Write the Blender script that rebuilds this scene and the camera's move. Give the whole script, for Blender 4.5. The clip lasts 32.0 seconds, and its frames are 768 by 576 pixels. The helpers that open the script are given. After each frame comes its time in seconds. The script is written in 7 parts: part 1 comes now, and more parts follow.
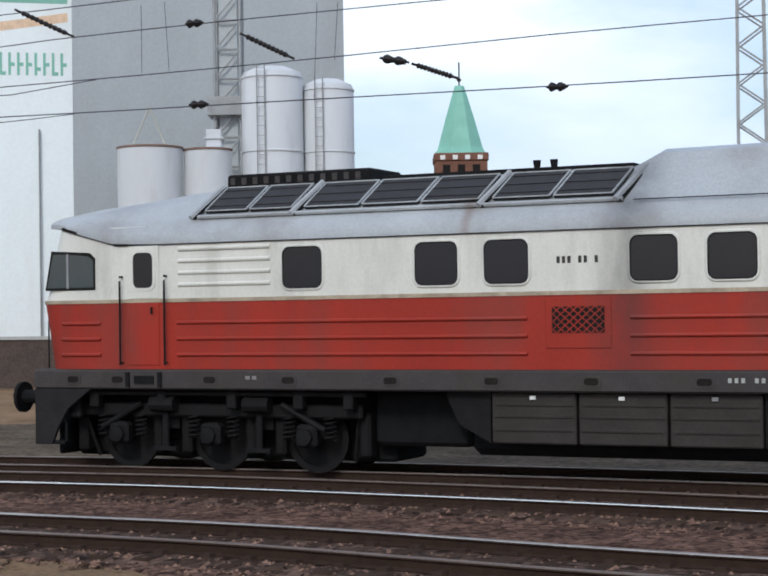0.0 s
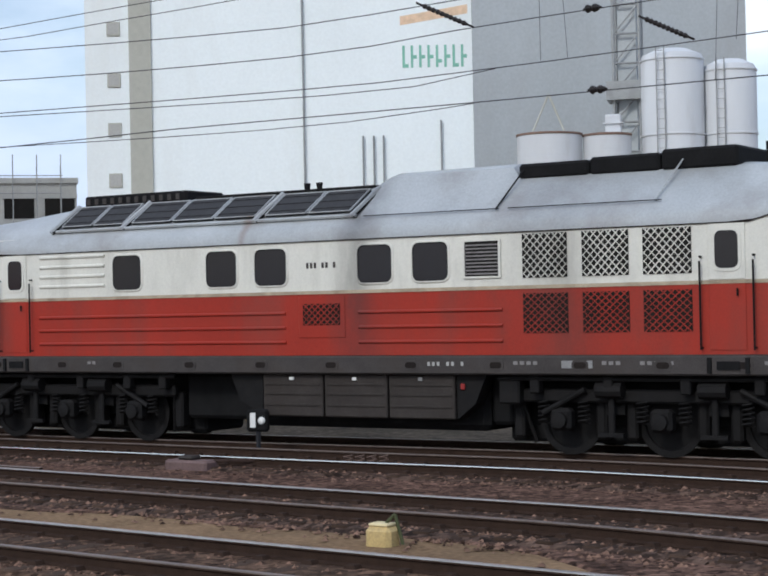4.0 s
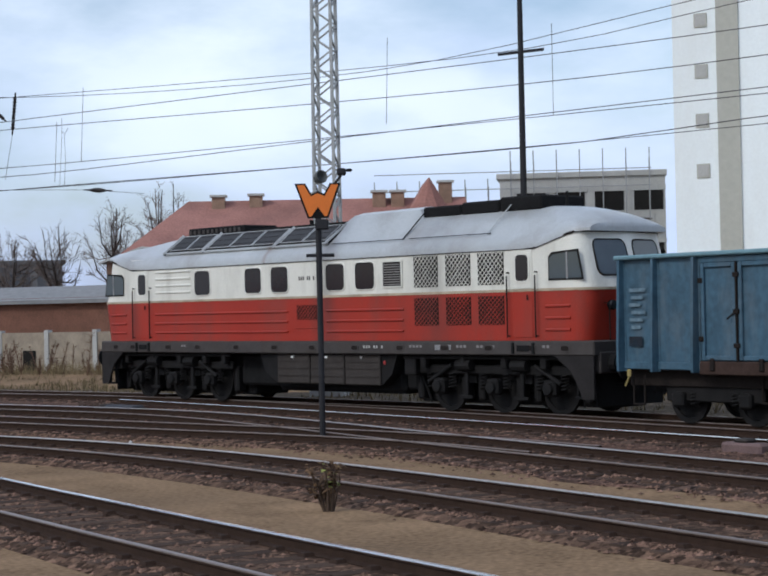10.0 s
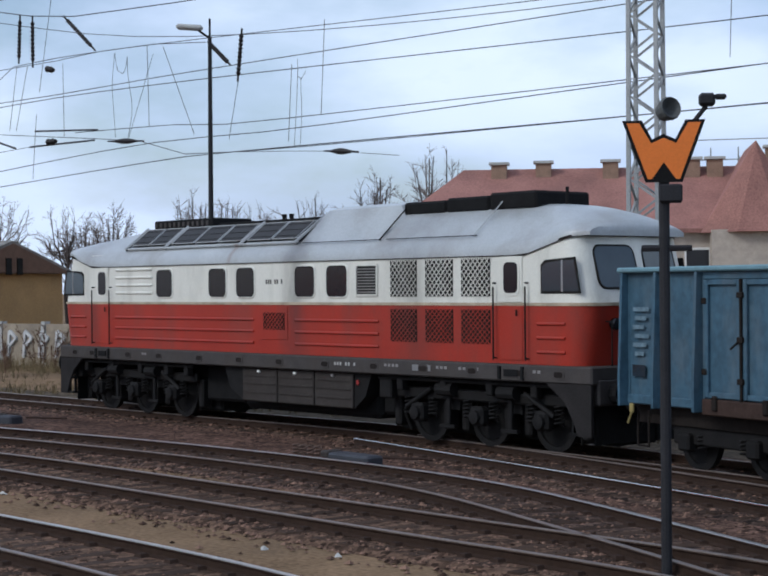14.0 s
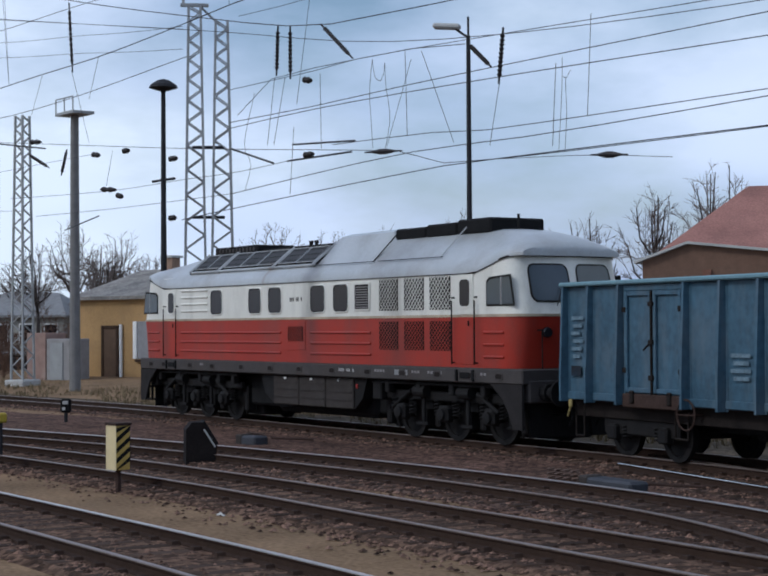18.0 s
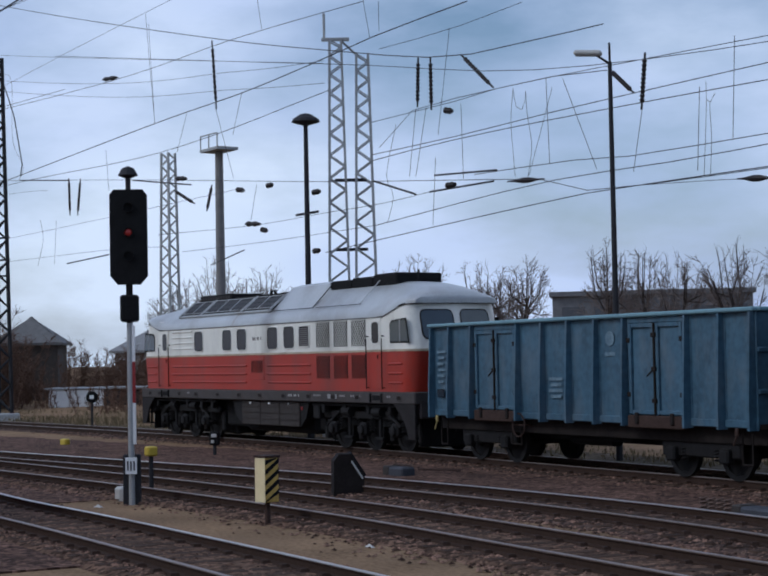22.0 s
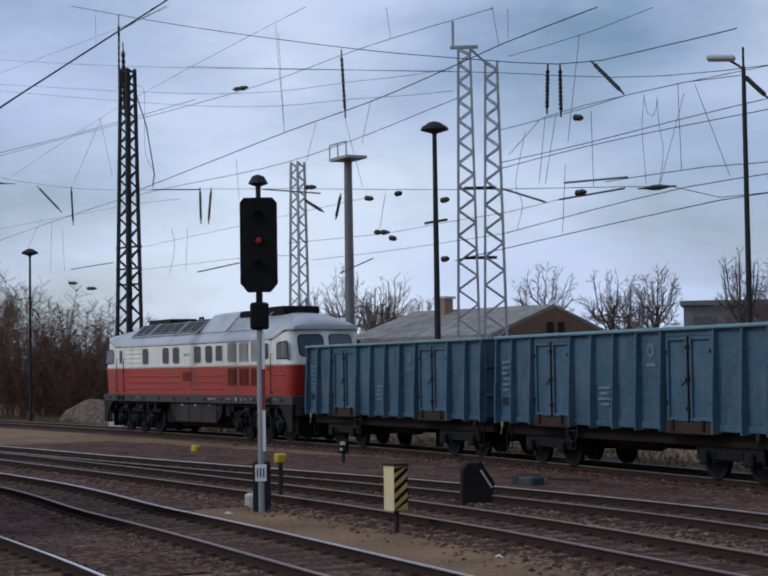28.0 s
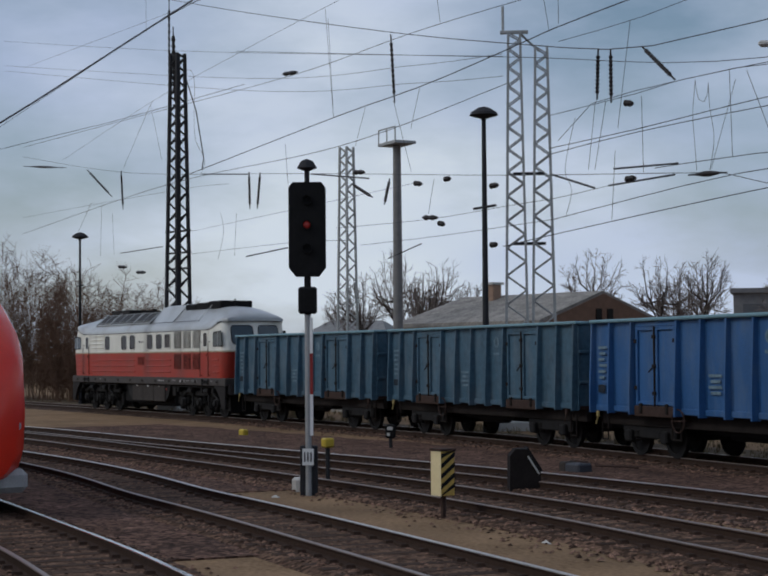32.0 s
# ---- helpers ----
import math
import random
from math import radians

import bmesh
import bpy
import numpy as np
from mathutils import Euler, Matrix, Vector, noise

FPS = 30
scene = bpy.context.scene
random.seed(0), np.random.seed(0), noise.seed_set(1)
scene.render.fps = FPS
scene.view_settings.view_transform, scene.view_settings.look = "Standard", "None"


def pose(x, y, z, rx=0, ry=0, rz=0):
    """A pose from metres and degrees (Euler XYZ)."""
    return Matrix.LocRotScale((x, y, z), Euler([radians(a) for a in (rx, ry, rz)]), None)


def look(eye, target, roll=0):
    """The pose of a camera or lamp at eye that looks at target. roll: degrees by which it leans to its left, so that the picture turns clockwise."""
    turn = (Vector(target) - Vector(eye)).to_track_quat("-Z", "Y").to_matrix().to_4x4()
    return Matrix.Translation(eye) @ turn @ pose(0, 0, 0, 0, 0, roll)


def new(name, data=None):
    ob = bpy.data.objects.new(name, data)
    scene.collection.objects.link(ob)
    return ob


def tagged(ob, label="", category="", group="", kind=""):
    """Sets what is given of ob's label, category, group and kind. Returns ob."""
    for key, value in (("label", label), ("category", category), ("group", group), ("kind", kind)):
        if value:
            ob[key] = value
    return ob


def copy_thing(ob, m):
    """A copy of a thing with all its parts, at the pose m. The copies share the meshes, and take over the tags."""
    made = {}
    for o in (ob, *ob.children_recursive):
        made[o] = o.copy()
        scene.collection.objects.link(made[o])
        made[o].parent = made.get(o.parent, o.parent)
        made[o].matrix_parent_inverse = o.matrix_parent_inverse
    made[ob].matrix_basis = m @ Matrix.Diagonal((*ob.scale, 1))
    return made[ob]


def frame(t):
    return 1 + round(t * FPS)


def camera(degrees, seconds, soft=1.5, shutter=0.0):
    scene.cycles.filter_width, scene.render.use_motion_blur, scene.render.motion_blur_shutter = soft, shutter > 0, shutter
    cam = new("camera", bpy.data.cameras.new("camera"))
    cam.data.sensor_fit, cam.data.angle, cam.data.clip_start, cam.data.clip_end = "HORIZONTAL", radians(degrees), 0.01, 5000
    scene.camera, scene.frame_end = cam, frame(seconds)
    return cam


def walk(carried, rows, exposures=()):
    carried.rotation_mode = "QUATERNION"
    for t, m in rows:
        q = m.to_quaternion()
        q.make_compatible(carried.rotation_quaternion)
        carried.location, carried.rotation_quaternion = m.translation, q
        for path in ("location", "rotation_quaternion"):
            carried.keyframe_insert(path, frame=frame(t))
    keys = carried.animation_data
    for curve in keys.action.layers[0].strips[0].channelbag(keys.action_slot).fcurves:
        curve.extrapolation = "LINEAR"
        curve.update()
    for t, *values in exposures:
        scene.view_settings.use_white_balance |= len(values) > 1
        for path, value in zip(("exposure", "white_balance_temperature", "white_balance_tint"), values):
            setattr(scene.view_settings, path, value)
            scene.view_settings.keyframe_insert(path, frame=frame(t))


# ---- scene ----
def eye(x, y, z, yaw, pitch, roll):
    """Camera pose: yaw to the right of +y, pitch up, roll."""
    return pose(x, y, z, 90 + pitch, 0, -yaw) @ pose(0, 0, 0, 0, 0, roll)


cam = camera(25.62, 32.0, soft=2.0)
walk(cam, [
    (0.0, eye(0.00, -0.00, 2.46, 0.00, 0.89, -0.81)),
    (0.5, eye(0.00, 0.00, 2.47, -1.60, 0.91, -0.65)),
    (1.0, eye(-0.00, 0.00, 2.46, -3.50, 0.80, -0.49)),
    (1.5, eye(-0.00, 0.00, 2.46, -5.18, 0.79, -0.63)),
    (2.0, eye(-0.00, 0.00, 2.46, -6.78, 0.82, -0.78)),
    (2.5, eye(-0.00, 0.00, 2.46, -8.29, 0.64, -0.51)),
    (3.0, eye(-0.01, 0.01, 2.45, -10.13, 0.47, -0.99)),
    (3.5, eye(-0.00, 0.01, 2.45, -12.05, 0.50, -1.19)),
    (5.5, eye(-0.01, 0.09, 2.41, -17.11, 1.14, -1.15)),
    (6.0, eye(-0.02, 0.10, 2.41, -18.91, 1.08, -1.43)),
    (6.5, eye(-0.02, 0.10, 2.40, -21.05, 1.04, -1.75)),
    (7.0, eye(-0.03, 0.10, 2.40, -22.67, 0.94, -1.55)),
    (7.5, eye(-0.03, 0.10, 2.39, -24.58, 0.89, -1.58)),
    (8.0, eye(-0.04, 0.10, 2.39, -26.54, 0.83, -1.05)),
    (8.5, eye(-0.04, 0.10, 2.38, -28.27, 0.73, -1.00)),
    (9.0, eye(-0.04, 0.10, 2.37, -29.77, 0.77, -0.84)),
    (9.5, eye(-0.04, 0.10, 2.38, -31.28, 0.87, -1.44)),
    (10.0, eye(1.12, -0.66, 2.34, -33.75, 0.78, -1.19)),
    (10.5, eye(0.76, -0.07, 2.32, -34.74, 0.91, -1.24)),
    (11.0, eye(-0.46, 1.47, 2.28, -35.94, 1.00, -0.81)),
    (11.5, eye(-1.75, 3.38, 2.36, -37.52, 0.94, -0.51)),
    (12.0, eye(-3.21, 5.17, 2.50, -38.98, 0.68, -0.65)),
    (12.5, eye(-4.46, 6.51, 2.62, -39.28, 0.51, -0.55)),
    (13.0, eye(-5.65, 7.94, 2.77, -40.25, 0.42, -0.33)),
    (13.5, eye(-6.94, 9.43, 2.91, -41.43, 0.25, -0.19)),
    (14.0, eye(-7.71, 10.39, 3.02, -43.34, 0.05, -0.42)),
    (14.5, eye(-7.84, 10.75, 3.06, -45.06, -0.02, -0.46)),
    (16.5, eye(-9.69, 12.96, 2.53, -50.15, 1.25, -0.07)),
    (17.0, eye(-9.70, 12.97, 2.52, -51.28, 1.14, -0.39)),
    (17.5, eye(-9.71, 12.97, 2.52, -52.04, 1.16, -0.18)),
    (18.0, eye(-9.71, 12.97, 2.51, -52.93, 1.31, -0.34)),
    (18.5, eye(-9.72, 12.97, 2.51, -53.63, 1.35, -0.70)),
    (19.0, eye(-9.73, 12.97, 2.50, -54.54, 1.55, -0.76)),
    (19.5, eye(-9.74, 12.97, 2.50, -55.48, 1.67, -0.90)),
    (20.0, eye(-9.74, 12.97, 2.50, -56.02, 1.76, -1.14)),
    (20.5, eye(-9.75, 12.97, 2.51, -56.24, 1.85, -1.34)),
    (21.0, eye(-9.76, 12.98, 2.51, -56.65, 2.09, -1.36)),
    (21.5, eye(-9.77, 12.98, 2.51, -57.49, 2.28, -1.48)),
    (22.0, eye(-9.78, 12.98, 2.51, -57.77, 2.40, -1.11)),
    (22.5, eye(-9.79, 12.99, 2.51, -57.88, 2.51, -0.96)),
    (23.0, eye(-9.79, 12.99, 2.51, -58.49, 2.47, -0.56)),
    (23.5, eye(-9.80, 12.99, 2.51, -58.86, 2.47, -0.65)),
    (24.0, eye(-9.81, 12.99, 2.51, -59.25, 2.52, -0.60)),
    (24.5, eye(-9.82, 13.00, 2.51, -59.49, 2.60, -0.52)),
    (25.0, eye(-9.83, 13.00, 2.51, -60.19, 2.44, -0.57)),
    (25.5, eye(-9.83, 13.00, 2.51, -60.91, 2.29, -0.50)),
    (27.5, eye(-9.90, 13.03, 2.50, -61.94, 2.66, -0.64)),
    (28.0, eye(-9.91, 13.03, 2.50, -62.11, 2.77, -0.85)),
    (28.5, eye(-9.91, 13.03, 2.50, -62.57, 2.62, -0.71)),
    (29.0, eye(-9.92, 13.03, 2.50, -62.76, 2.59, -0.67)),
    (29.5, eye(-9.92, 13.04, 2.50, -62.69, 2.60, -0.68)),
    (30.0, eye(-9.92, 13.04, 2.50, -62.99, 2.69, -0.71)),
    (30.5, eye(-9.93, 13.04, 2.49, -63.55, 2.66, -0.57)),
    (31.0, eye(-9.93, 13.04, 2.49, -63.92, 2.52, -0.53)),
    (31.5, eye(-9.93, 13.04, 2.49, -63.78, 2.38, -0.63)),
    (32.0, eye(-9.93, 13.04, 2.49, -63.75, 2.30, -0.44)),
], exposures=[(0.0, 0.22, 6250, 8), (6.0, 0.22, 6200, 8), (9.5, 0.17, 6180, 8), (13.0, 0.1, 6000, 7), (18.0, -0.12, 5850, 8), (22.0, -0.30, 5650, 10), (25.0, -0.28, 5720, 10), (29.0, -0.35, 5950, 10), (31.0, -0.37, 6200, 8), (32.0, -0.52, 6250, 8)])

# ---- world and sun ----
SUN_EL, SUN_AZ = 38.0, 198.0
world = bpy.data.worlds.new("sky")
scene.world = world
world.use_nodes = True
wn, wl = world.node_tree.nodes, world.node_tree.links
wn.clear()
w_out = wn.new("ShaderNodeOutputWorld")
w_bg = wn.new("ShaderNodeBackground")
w_sky = wn.new("ShaderNodeTexSky")
w_sky.sky_type, w_sky.sun_disc = "NISHITA", False
w_sky.sun_elevation, w_sky.sun_rotation = radians(SUN_EL), radians(SUN_AZ)
w_sky.dust_density, w_sky.air_density = 2.0, 1.0
w_gain = wn.new("ShaderNodeVectorMath")
w_gain.operation = "SCALE"
w_gain.inputs["Scale"].default_value = 0.125
w_co = wn.new("ShaderNodeTexCoord")
w_map = wn.new("ShaderNodeMapping")
w_map.inputs["Scale"].default_value = (1.0, 1.0, 2.6)
w_n1 = wn.new("ShaderNodeTexNoise")
w_n1.inputs["Scale"].default_value, w_n1.inputs["Detail"].default_value, w_n1.inputs["Roughness"].default_value = 3.2, 7.0, 0.55
w_ramp = wn.new("ShaderNodeValToRGB")
w_ramp.color_ramp.elements[0].position, w_ramp.color_ramp.elements[0].color = 0.325, (0, 0, 0, 1)
w_ramp.color_ramp.elements[1].position, w_ramp.color_ramp.elements[1].color = 0.595, (1, 1, 1, 1)
w_n2 = wn.new("ShaderNodeTexNoise")
w_n2.inputs["Scale"].default_value, w_n2.inputs["Detail"].default_value = 1.7, 4.0
w_cloud = wn.new("ShaderNodeValToRGB")
w_cloud.color_ramp.elements[0].position, w_cloud.color_ramp.elements[0].color = 0.38, (0.52, 0.62, 0.92, 1)
w_cloud.color_ramp.elements[1].position, w_cloud.color_ramp.elements[1].color = 0.62, (0.90, 0.97, 1.06, 1)
w_mix = wn.new("ShaderNodeMix")
w_mix.data_type = "RGBA"
wl.new(w_co.outputs["Generated"], w_map.inputs["Vector"])
wl.new(w_map.outputs["Vector"], w_n1.inputs["Vector"])
wl.new(w_map.outputs["Vector"], w_n2.inputs["Vector"])
wl.new(w_n1.outputs["Fac"], w_ramp.inputs["Fac"])
wl.new(w_n2.outputs["Fac"], w_cloud.inputs["Fac"])
wl.new(w_sky.outputs["Color"], w_gain.inputs[0])
wl.new(w_ramp.outputs["Color"], w_mix.inputs["Factor"])
wl.new(w_gain.outputs["Vector"], w_mix.inputs[6])
wl.new(w_cloud.outputs["Color"], w_mix.inputs[7])
wl.new(w_mix.outputs[2], w_bg.inputs["Color"])
w_bg.inputs["Strength"].default_value = 1.0
wl.new(w_bg.outputs["Background"], w_out.inputs["Surface"])

sun = new("sun", bpy.data.lights.new("sun", "SUN"))
sun.data.energy, sun.data.angle, sun.data.color = 1.2, radians(10), (1.0, 0.96, 0.9)
# sun behind and to the left of the camera
sun.matrix_world = look((-19, -59, 48), (0, 0, 0))


# ---- materials ----
def material(name, color, rough=0.6, metal=0.0, vary=0.25, scale=3.0, fine=40.0, bump=0.15, dirt=None, dirt_amount=0.0,
             dirt_scale=1.2, streak=1.0, spec=0.4, random_tint=0.0, emit=None, emit_strength=0.0, island=False, contrast=1.0, stain=None, stones=0.0, stone_scale=20.0):
    """Procedural surface: base colour varied at two scales, with stains and fine relief."""
    m = bpy.data.materials.new(name)
    m.use_nodes = True
    nt = m.node_tree
    n, k = nt.nodes, nt.links
    p = n["Principled BSDF"]
    p.inputs["Roughness"].default_value = rough
    p.inputs["Metallic"].default_value = metal
    p.inputs["Specular IOR Level"].default_value = spec
    co = n.new("ShaderNodeTexCoord")
    mp = n.new("ShaderNodeMapping")
    mp.inputs["Scale"].default_value = (1, 1, streak)
    k.new(co.outputs["Object"], mp.inputs["Vector"])
    a = n.new("ShaderNodeTexNoise")
    a.inputs["Scale"].default_value, a.inputs["Detail"].default_value = scale, 5
    b = n.new("ShaderNodeTexNoise")
    b.inputs["Scale"].default_value, b.inputs["Detail"].default_value = fine, 3
    k.new(mp.outputs["Vector"], a.inputs["Vector"])
    k.new(co.outputs["Object"], b.inputs["Vector"])
    add = n.new("ShaderNodeMath")
    add.operation = "ADD"
    k.new(a.outputs["Fac"], add.inputs[0])
    k.new(b.outputs["Fac"], add.inputs[1])
    rng = n.new("ShaderNodeMapRange")
    rng.clamp = False
    rng.inputs["From Min"].default_value, rng.inputs["From Max"].default_value = 1 - 0.4 / contrast, 1 + 0.4 / contrast
    rng.inputs["To Min"].default_value, rng.inputs["To Max"].default_value = 1 - vary, 1 + vary
    k.new(add.outputs[0], rng.inputs["Value"])
    mul = n.new("ShaderNodeVectorMath")
    mul.operation = "SCALE"
    mul.inputs[0].default_value = color[:3]
    last = rng.outputs["Result"]
    if random_tint:
        if island:
            src = n.new("ShaderNodeNewGeometry").outputs["Random Per Island"]
        else:
            src = n.new("ShaderNodeObjectInfo").outputs["Random"]
        r2 = n.new("ShaderNodeMapRange")
        r2.inputs["To Min"].default_value, r2.inputs["To Max"].default_value = 1 - random_tint, 1 + random_tint
        k.new(src, r2.inputs["Value"])
        m2 = n.new("ShaderNodeMath")
        m2.operation = "MULTIPLY"
        k.new(last, m2.inputs[0])
        k.new(r2.outputs["Result"], m2.inputs[1])
        last = m2.outputs[0]
    if stones:
        # single stones in the ballast, each with its own tone
        vo = n.new("ShaderNodeTexVoronoi")
        vo.inputs["Scale"].default_value = stone_scale
        k.new(co.outputs["Object"], vo.inputs["Vector"])
        sp = n.new("ShaderNodeSeparateColor")
        k.new(vo.outputs["Color"], sp.inputs[0])
        r3 = n.new("ShaderNodeMapRange")
        r3.inputs["To Min"].default_value, r3.inputs["To Max"].default_value = 1 - stones, 1 + stones
        k.new(sp.outputs[0], r3.inputs["Value"])
        m3 = n.new("ShaderNodeMath")
        m3.operation = "MULTIPLY"
        k.new(last, m3.inputs[0])
        k.new(r3.outputs["Result"], m3.inputs[1])
        last = m3.outputs[0]
    k.new(last, mul.inputs["Scale"])
    col = mul.outputs["Vector"]
    if dirt:
        c = n.new("ShaderNodeTexNoise")
        c.inputs["Scale"].default_value, c.inputs["Detail"].default_value, c.inputs["Roughness"].default_value = dirt_scale, 8, 0.65
        k.new(mp.outputs["Vector"], c.inputs["Vector"])
        cr = n.new("ShaderNodeMapRange")
        cr.inputs["From Min"].default_value, cr.inputs["From Max"].default_value = 0.48, 0.72
        cr.inputs["To Max"].default_value = dirt_amount
        k.new(c.outputs["Fac"], cr.inputs["Value"])
        mx = n.new("ShaderNodeMix")
        mx.data_type = "RGBA"
        k.new(cr.outputs["Result"], mx.inputs["Factor"])
        k.new(col, mx.inputs[6])
        mx.inputs[7].default_value = (*dirt[:3], 1)
        col = mx.outputs[2]
    for cx, width, amount, tone in stain or ():
        # streaked soot band across the body
        sx = n.new("ShaderNodeSeparateXYZ")
        k.new(co.outputs["Object"], sx.inputs[0])
        d = n.new("ShaderNodeMath")
        d.operation = "SUBTRACT"
        k.new(sx.outputs["X"], d.inputs[0])
        d.inputs[1].default_value = cx
        ab = n.new("ShaderNodeMath")
        ab.operation = "ABSOLUTE"
        k.new(d.outputs[0], ab.inputs[0])
        fall = n.new("ShaderNodeMapRange")
        fall.interpolation_type = "SMOOTHSTEP"
        fall.inputs["From Min"].default_value, fall.inputs["From Max"].default_value = 0.0, width
        fall.inputs["To Min"].default_value, fall.inputs["To Max"].default_value = amount, 0.0
        k.new(ab.outputs[0], fall.inputs["Value"])
        wob = n.new("ShaderNodeTexNoise")
        wob.inputs["Scale"].default_value, wob.inputs["Detail"].default_value = 2.3, 4
        k.new(mp.outputs["Vector"], wob.inputs["Vector"])
        mm = n.new("ShaderNodeMath")
        mm.operation = "MULTIPLY"
        mm.use_clamp = True
        k.new(fall.outputs["Result"], mm.inputs[0])
        k.new(wob.outputs["Fac"], mm.inputs[1])
        mx2 = n.new("ShaderNodeMix")
        mx2.data_type = "RGBA"
        k.new(mm.outputs[0], mx2.inputs["Factor"])
        k.new(col, mx2.inputs[6])
        mx2.inputs[7].default_value = (*tone, 1)
        col = mx2.outputs[2]
    k.new(col, p.inputs["Base Color"])
    if bump:
        bp = n.new("ShaderNodeBump")
        bp.inputs["Strength"].default_value, bp.inputs["Distance"].default_value = bump, 0.02
        k.new(add.outputs[0], bp.inputs["Height"])
        k.new(bp.outputs["Normal"], p.inputs["Normal"])
    if emit:
        p.inputs["Emission Color"].default_value = (*emit, 1)
        p.inputs["Emission Strength"].default_value = emit_strength
    return m


MAT = {}


def mat(name, *a, **k):
    if name not in MAT:
        MAT[name] = material(name, *a, **k)
    return MAT[name]


GRAVEL = mat("trackbed_gravel", (0.066, 0.043, 0.033), 0.95, vary=0.6, scale=1.4, fine=11, bump=1.0, dirt=(0.02, 0.015, 0.013), dirt_amount=0.6, dirt_scale=0.6, spec=0.08, stones=0.8, stone_scale=11)
SAND = mat("sandy_ground", (0.215, 0.141, 0.083), 0.97, contrast=1.8, vary=0.30, scale=0.9, fine=13, bump=0.5, dirt=(0.05, 0.038, 0.027), dirt_amount=0.6, dirt_scale=0.45, spec=0.05)
RAILSIDE = mat("rusty_rail", (0.034, 0.020, 0.014), 0.85, vary=0.35, scale=8, fine=60, spec=0.15)
RAILTOP = mat("worn_rail_head", (0.78, 0.77, 0.76), 0.16, metal=1.0, vary=0.12, bump=0.03)
RAILWORN = mat("half_worn_rail_head", (0.19, 0.152, 0.132), 0.42, metal=0.55, vary=0.25)
RAILSEMI = mat("well_worn_rail_head", (0.50, 0.47, 0.45), 0.3, metal=0.85, vary=0.2, bump=0.05)
REDGRAVEL = mat("reddish_yard_gravel", (0.094, 0.056, 0.042), 0.97, contrast=1.9, vary=0.4, scale=1.2, fine=12, bump=1.0, dirt=(0.034, 0.024, 0.02), dirt_amount=0.5, dirt_scale=0.5, spec=0.06, stones=0.75, stone_scale=12)
SANDYBED = mat("sandy_trackbed", (0.094, 0.058, 0.040), 0.97, contrast=1.8, vary=0.4, scale=1.4, fine=11, bump=1.0, dirt=(0.04, 0.028, 0.021), dirt_amount=0.6, dirt_scale=0.8, spec=0.06, stones=0.7, stone_scale=11)
VERGE = mat("dry_grassy_earth", (0.092, 0.071, 0.050), 0.97, contrast=1.8, vary=0.4, scale=0.8, fine=9, bump=0.8, dirt=(0.06, 0.05, 0.032), dirt_amount=0.7, dirt_scale=0.6, spec=0.05, stones=0.4, stone_scale=9)
SLEEPER = mat("weathered_sleeper", (0.050, 0.032, 0.023), 0.95, vary=0.4, scale=5, fine=50, random_tint=0.35, spec=0.08)
CONCSLEEPER = mat("brown_stained_sleeper", (0.060, 0.040, 0.030), 0.95, vary=0.35, scale=5, fine=50, random_tint=0.3, spec=0.08)
SOOT = [(0.75, 0.65, 0.95, (0.035, 0.03, 0.03)), (4.6, 1.4, 0.45, (0.05, 0.04, 0.035))]
RED = mat("red_body_paint", (0.31, 0.026, 0.0135), 0.45, spec=0.3, vary=0.16, scale=1.2, fine=30, bump=0.04, dirt=(0.13, 0.05, 0.04), dirt_amount=0.5, dirt_scale=1.1, streak=0.3, stain=SOOT)
CREAM = mat("cream_body_paint", (0.66, 0.65, 0.585), 0.45, vary=0.09, scale=1.5, fine=30, bump=0.04, dirt=(0.32, 0.31, 0.27), dirt_amount=0.5, dirt_scale=1.4, streak=0.25, stain=SOOT)
GRIMYCREAM = mat("grimy_cream_paint", (0.40, 0.33, 0.235), 0.7, vary=0.3, scale=3, fine=30, dirt=(0.12, 0.08, 0.05), dirt_amount=0.7, dirt_scale=2.0)
GREYROOF = mat("grey_roof_paint", (0.365, 0.385, 0.395), 0.30, vary=0.16, scale=1.1, fine=25, bump=0.05, dirt=(0.2, 0.18, 0.165), dirt_amount=0.55, dirt_scale=0.9, spec=0.65, stain=SOOT + [(-1.7, 0.14, 0.9, (0.16, 0.09, 0.05))])
FRAMEGREY = mat("dirty_grey_underframe", (0.052, 0.046, 0.044), 0.75, vary=0.3, scale=3, fine=40, dirt=(0.05, 0.04, 0.034), dirt_amount=0.7, spec=0.25)
DUSTYBOX = mat("dusty_brown_box_paint", (0.042, 0.036, 0.033), 0.8, vary=0.3, scale=3, fine=40, dirt=(0.032, 0.026, 0.022), dirt_amount=0.6, spec=0.2)
FRAMELIGHT = mat("faded_pale_stencil", (0.20, 0.19, 0.185), 0.8, vary=0.3)
RADIATOR = mat("dark_radiator_mesh", (0.030, 0.030, 0.032), 0.6, vary=0.3, scale=6, spec=0.3)
BLACK = mat("sooty_black", (0.0105, 0.0105, 0.011), 0.85, vary=0.4, scale=4, fine=40, spec=0.12)
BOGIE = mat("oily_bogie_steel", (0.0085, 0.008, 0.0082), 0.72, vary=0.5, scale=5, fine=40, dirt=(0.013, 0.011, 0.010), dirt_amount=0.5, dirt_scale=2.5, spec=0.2)
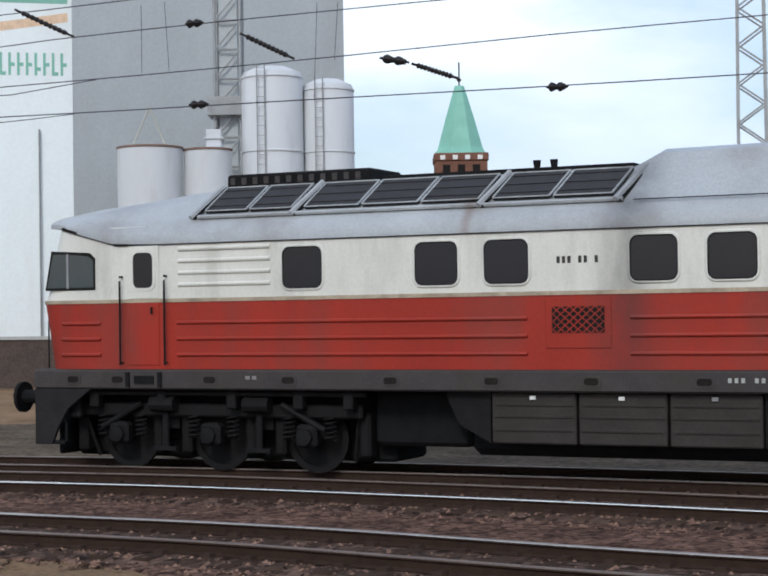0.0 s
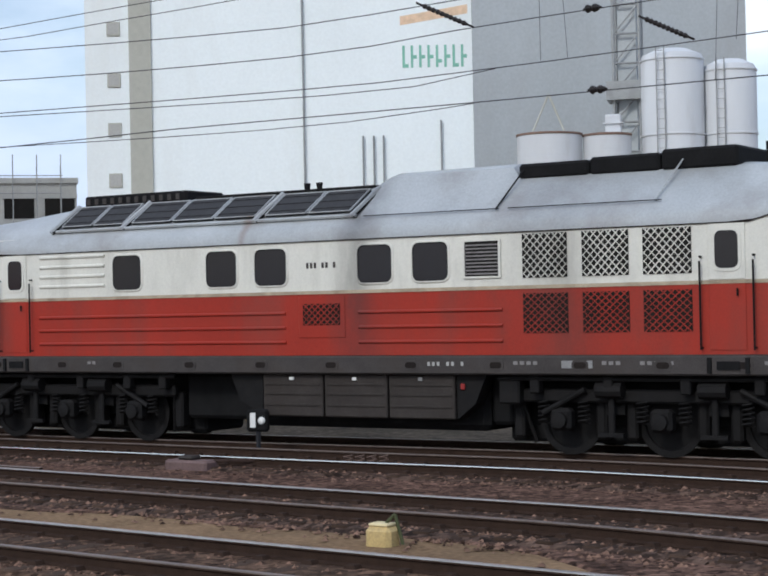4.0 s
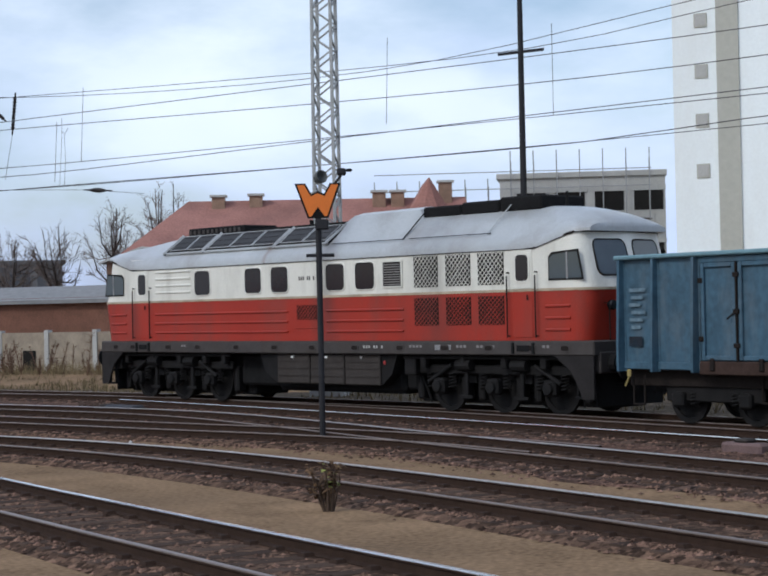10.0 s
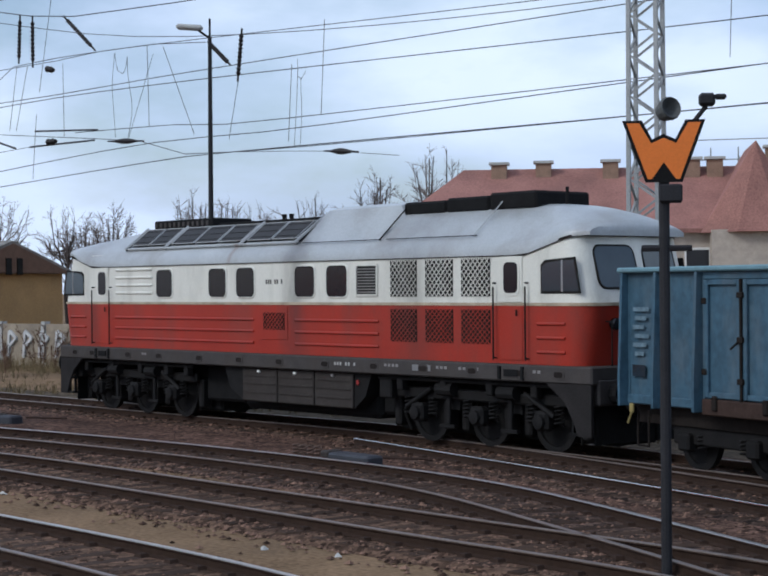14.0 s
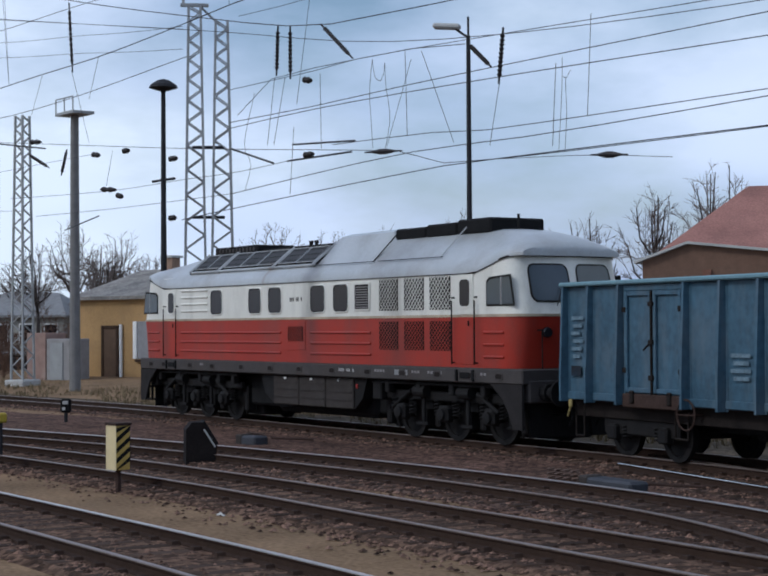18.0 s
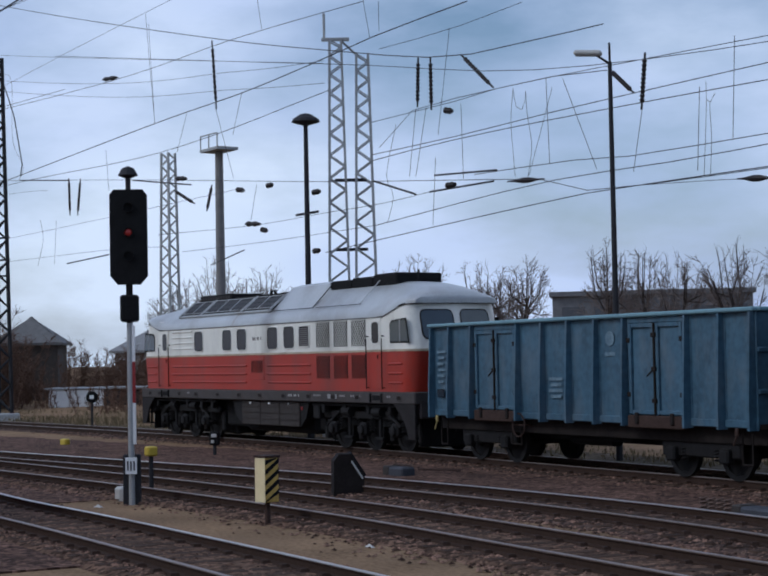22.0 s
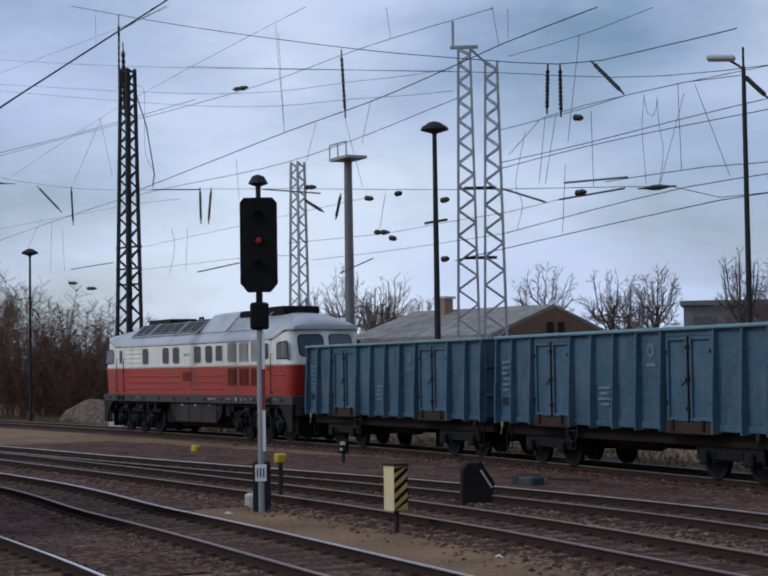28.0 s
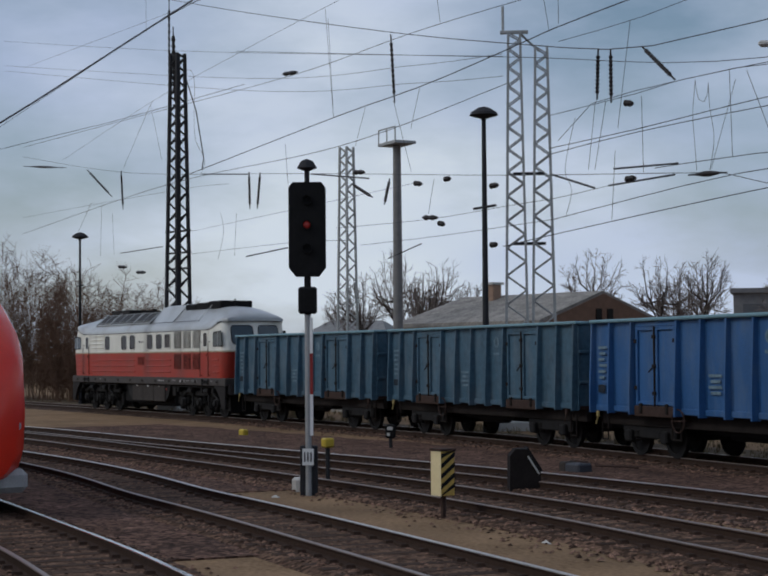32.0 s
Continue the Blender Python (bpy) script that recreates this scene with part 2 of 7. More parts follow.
GLASS = mat("dark_cab_glass", (0.016, 0.015, 0.018), 0.15, vary=0.1, spec=0.35, bump=0)
TEALGLASS = mat("blue_tinted_cab_glass", (0.034, 0.050, 0.058), 0.08, vary=0.1, spec=0.7, bump=0)
GRILLE = mat("dark_grille", (0.014, 0.013, 0.012), 0.8, spec=0.15)
STEEL = mat("bare_steel", (0.35, 0.35, 0.35), 0.4, metal=0.8)
BLUEW = mat("faded_blue_wagon_paint", (0.043, 0.091, 0.132), 0.55, contrast=1.3, vary=0.30, scale=1.6, fine=7, bump=0.05, dirt=(0.10, 0.13, 0.155), dirt_amount=0.75, dirt_scale=2.2, streak=0.3, spec=0.3)
GRIMYRIB = mat("grimy_blue_rib_paint", (0.012, 0.021, 0.033), 0.7, contrast=1.5, vary=0.35, scale=3, fine=30, dirt=(0.03, 0.022, 0.018), dirt_amount=0.7, dirt_scale=2.0, spec=0.2)
BLUEBRIGHT = mat("bright_blue_wagon_paint", (0.024, 0.085, 0.215), 0.55, vary=0.24, scale=2, fine=30, bump=0.1, dirt=(0.10, 0.14, 0.2), dirt_amount=0.6, dirt_scale=1.8, streak=0.3, spec=0.3)
RIM = mat("pale_blue_wagon_rim", (0.13, 0.23, 0.27), 0.6, vary=0.25, scale=4)
RUST = mat("rusty_steel", (0.042, 0.026, 0.021), 0.85, vary=0.45, scale=6, spec=0.15)
DARKSOLE = mat("dark_brown_solebar", (0.016, 0.0125, 0.011), 0.85, vary=0.4, scale=5, spec=0.15)
SILOWHITE = mat("white_silo_cladding", (0.82, 0.88, 0.885), 0.7, vary=0.05, scale=0.3, fine=6, bump=0.05, dirt=(0.62, 0.62, 0.58), dirt_amount=0.5, dirt_scale=0.15, streak=0.3)
SILOGREY = mat("grey_silo_surface", (0.445, 0.475, 0.485), 0.8, vary=0.1, scale=0.3, fine=6, bump=0.05, dirt=(0.36, 0.36, 0.36), dirt_amount=0.5, dirt_scale=0.2, streak=0.3)
STRIPGREY = mat("grey_beige_strip", (0.42, 0.42, 0.37), 0.8, vary=0.1)
TANK = mat("pale_tank_steel", (0.60, 0.62, 0.64), 0.7, vary=0.1, scale=0.6, dirt=(0.40, 0.38, 0.36), dirt_amount=0.6, dirt_scale=0.5, streak=0.2, spec=0.2)
GREENCU = mat("green_copper", (0.22, 0.48, 0.38), 0.6, vary=0.15, scale=0.4)
BRICK = mat("red_brick", (0.16, 0.075, 0.05), 0.9, vary=0.3, scale=1.5, fine=15)
TILE = mat("red_roof_tiles", (0.30, 0.150, 0.125), 0.9, vary=0.35, scale=0.5, fine=12, dirt=(0.18, 0.10, 0.085), dirt_amount=0.7, dirt_scale=0.35, random_tint=0.1, spec=0.1)
CONC = mat("grey_concrete", (0.42, 0.42, 0.40), 0.85, vary=0.15, scale=0.8, fine=12, dirt=(0.25, 0.24, 0.22), dirt_amount=0.6, dirt_scale=0.4)
GALV = mat("weathered_galvanised_steel", (0.30, 0.31, 0.31), 0.55, metal=0.3, vary=0.25, scale=2)
DARKPOLE = mat("dark_painted_steel", (0.022, 0.022, 0.025), 0.7, vary=0.3, scale=3, spec=0.2)
WIRE = mat("overhead_wire", (0.045, 0.045, 0.05), 0.6, vary=0.2)
CERAMIC = mat("brown_ceramic_insulator", (0.018, 0.015, 0.015), 0.5, vary=0.2, spec=0.2)
ORANGE = mat("orange_sign_face", (0.68, 0.17, 0.02), 0.5, vary=0.1)
YELLOW = mat("yellow_paint", (0.42, 0.31, 0.03), 0.55, vary=0.2)
PALEYEL = mat("pale_yellow_paint", (0.62, 0.52, 0.30), 0.6, vary=0.15)
WHITEP = mat("white_paint", (0.72, 0.72, 0.70), 0.55, vary=0.12)
SIGRED = mat("red_band_paint", (0.25, 0.02, 0.018), 0.55, vary=0.2)
OCHRE = mat("ochre_render", (0.38, 0.235, 0.10), 0.9, vary=0.2, scale=0.8, fine=12, dirt=(0.28, 0.18, 0.09), dirt_amount=0.6, dirt_scale=0.5)
BARK = mat("grey_brown_bark", (0.06, 0.05, 0.045), 0.9, vary=0.35, scale=4, spec=0.1)
GREYTWIG = mat("grey_bare_twigs", (0.170, 0.140, 0.125), 0.9, vary=0.3, spec=0.1)
TWIG = mat("bare_twigs", (0.135, 0.082, 0.057), 0.9, vary=0.35, spec=0.1)
DRYGRASS = mat("dry_grass", (0.15, 0.118, 0.068), 0.95, vary=0.4, random_tint=0.4, island=True, spec=0.05)
STENCIL = mat("pale_worn_stencil", (0.115, 0.175, 0.215), 0.7, vary=0.5, scale=9, dirt=(0.06, 0.115, 0.165), dirt_amount=0.9, dirt_scale=6)
TRAINRED = mat("glossy_traffic_red", (0.62, 0.03, 0.015), 0.25, vary=0.08, bump=0.02)


# ---- geometry helpers ----
class Geo:
    """Collects vertices and faces of one mesh."""

    def __init__(self):
        self.v, self.f = [], []

    def add(self, vs, fs):
        n = len(self.v)
        self.v.extend([tuple(p) for p in vs])
        self.f.extend([tuple(i + n for i in q) for q in fs])
        return self

    def box(self, x0, x1, y0, y1, z0, z1, c=0.0):
        """Box, with chamfered edges when c is given."""
        if x0 > x1: x0, x1 = x1, x0
        if y0 > y1: y0, y1 = y1, y0
        if z0 > z1: z0, z1 = z1, z0
        if not c:
            vs = [(x, y, z) for x in (x0, x1) for y in (y0, y1) for z in (z0, z1)]
            return self.add(vs, [(0, 1, 3, 2), (4, 6, 7, 5), (0, 4, 5, 1), (2, 3, 7, 6), (0, 2, 6, 4), (1, 5, 7, 3)])
        c = min(c, (x1 - x0) * 0.45, (y1 - y0) * 0.45, (z1 - z0) * 0.45)
        prof = [(x0 + c, y0), (x1 - c, y0), (x1, y0 + c), (x1, y1 - c), (x1 - c, y1), (x0 + c, y1), (x0, y1 - c), (x0, y0 + c)]
        inn = [(x0 + c, y0 + c), (x1 - c, y0 + c), (x1 - c, y0 + c), (x1 - c, y1 - c), (x1 - c, y1 - c), (x0 + c, y1 - c), (x0 + c, y1 - c), (x0 + c, y0 + c)]
        vs = [(x, y, z0) for x, y in inn] + [(x, y, z0 + c) for x, y in prof] + [(x, y, z1 - c) for x, y in prof] + [(x, y, z1) for x, y in inn]
        fs = []
        for r in range(3):
            for i in range(8):
                j = (i + 1) % 8
                fs.append((r * 8 + i, r * 8 + j, r * 8 + 8 + j, r * 8 + 8 + i))
        fs += [tuple(reversed(range(8))), tuple(range(24, 32))]
        return self.add(vs, fs)

    def tube(self, p, q, r, n=6, r2=None):
        p, q = Vector(p), Vector(q)
        d = (q - p).normalized()
        a = d.orthogonal().normalized()
        b = d.cross(a)
        r2 = r if r2 is None else r2
        vs = []
        for c, rr in ((p, r), (q, r2)):
            for i in range(n):
                t = 2 * math.pi * i / n
                vs.append(c + a * (rr * math.cos(t)) + b * (rr * math.sin(t)))
        fs = [(i, (i + 1) % n, n + (i + 1) % n, n + i) for i in range(n)]
        fs += [tuple(reversed(range(n))), tuple(range(n, 2 * n))]
        return self.add(vs, fs)

    def lathe(self, prof, n=12, m=None):
        """Turn a profile of (radius, height) round z, then place it by m."""
        m = m or Matrix()
        vs = [m @ Vector((r * math.cos(2 * math.pi * i / n), r * math.sin(2 * math.pi * i / n), z)) for r, z in prof for i in range(n)]
        fs = []
        for k in range(len(prof) - 1):
            for i in range(n):
                j = (i + 1) % n
                fs.append((k * n + i, k * n + j, k * n + n + j, k * n + n + i))
        fs += [tuple(reversed(range(n))), tuple(range((len(prof) - 1) * n, len(prof) * n))]
        return self.add(vs, fs)

    def rings(self, rs, close=True, caps=True):
        """Skin over rings of equal length."""
        n = len(rs[0])
        vs = [p for r in rs for p in r]
        fs = []
        for k in range(len(rs) - 1):
            for i in range(n if close else n - 1):
                j = (i + 1) % n
                fs.append((k * n + i, k * n + j, k * n + n + j, k * n + n + i))
        if caps:
            fs += [tuple(reversed(range(n))), tuple(range((len(rs) - 1) * n, len(rs) * n))]
        return self.add(vs, fs)

    def prism(self, poly, y0, y1, axis="y"):
        """Extrude a polygon of (a, b) along an axis."""
        def at(a, b, t):
            return {"y": (a, t, b), "x": (t, a, b), "z": (a, b, t)}[axis]
        n = len(poly)
        vs = [at(a, b, y0) for a, b in poly] + [at(a, b, y1) for a, b in poly]
        fs = [(i, (i + 1) % n, n + (i + 1) % n, n + i) for i in range(n)] + [tuple(reversed(range(n))), tuple(range(n, 2 * n))]
        return self.add(vs, fs)

    def move(self, m):
        self.v = [tuple(m @ Vector(p)) for p in self.v]
        return self

    def mesh(self, name, material_=None, smooth=False):
        me = bpy.data.meshes.new(name)
        me.from_pydata(self.v, [], self.f)
        bm = bmesh.new()
        bm.from_mesh(me)
        bmesh.ops.recalc_face_normals(bm, faces=bm.faces)
        bm.to_mesh(me)
        bm.free()
        if material_:
            me.materials.append(material_)
        if smooth:
            me.polygons.foreach_set("use_smooth", [True] * len(me.polygons))
            me.set_sharp_from_angle(angle=radians(35))
        return me


def part(name, geo, material_, parent=None, label="", smooth=False, m=None):
    """Links one mesh object, under a thing or part when a parent is given."""
    me = geo if isinstance(geo, bpy.types.Mesh) else geo.mesh(name, material_, smooth)
    ob = new(name, me)
    if parent is not None:
        ob.parent = parent
    if m is not None:
        ob.matrix_basis = m
    if label:
        ob["label"] = label
    return ob


def thing(name, label, category, m=None, group="", kind=""):
    ob = new(name)
    ob.empty_display_size = 0.3
    if m is not None:
        ob.matrix_basis = m
    return tagged(ob, label, category, group, kind)


def spline(points, step=0.5):
    """Even steps along a smooth curve through plan points."""
    P = [Vector((*p, 0)) if len(p) == 2 else Vector(p) for p in points]
    dense = []
    for i in range(len(P) - 1):
        a, b, c, d = P[max(i - 1, 0)], P[i], P[i + 1], P[min(i + 2, len(P) - 1)]
        n = 24
        for k in range(n):
            t = k / n
            dense.append(0.5 * ((2 * b) + (c - a) * t + (2 * a - 5 * b + 4 * c - d) * t * t + (3 * b - a - 3 * c + d) * t ** 3))
    dense.append(P[-1])
    out, need, run = [dense[0]], step, 0.0
    for a, b in zip(dense, dense[1:]):
        L = (b - a).length
        while L > 0 and run + L >= need:
            out.append(a.lerp(b, (need - run) / L))
            need += step
        run += L
    return out


def tangent(pts, i):
    return (pts[min(i + 1, len(pts) - 1)] - pts[max(i - 1, 0)]).normalized()


# ---- ground and tracks ----
TRAIN_LINE = [(98.1, -21.8), (63.22, -3.27), (32.7, 11.52), (13.63, 20.42), (3.72, 25.49), (-3.15, 28.46), (-12.5, 31.6), (-20.62, 34.45), (-31.59, 36.95), (-39.86, 37.78), (-55.22, 39.06), (-66.96, 39.17), (-76.69, 38.98), (-97.22, 37.83), (-135.37, 34.48), (-184.42, 27.17)]
LINES = {
    "merging_track": [(40, 1.2), (20, 12.3), (10.0, 18.3), (3.8, 22.0), (0.3, 23.9), (-3.3, 25.65), (-7.4, 27.1), (-13.2, 29.3), (-18.5, 31.3), (-25.0, 33.6), (-32.0, 35.9)],
    "second_track": [(40, -6), (20, 6.5), (10, 12.5), (2.7, 16.5), (-1.6, 19.2), (-6.3, 21.35), (-13.9, 24.85), (-20, 27.9), (-25, 30.1), (-30, 31.0), (-36, 31.3), (-43, 31.0), (-50, 30.2), (-59.2, 29.2), (-71, 28.1), (-100, 24)],
    "third_track": [(-12.0, 24.3), (-15, 25.45), (-18.5, 26.2), (-22, 26.55), (-28, 27.2), (-34, 27.75), (-42, 27.9), (-56, 27.4), (-67, 26.6), (-100, 22.5)],
    "fourth_track": [(40, -9), (20, 3.2), (6, 10.6), (0, 13.65), (-6, 16.4), (-10.9, 18.6), (-16, 20.65), (-20, 21.8), (-24, 22.45), (-31, 23.0), (-39, 23.4), (-56, 23.7), (-100, 19)],
    "platform_track": [(40, -10.5), (26, -3.4), (12, 3.2), (2, 7.9), (-5, 10.8), (-9.5, 12.68), (-12, 13.72), (-15.5, 15.2), (-20, 17.1), (-25, 18.4), (-30, 19.0), (-36, 19.3), (-46, 19.6), (-60, 19.7), (-100, 16)],
}


def ground_sheet():
    g = Geo()
    xs = [-1500, -700, -350] + list(np.linspace(-200, 80, 141)) + [200, 500, 1500]
    ys = [-600, -200, -60] + list(np.linspace(-20, 110, 66)) + [180, 350, 800, 1800]
    for y in ys:
        for x in xs:
            near = -200 < x < 80 and -20 < y < 110
            z = -0.222 + (0.016 * noise.noise((x * 0.35, y * 0.35, 3.0)) if near else 0)
            if y > 42:
                z += min((y - 42) * 0.02, 0.35)
            g.v.append((x, y, z))
    n = len(xs)
    g.f = [(j * n + i, j * n + i + 1, (j + 1) * n + i + 1, (j + 1) * n + i) for j in range(len(ys) - 1) for i in range(n - 1)]
    ob = part("ground", g, SAND, smooth=True)
    tagged(ob, "sandy brown railway yard ground with sparse dry weeds", "ground", kind="structure")


RAIL_PROFILE = [(-0.065, -0.15), (0.065, -0.15), (0.065, -0.138), (0.012, -0.118), (0.012, -0.045), (0.036, -0.032), (0.036, -0.004)]
HEAD_PROFILE = [(-0.0375, -0.014), (0.0375, -0.014), (0.036, -0.003), (0.030, 0.001), (-0.030, 0.001), (-0.036, -0.003)]


def sweep(pts, prof, offset):
    rs = []
    for i, p in enumerate(pts):
        t = tangent(pts, i)
        nrm = Vector((-t.y, t.x, 0))
        rs.append([p + nrm * (offset + a) + Vector((0, 0, b)) for a, b in prof])
    return Geo().rings(rs)


def track(name, points, label, head, sleeper_mat, lift=0.0, near_range=(-75, 12), bed_mat=None, far_head=None, near_head=None):
    pts = spline(points, 0.6)
    th = thing(name, label, "railway track", kind="structure")
    prof = RAIL_PROFILE + [(-a, b) for a, b in reversed(RAIL_PROFILE[2:])]
    for s in (-0.7535, 0.7535):
        r = part("rail", sweep(pts, prof, s), RAILSIDE, th)
        part("rail_head", sweep(pts, HEAD_PROFILE, s), far_head if far_head and s < 0 else near_head if near_head and s > 0 else head, r, "worn running surface")
    bed = [(-1.6, -0.31), (-1.22, -0.160 + lift * 0.5), (-0.75, -0.152 + lift * 0.5), (0.75, -0.152 + lift * 0.5), (1.22, -0.160 + lift * 0.5), (1.6, -0.31)]
    part("trackbed", sweep(pts, bed, 0.0), bed_mat or GRAVEL, th, "brown stained gravel bed")
    me = Geo().box(-0.125, 0.125, -1.25, 1.25, -0.30, -0.146, 0.02).mesh("sleeper", sleeper_mat)
    rnd = random.Random(len(name))
    far, clips = Geo(), Geo()
    count = 0
    for i, p in enumerate(pts):
        t = tangent(pts, i)
        a = math.degrees(math.atan2(t.y, t.x)) + rnd.uniform(-1.5, 1.5)
        m = pose(p.x + rnd.uniform(-0.03, 0.03), p.y, rnd.uniform(-0.006, 0.004), 0, 0, a)
        if near_range[0] < p.x < near_range[1] and count < 190:
            part("sleeper", me, None, th, m=m)
            count += 1
            for y in (-0.87, -0.64, 0.64, 0.87):
                clips.add([m @ Vector(v) for v in ((-0.08, y - 0.07, -0.15), (0.08, y - 0.07, -0.15), (0.08, y + 0.07, -0.15), (-0.08, y + 0.07, -0.15), (-0.05, y - 0.05, -0.105), (0.05, y - 0.05, -0.105), (0.05, y + 0.05, -0.105), (-0.05, y + 0.05, -0.105))],
                          [(4, 5, 6, 7), (0, 1, 5, 4), (1, 2, 6, 5), (2, 3, 7, 6), (3, 0, 4, 7)])
        else:
            far.add([m @ Vector(v) for v in ((-0.125, -1.25, -0.152), (0.125, -1.25, -0.152), (0.125, 1.25, -0.152), (-0.125, 1.25, -0.152), (-0.125, -1.25, -0.3), (0.125, -1.25, -0.3), (0.125, 1.25, -0.3), (-0.125, 1.25, -0.3))],
                    [(0, 1, 2, 3), (0, 4, 5, 1), (1, 5, 6, 2), (2, 6, 7, 3), (3, 7, 4, 0)])
    if clips.v:
        tagged(part("rail_fastenings", clips, RAILSIDE, th, "rusty rail fastenings on the sleepers"), kind="stuff")
    if far.v:
        tagged(part("sleepers_beyond", far, sleeper_mat, th), kind="stuff")
    return th


def tracks():
    track("train_track", TRAIN_LINE, "railway track with dark rusty rails on gravel, under the freight train", RAILWORN, SLEEPER)
    track("merging_track", LINES["merging_track"], "short railway track with one shiny rail joining the train's line", RAILWORN, SLEEPER, 0.004, near_head=RAILTOP)
    track("second_track", LINES["second_track"], "railway track with one bright worn rail on dark gravel", RAILWORN, SLEEPER, -0.004, far_head=RAILSEMI)
    track("third_track", LINES["third_track"], "rusty railway track branching off over stained gravel", RAILWORN, SLEEPER, 0.002, bed_mat=SANDYBED)
    track("fourth_track", LINES["fourth_track"], "railway track with rusty rails between strips of sand", RAILWORN, CONCSLEEPER, 0.004, bed_mat=SANDYBED, far_head=RAILSEMI)
    track("platform_track", LINES["platform_track"], "railway track with shiny rails on brown sleepers towards the platform", RAILWORN, CONCSLEEPER, -0.004, bed_mat=SANDYBED, far_head=RAILTOP)
    # gravel spread between the lines
    def apron(points, lo, hi, x0, x1, z, name="gravel_bed", surface=REDGRAVEL, label="reddish brown gravel spread between the tracks", widen=0.0):
        pts = [p for p in spline(points, 1.0) if x0 < p.x < x1]
        rs = []
        for i, p in enumerate(pts):
            t = tangent(pts, i)
            nrm = Vector((-t.y, t.x, 0))
            e = 0.6 * noise.noise((p.x * 0.8, p.y * 0.8, 4)) + 0.2 * noise.noise((p.x * 2.3, p.y * 2.3, 1))
            a0, a1 = lo + e, hi - e * 0.8 + widen * min(max((p.x + 2) / 7, 0), 1)
            rs.append([p + nrm * a + Vector((0, 0, h)) for a, h in ((a0 - 0.25, -0.33), (a0, z), ((a0 + a1) / 2, z + 0.006), (a1, z), (a1 + 0.25, -0.33))])
        ob = part(name, Geo().rings(rs), surface)
        tagged(ob, label, "ground", kind="structure")

    apron(LINES["second_track"], -7.5, 1.4, -75, 38, -0.200, widen=4.8)
    apron(TRAIN_LINE, -70.0, -2.1, -150, 10, -0.204, "grass_verge", VERGE, "dry grassy earth bank behind the railway yard")
    apron(LINES["third_track"], 1.0, 4.2, -75, -41.5, -0.204)
    apron(LINES["fourth_track"], -1.5, 2.9, -75, -31, -0.199)


# ---- the diesel locomotive: x from the leading end (-) to the trailing cab (+), rails at z = 0 ----
def plan_ring(z, xe, hw, r=0.38, bow=0.10, rise=0.0):
    """Outline in plan with rounded corners and slightly bowed ends; rise lifts it over the cabs."""
    out = []
    for sx, sy, a0 in ((1, 1, 0), (-1, 1, 90), (-1, -1, 180), (1, -1, 270)):
        arc = []
        for k in range(6):
            a = radians(a0 + 90 * k / 5)
            x = sx * (xe - bow - r) + r * math.cos(a)
            y = sy * (hw - r) + r * math.sin(a)
            arc.append(Vector((x, y, z + rise * min(max((abs(x) - 7.2) / 1.1, 0), 1))))
        if (sx, sy) in ((1, 1), (-1, -1)):
            out += arc + [Vector((sx * 7.2, sy * hw, z))]
        else:
            out += [Vector((sx * 7.2, sy * hw, z))] + arc
        if (sx, sy) == (-1, 1):
            out.append(Vector((-xe, 0.0, z + rise)))
        if (sx, sy) == (1, -1):
            out.append(Vector((xe, 0.0, z + rise)))
    return out


def roof_section(x, top, hw=1.45):
    eave = 3.57 + 0.29 * min(max((abs(x) - 7.2) / 1.1, 0), 1)
    k = min(1.0, max(0.0, (top - eave) / 0.6))
    half = [(hw + 0.015, eave - 0.03), (hw + 0.015, eave + 0.03), (hw - 0.05, eave + 0.05 + 0.11 * k), (hw - 0.22, eave + 0.07 + 0.23 * k),
            (max(0.70, hw - 0.75), eave + (top - eave) * 0.92), (0.40, top - 0.01), (0.0, top)]
    pts = [(-y, z) for y, z in half] + [(y, z) for y, z in reversed(half[:-1])]
    return [Vector((x, y, z)) for y, z in pts]


def rounded(x, z, w, h, r, n=4):
    """Rounded rectangle as (x, z) points."""
    out = []
    for sx, sz, a0 in ((1, 1, 0), (-1, 1, 90), (-1, -1, 180), (1, -1, 270)):
        for k in range(n + 1):
            a = radians(a0 + 90 * k / n)
            out.append((x + sx * (w / 2 - r) + r * math.cos(a), z + sz * (h / 2 - r) + r * math.sin(a)))
    return out


def framed_window(name, th, x, z, w, h, y, side, frame_mat, glass, label):
    o = side * 0.022
    outer, mid, inner = rounded(x, z, w + 0.075, h + 0.075, 0.145), rounded(x, z, w + 0.035, h + 0.035, 0.125), rounded(x, z, w, h, 0.11)
    rs = [[Vector((a, y, b)) for a, b in outer], [Vector((a, y + o, b)) for a, b in mid], [Vector((a, y + o, b)) for a, b in inner], [Vector((a, y, b)) for a, b in inner]]
    win = part(name, Geo().rings(rs, caps=False), frame_mat, th, label, True)
    part("pane", Geo().prism(inner, y + side * 0.002, y + side * 0.010), glass, win, "dark glass")
    gasket = [[Vector((a, y + side * 0.004, b)) for a, b in rounded(x, z, w + 0.01, h + 0.01, 0.115)], [Vector((a, y + side * 0.018, b)) for a, b in rounded(x, z, w - 0.015, h - 0.015, 0.105)], [Vector((a, y + side * 0.008, b)) for a, b in rounded(x, z, w - 0.04, h - 0.04, 0.095)]]
    part("gasket", Geo().rings(gasket, caps=False), BLACK, win, "black rubber gasket")
    return win


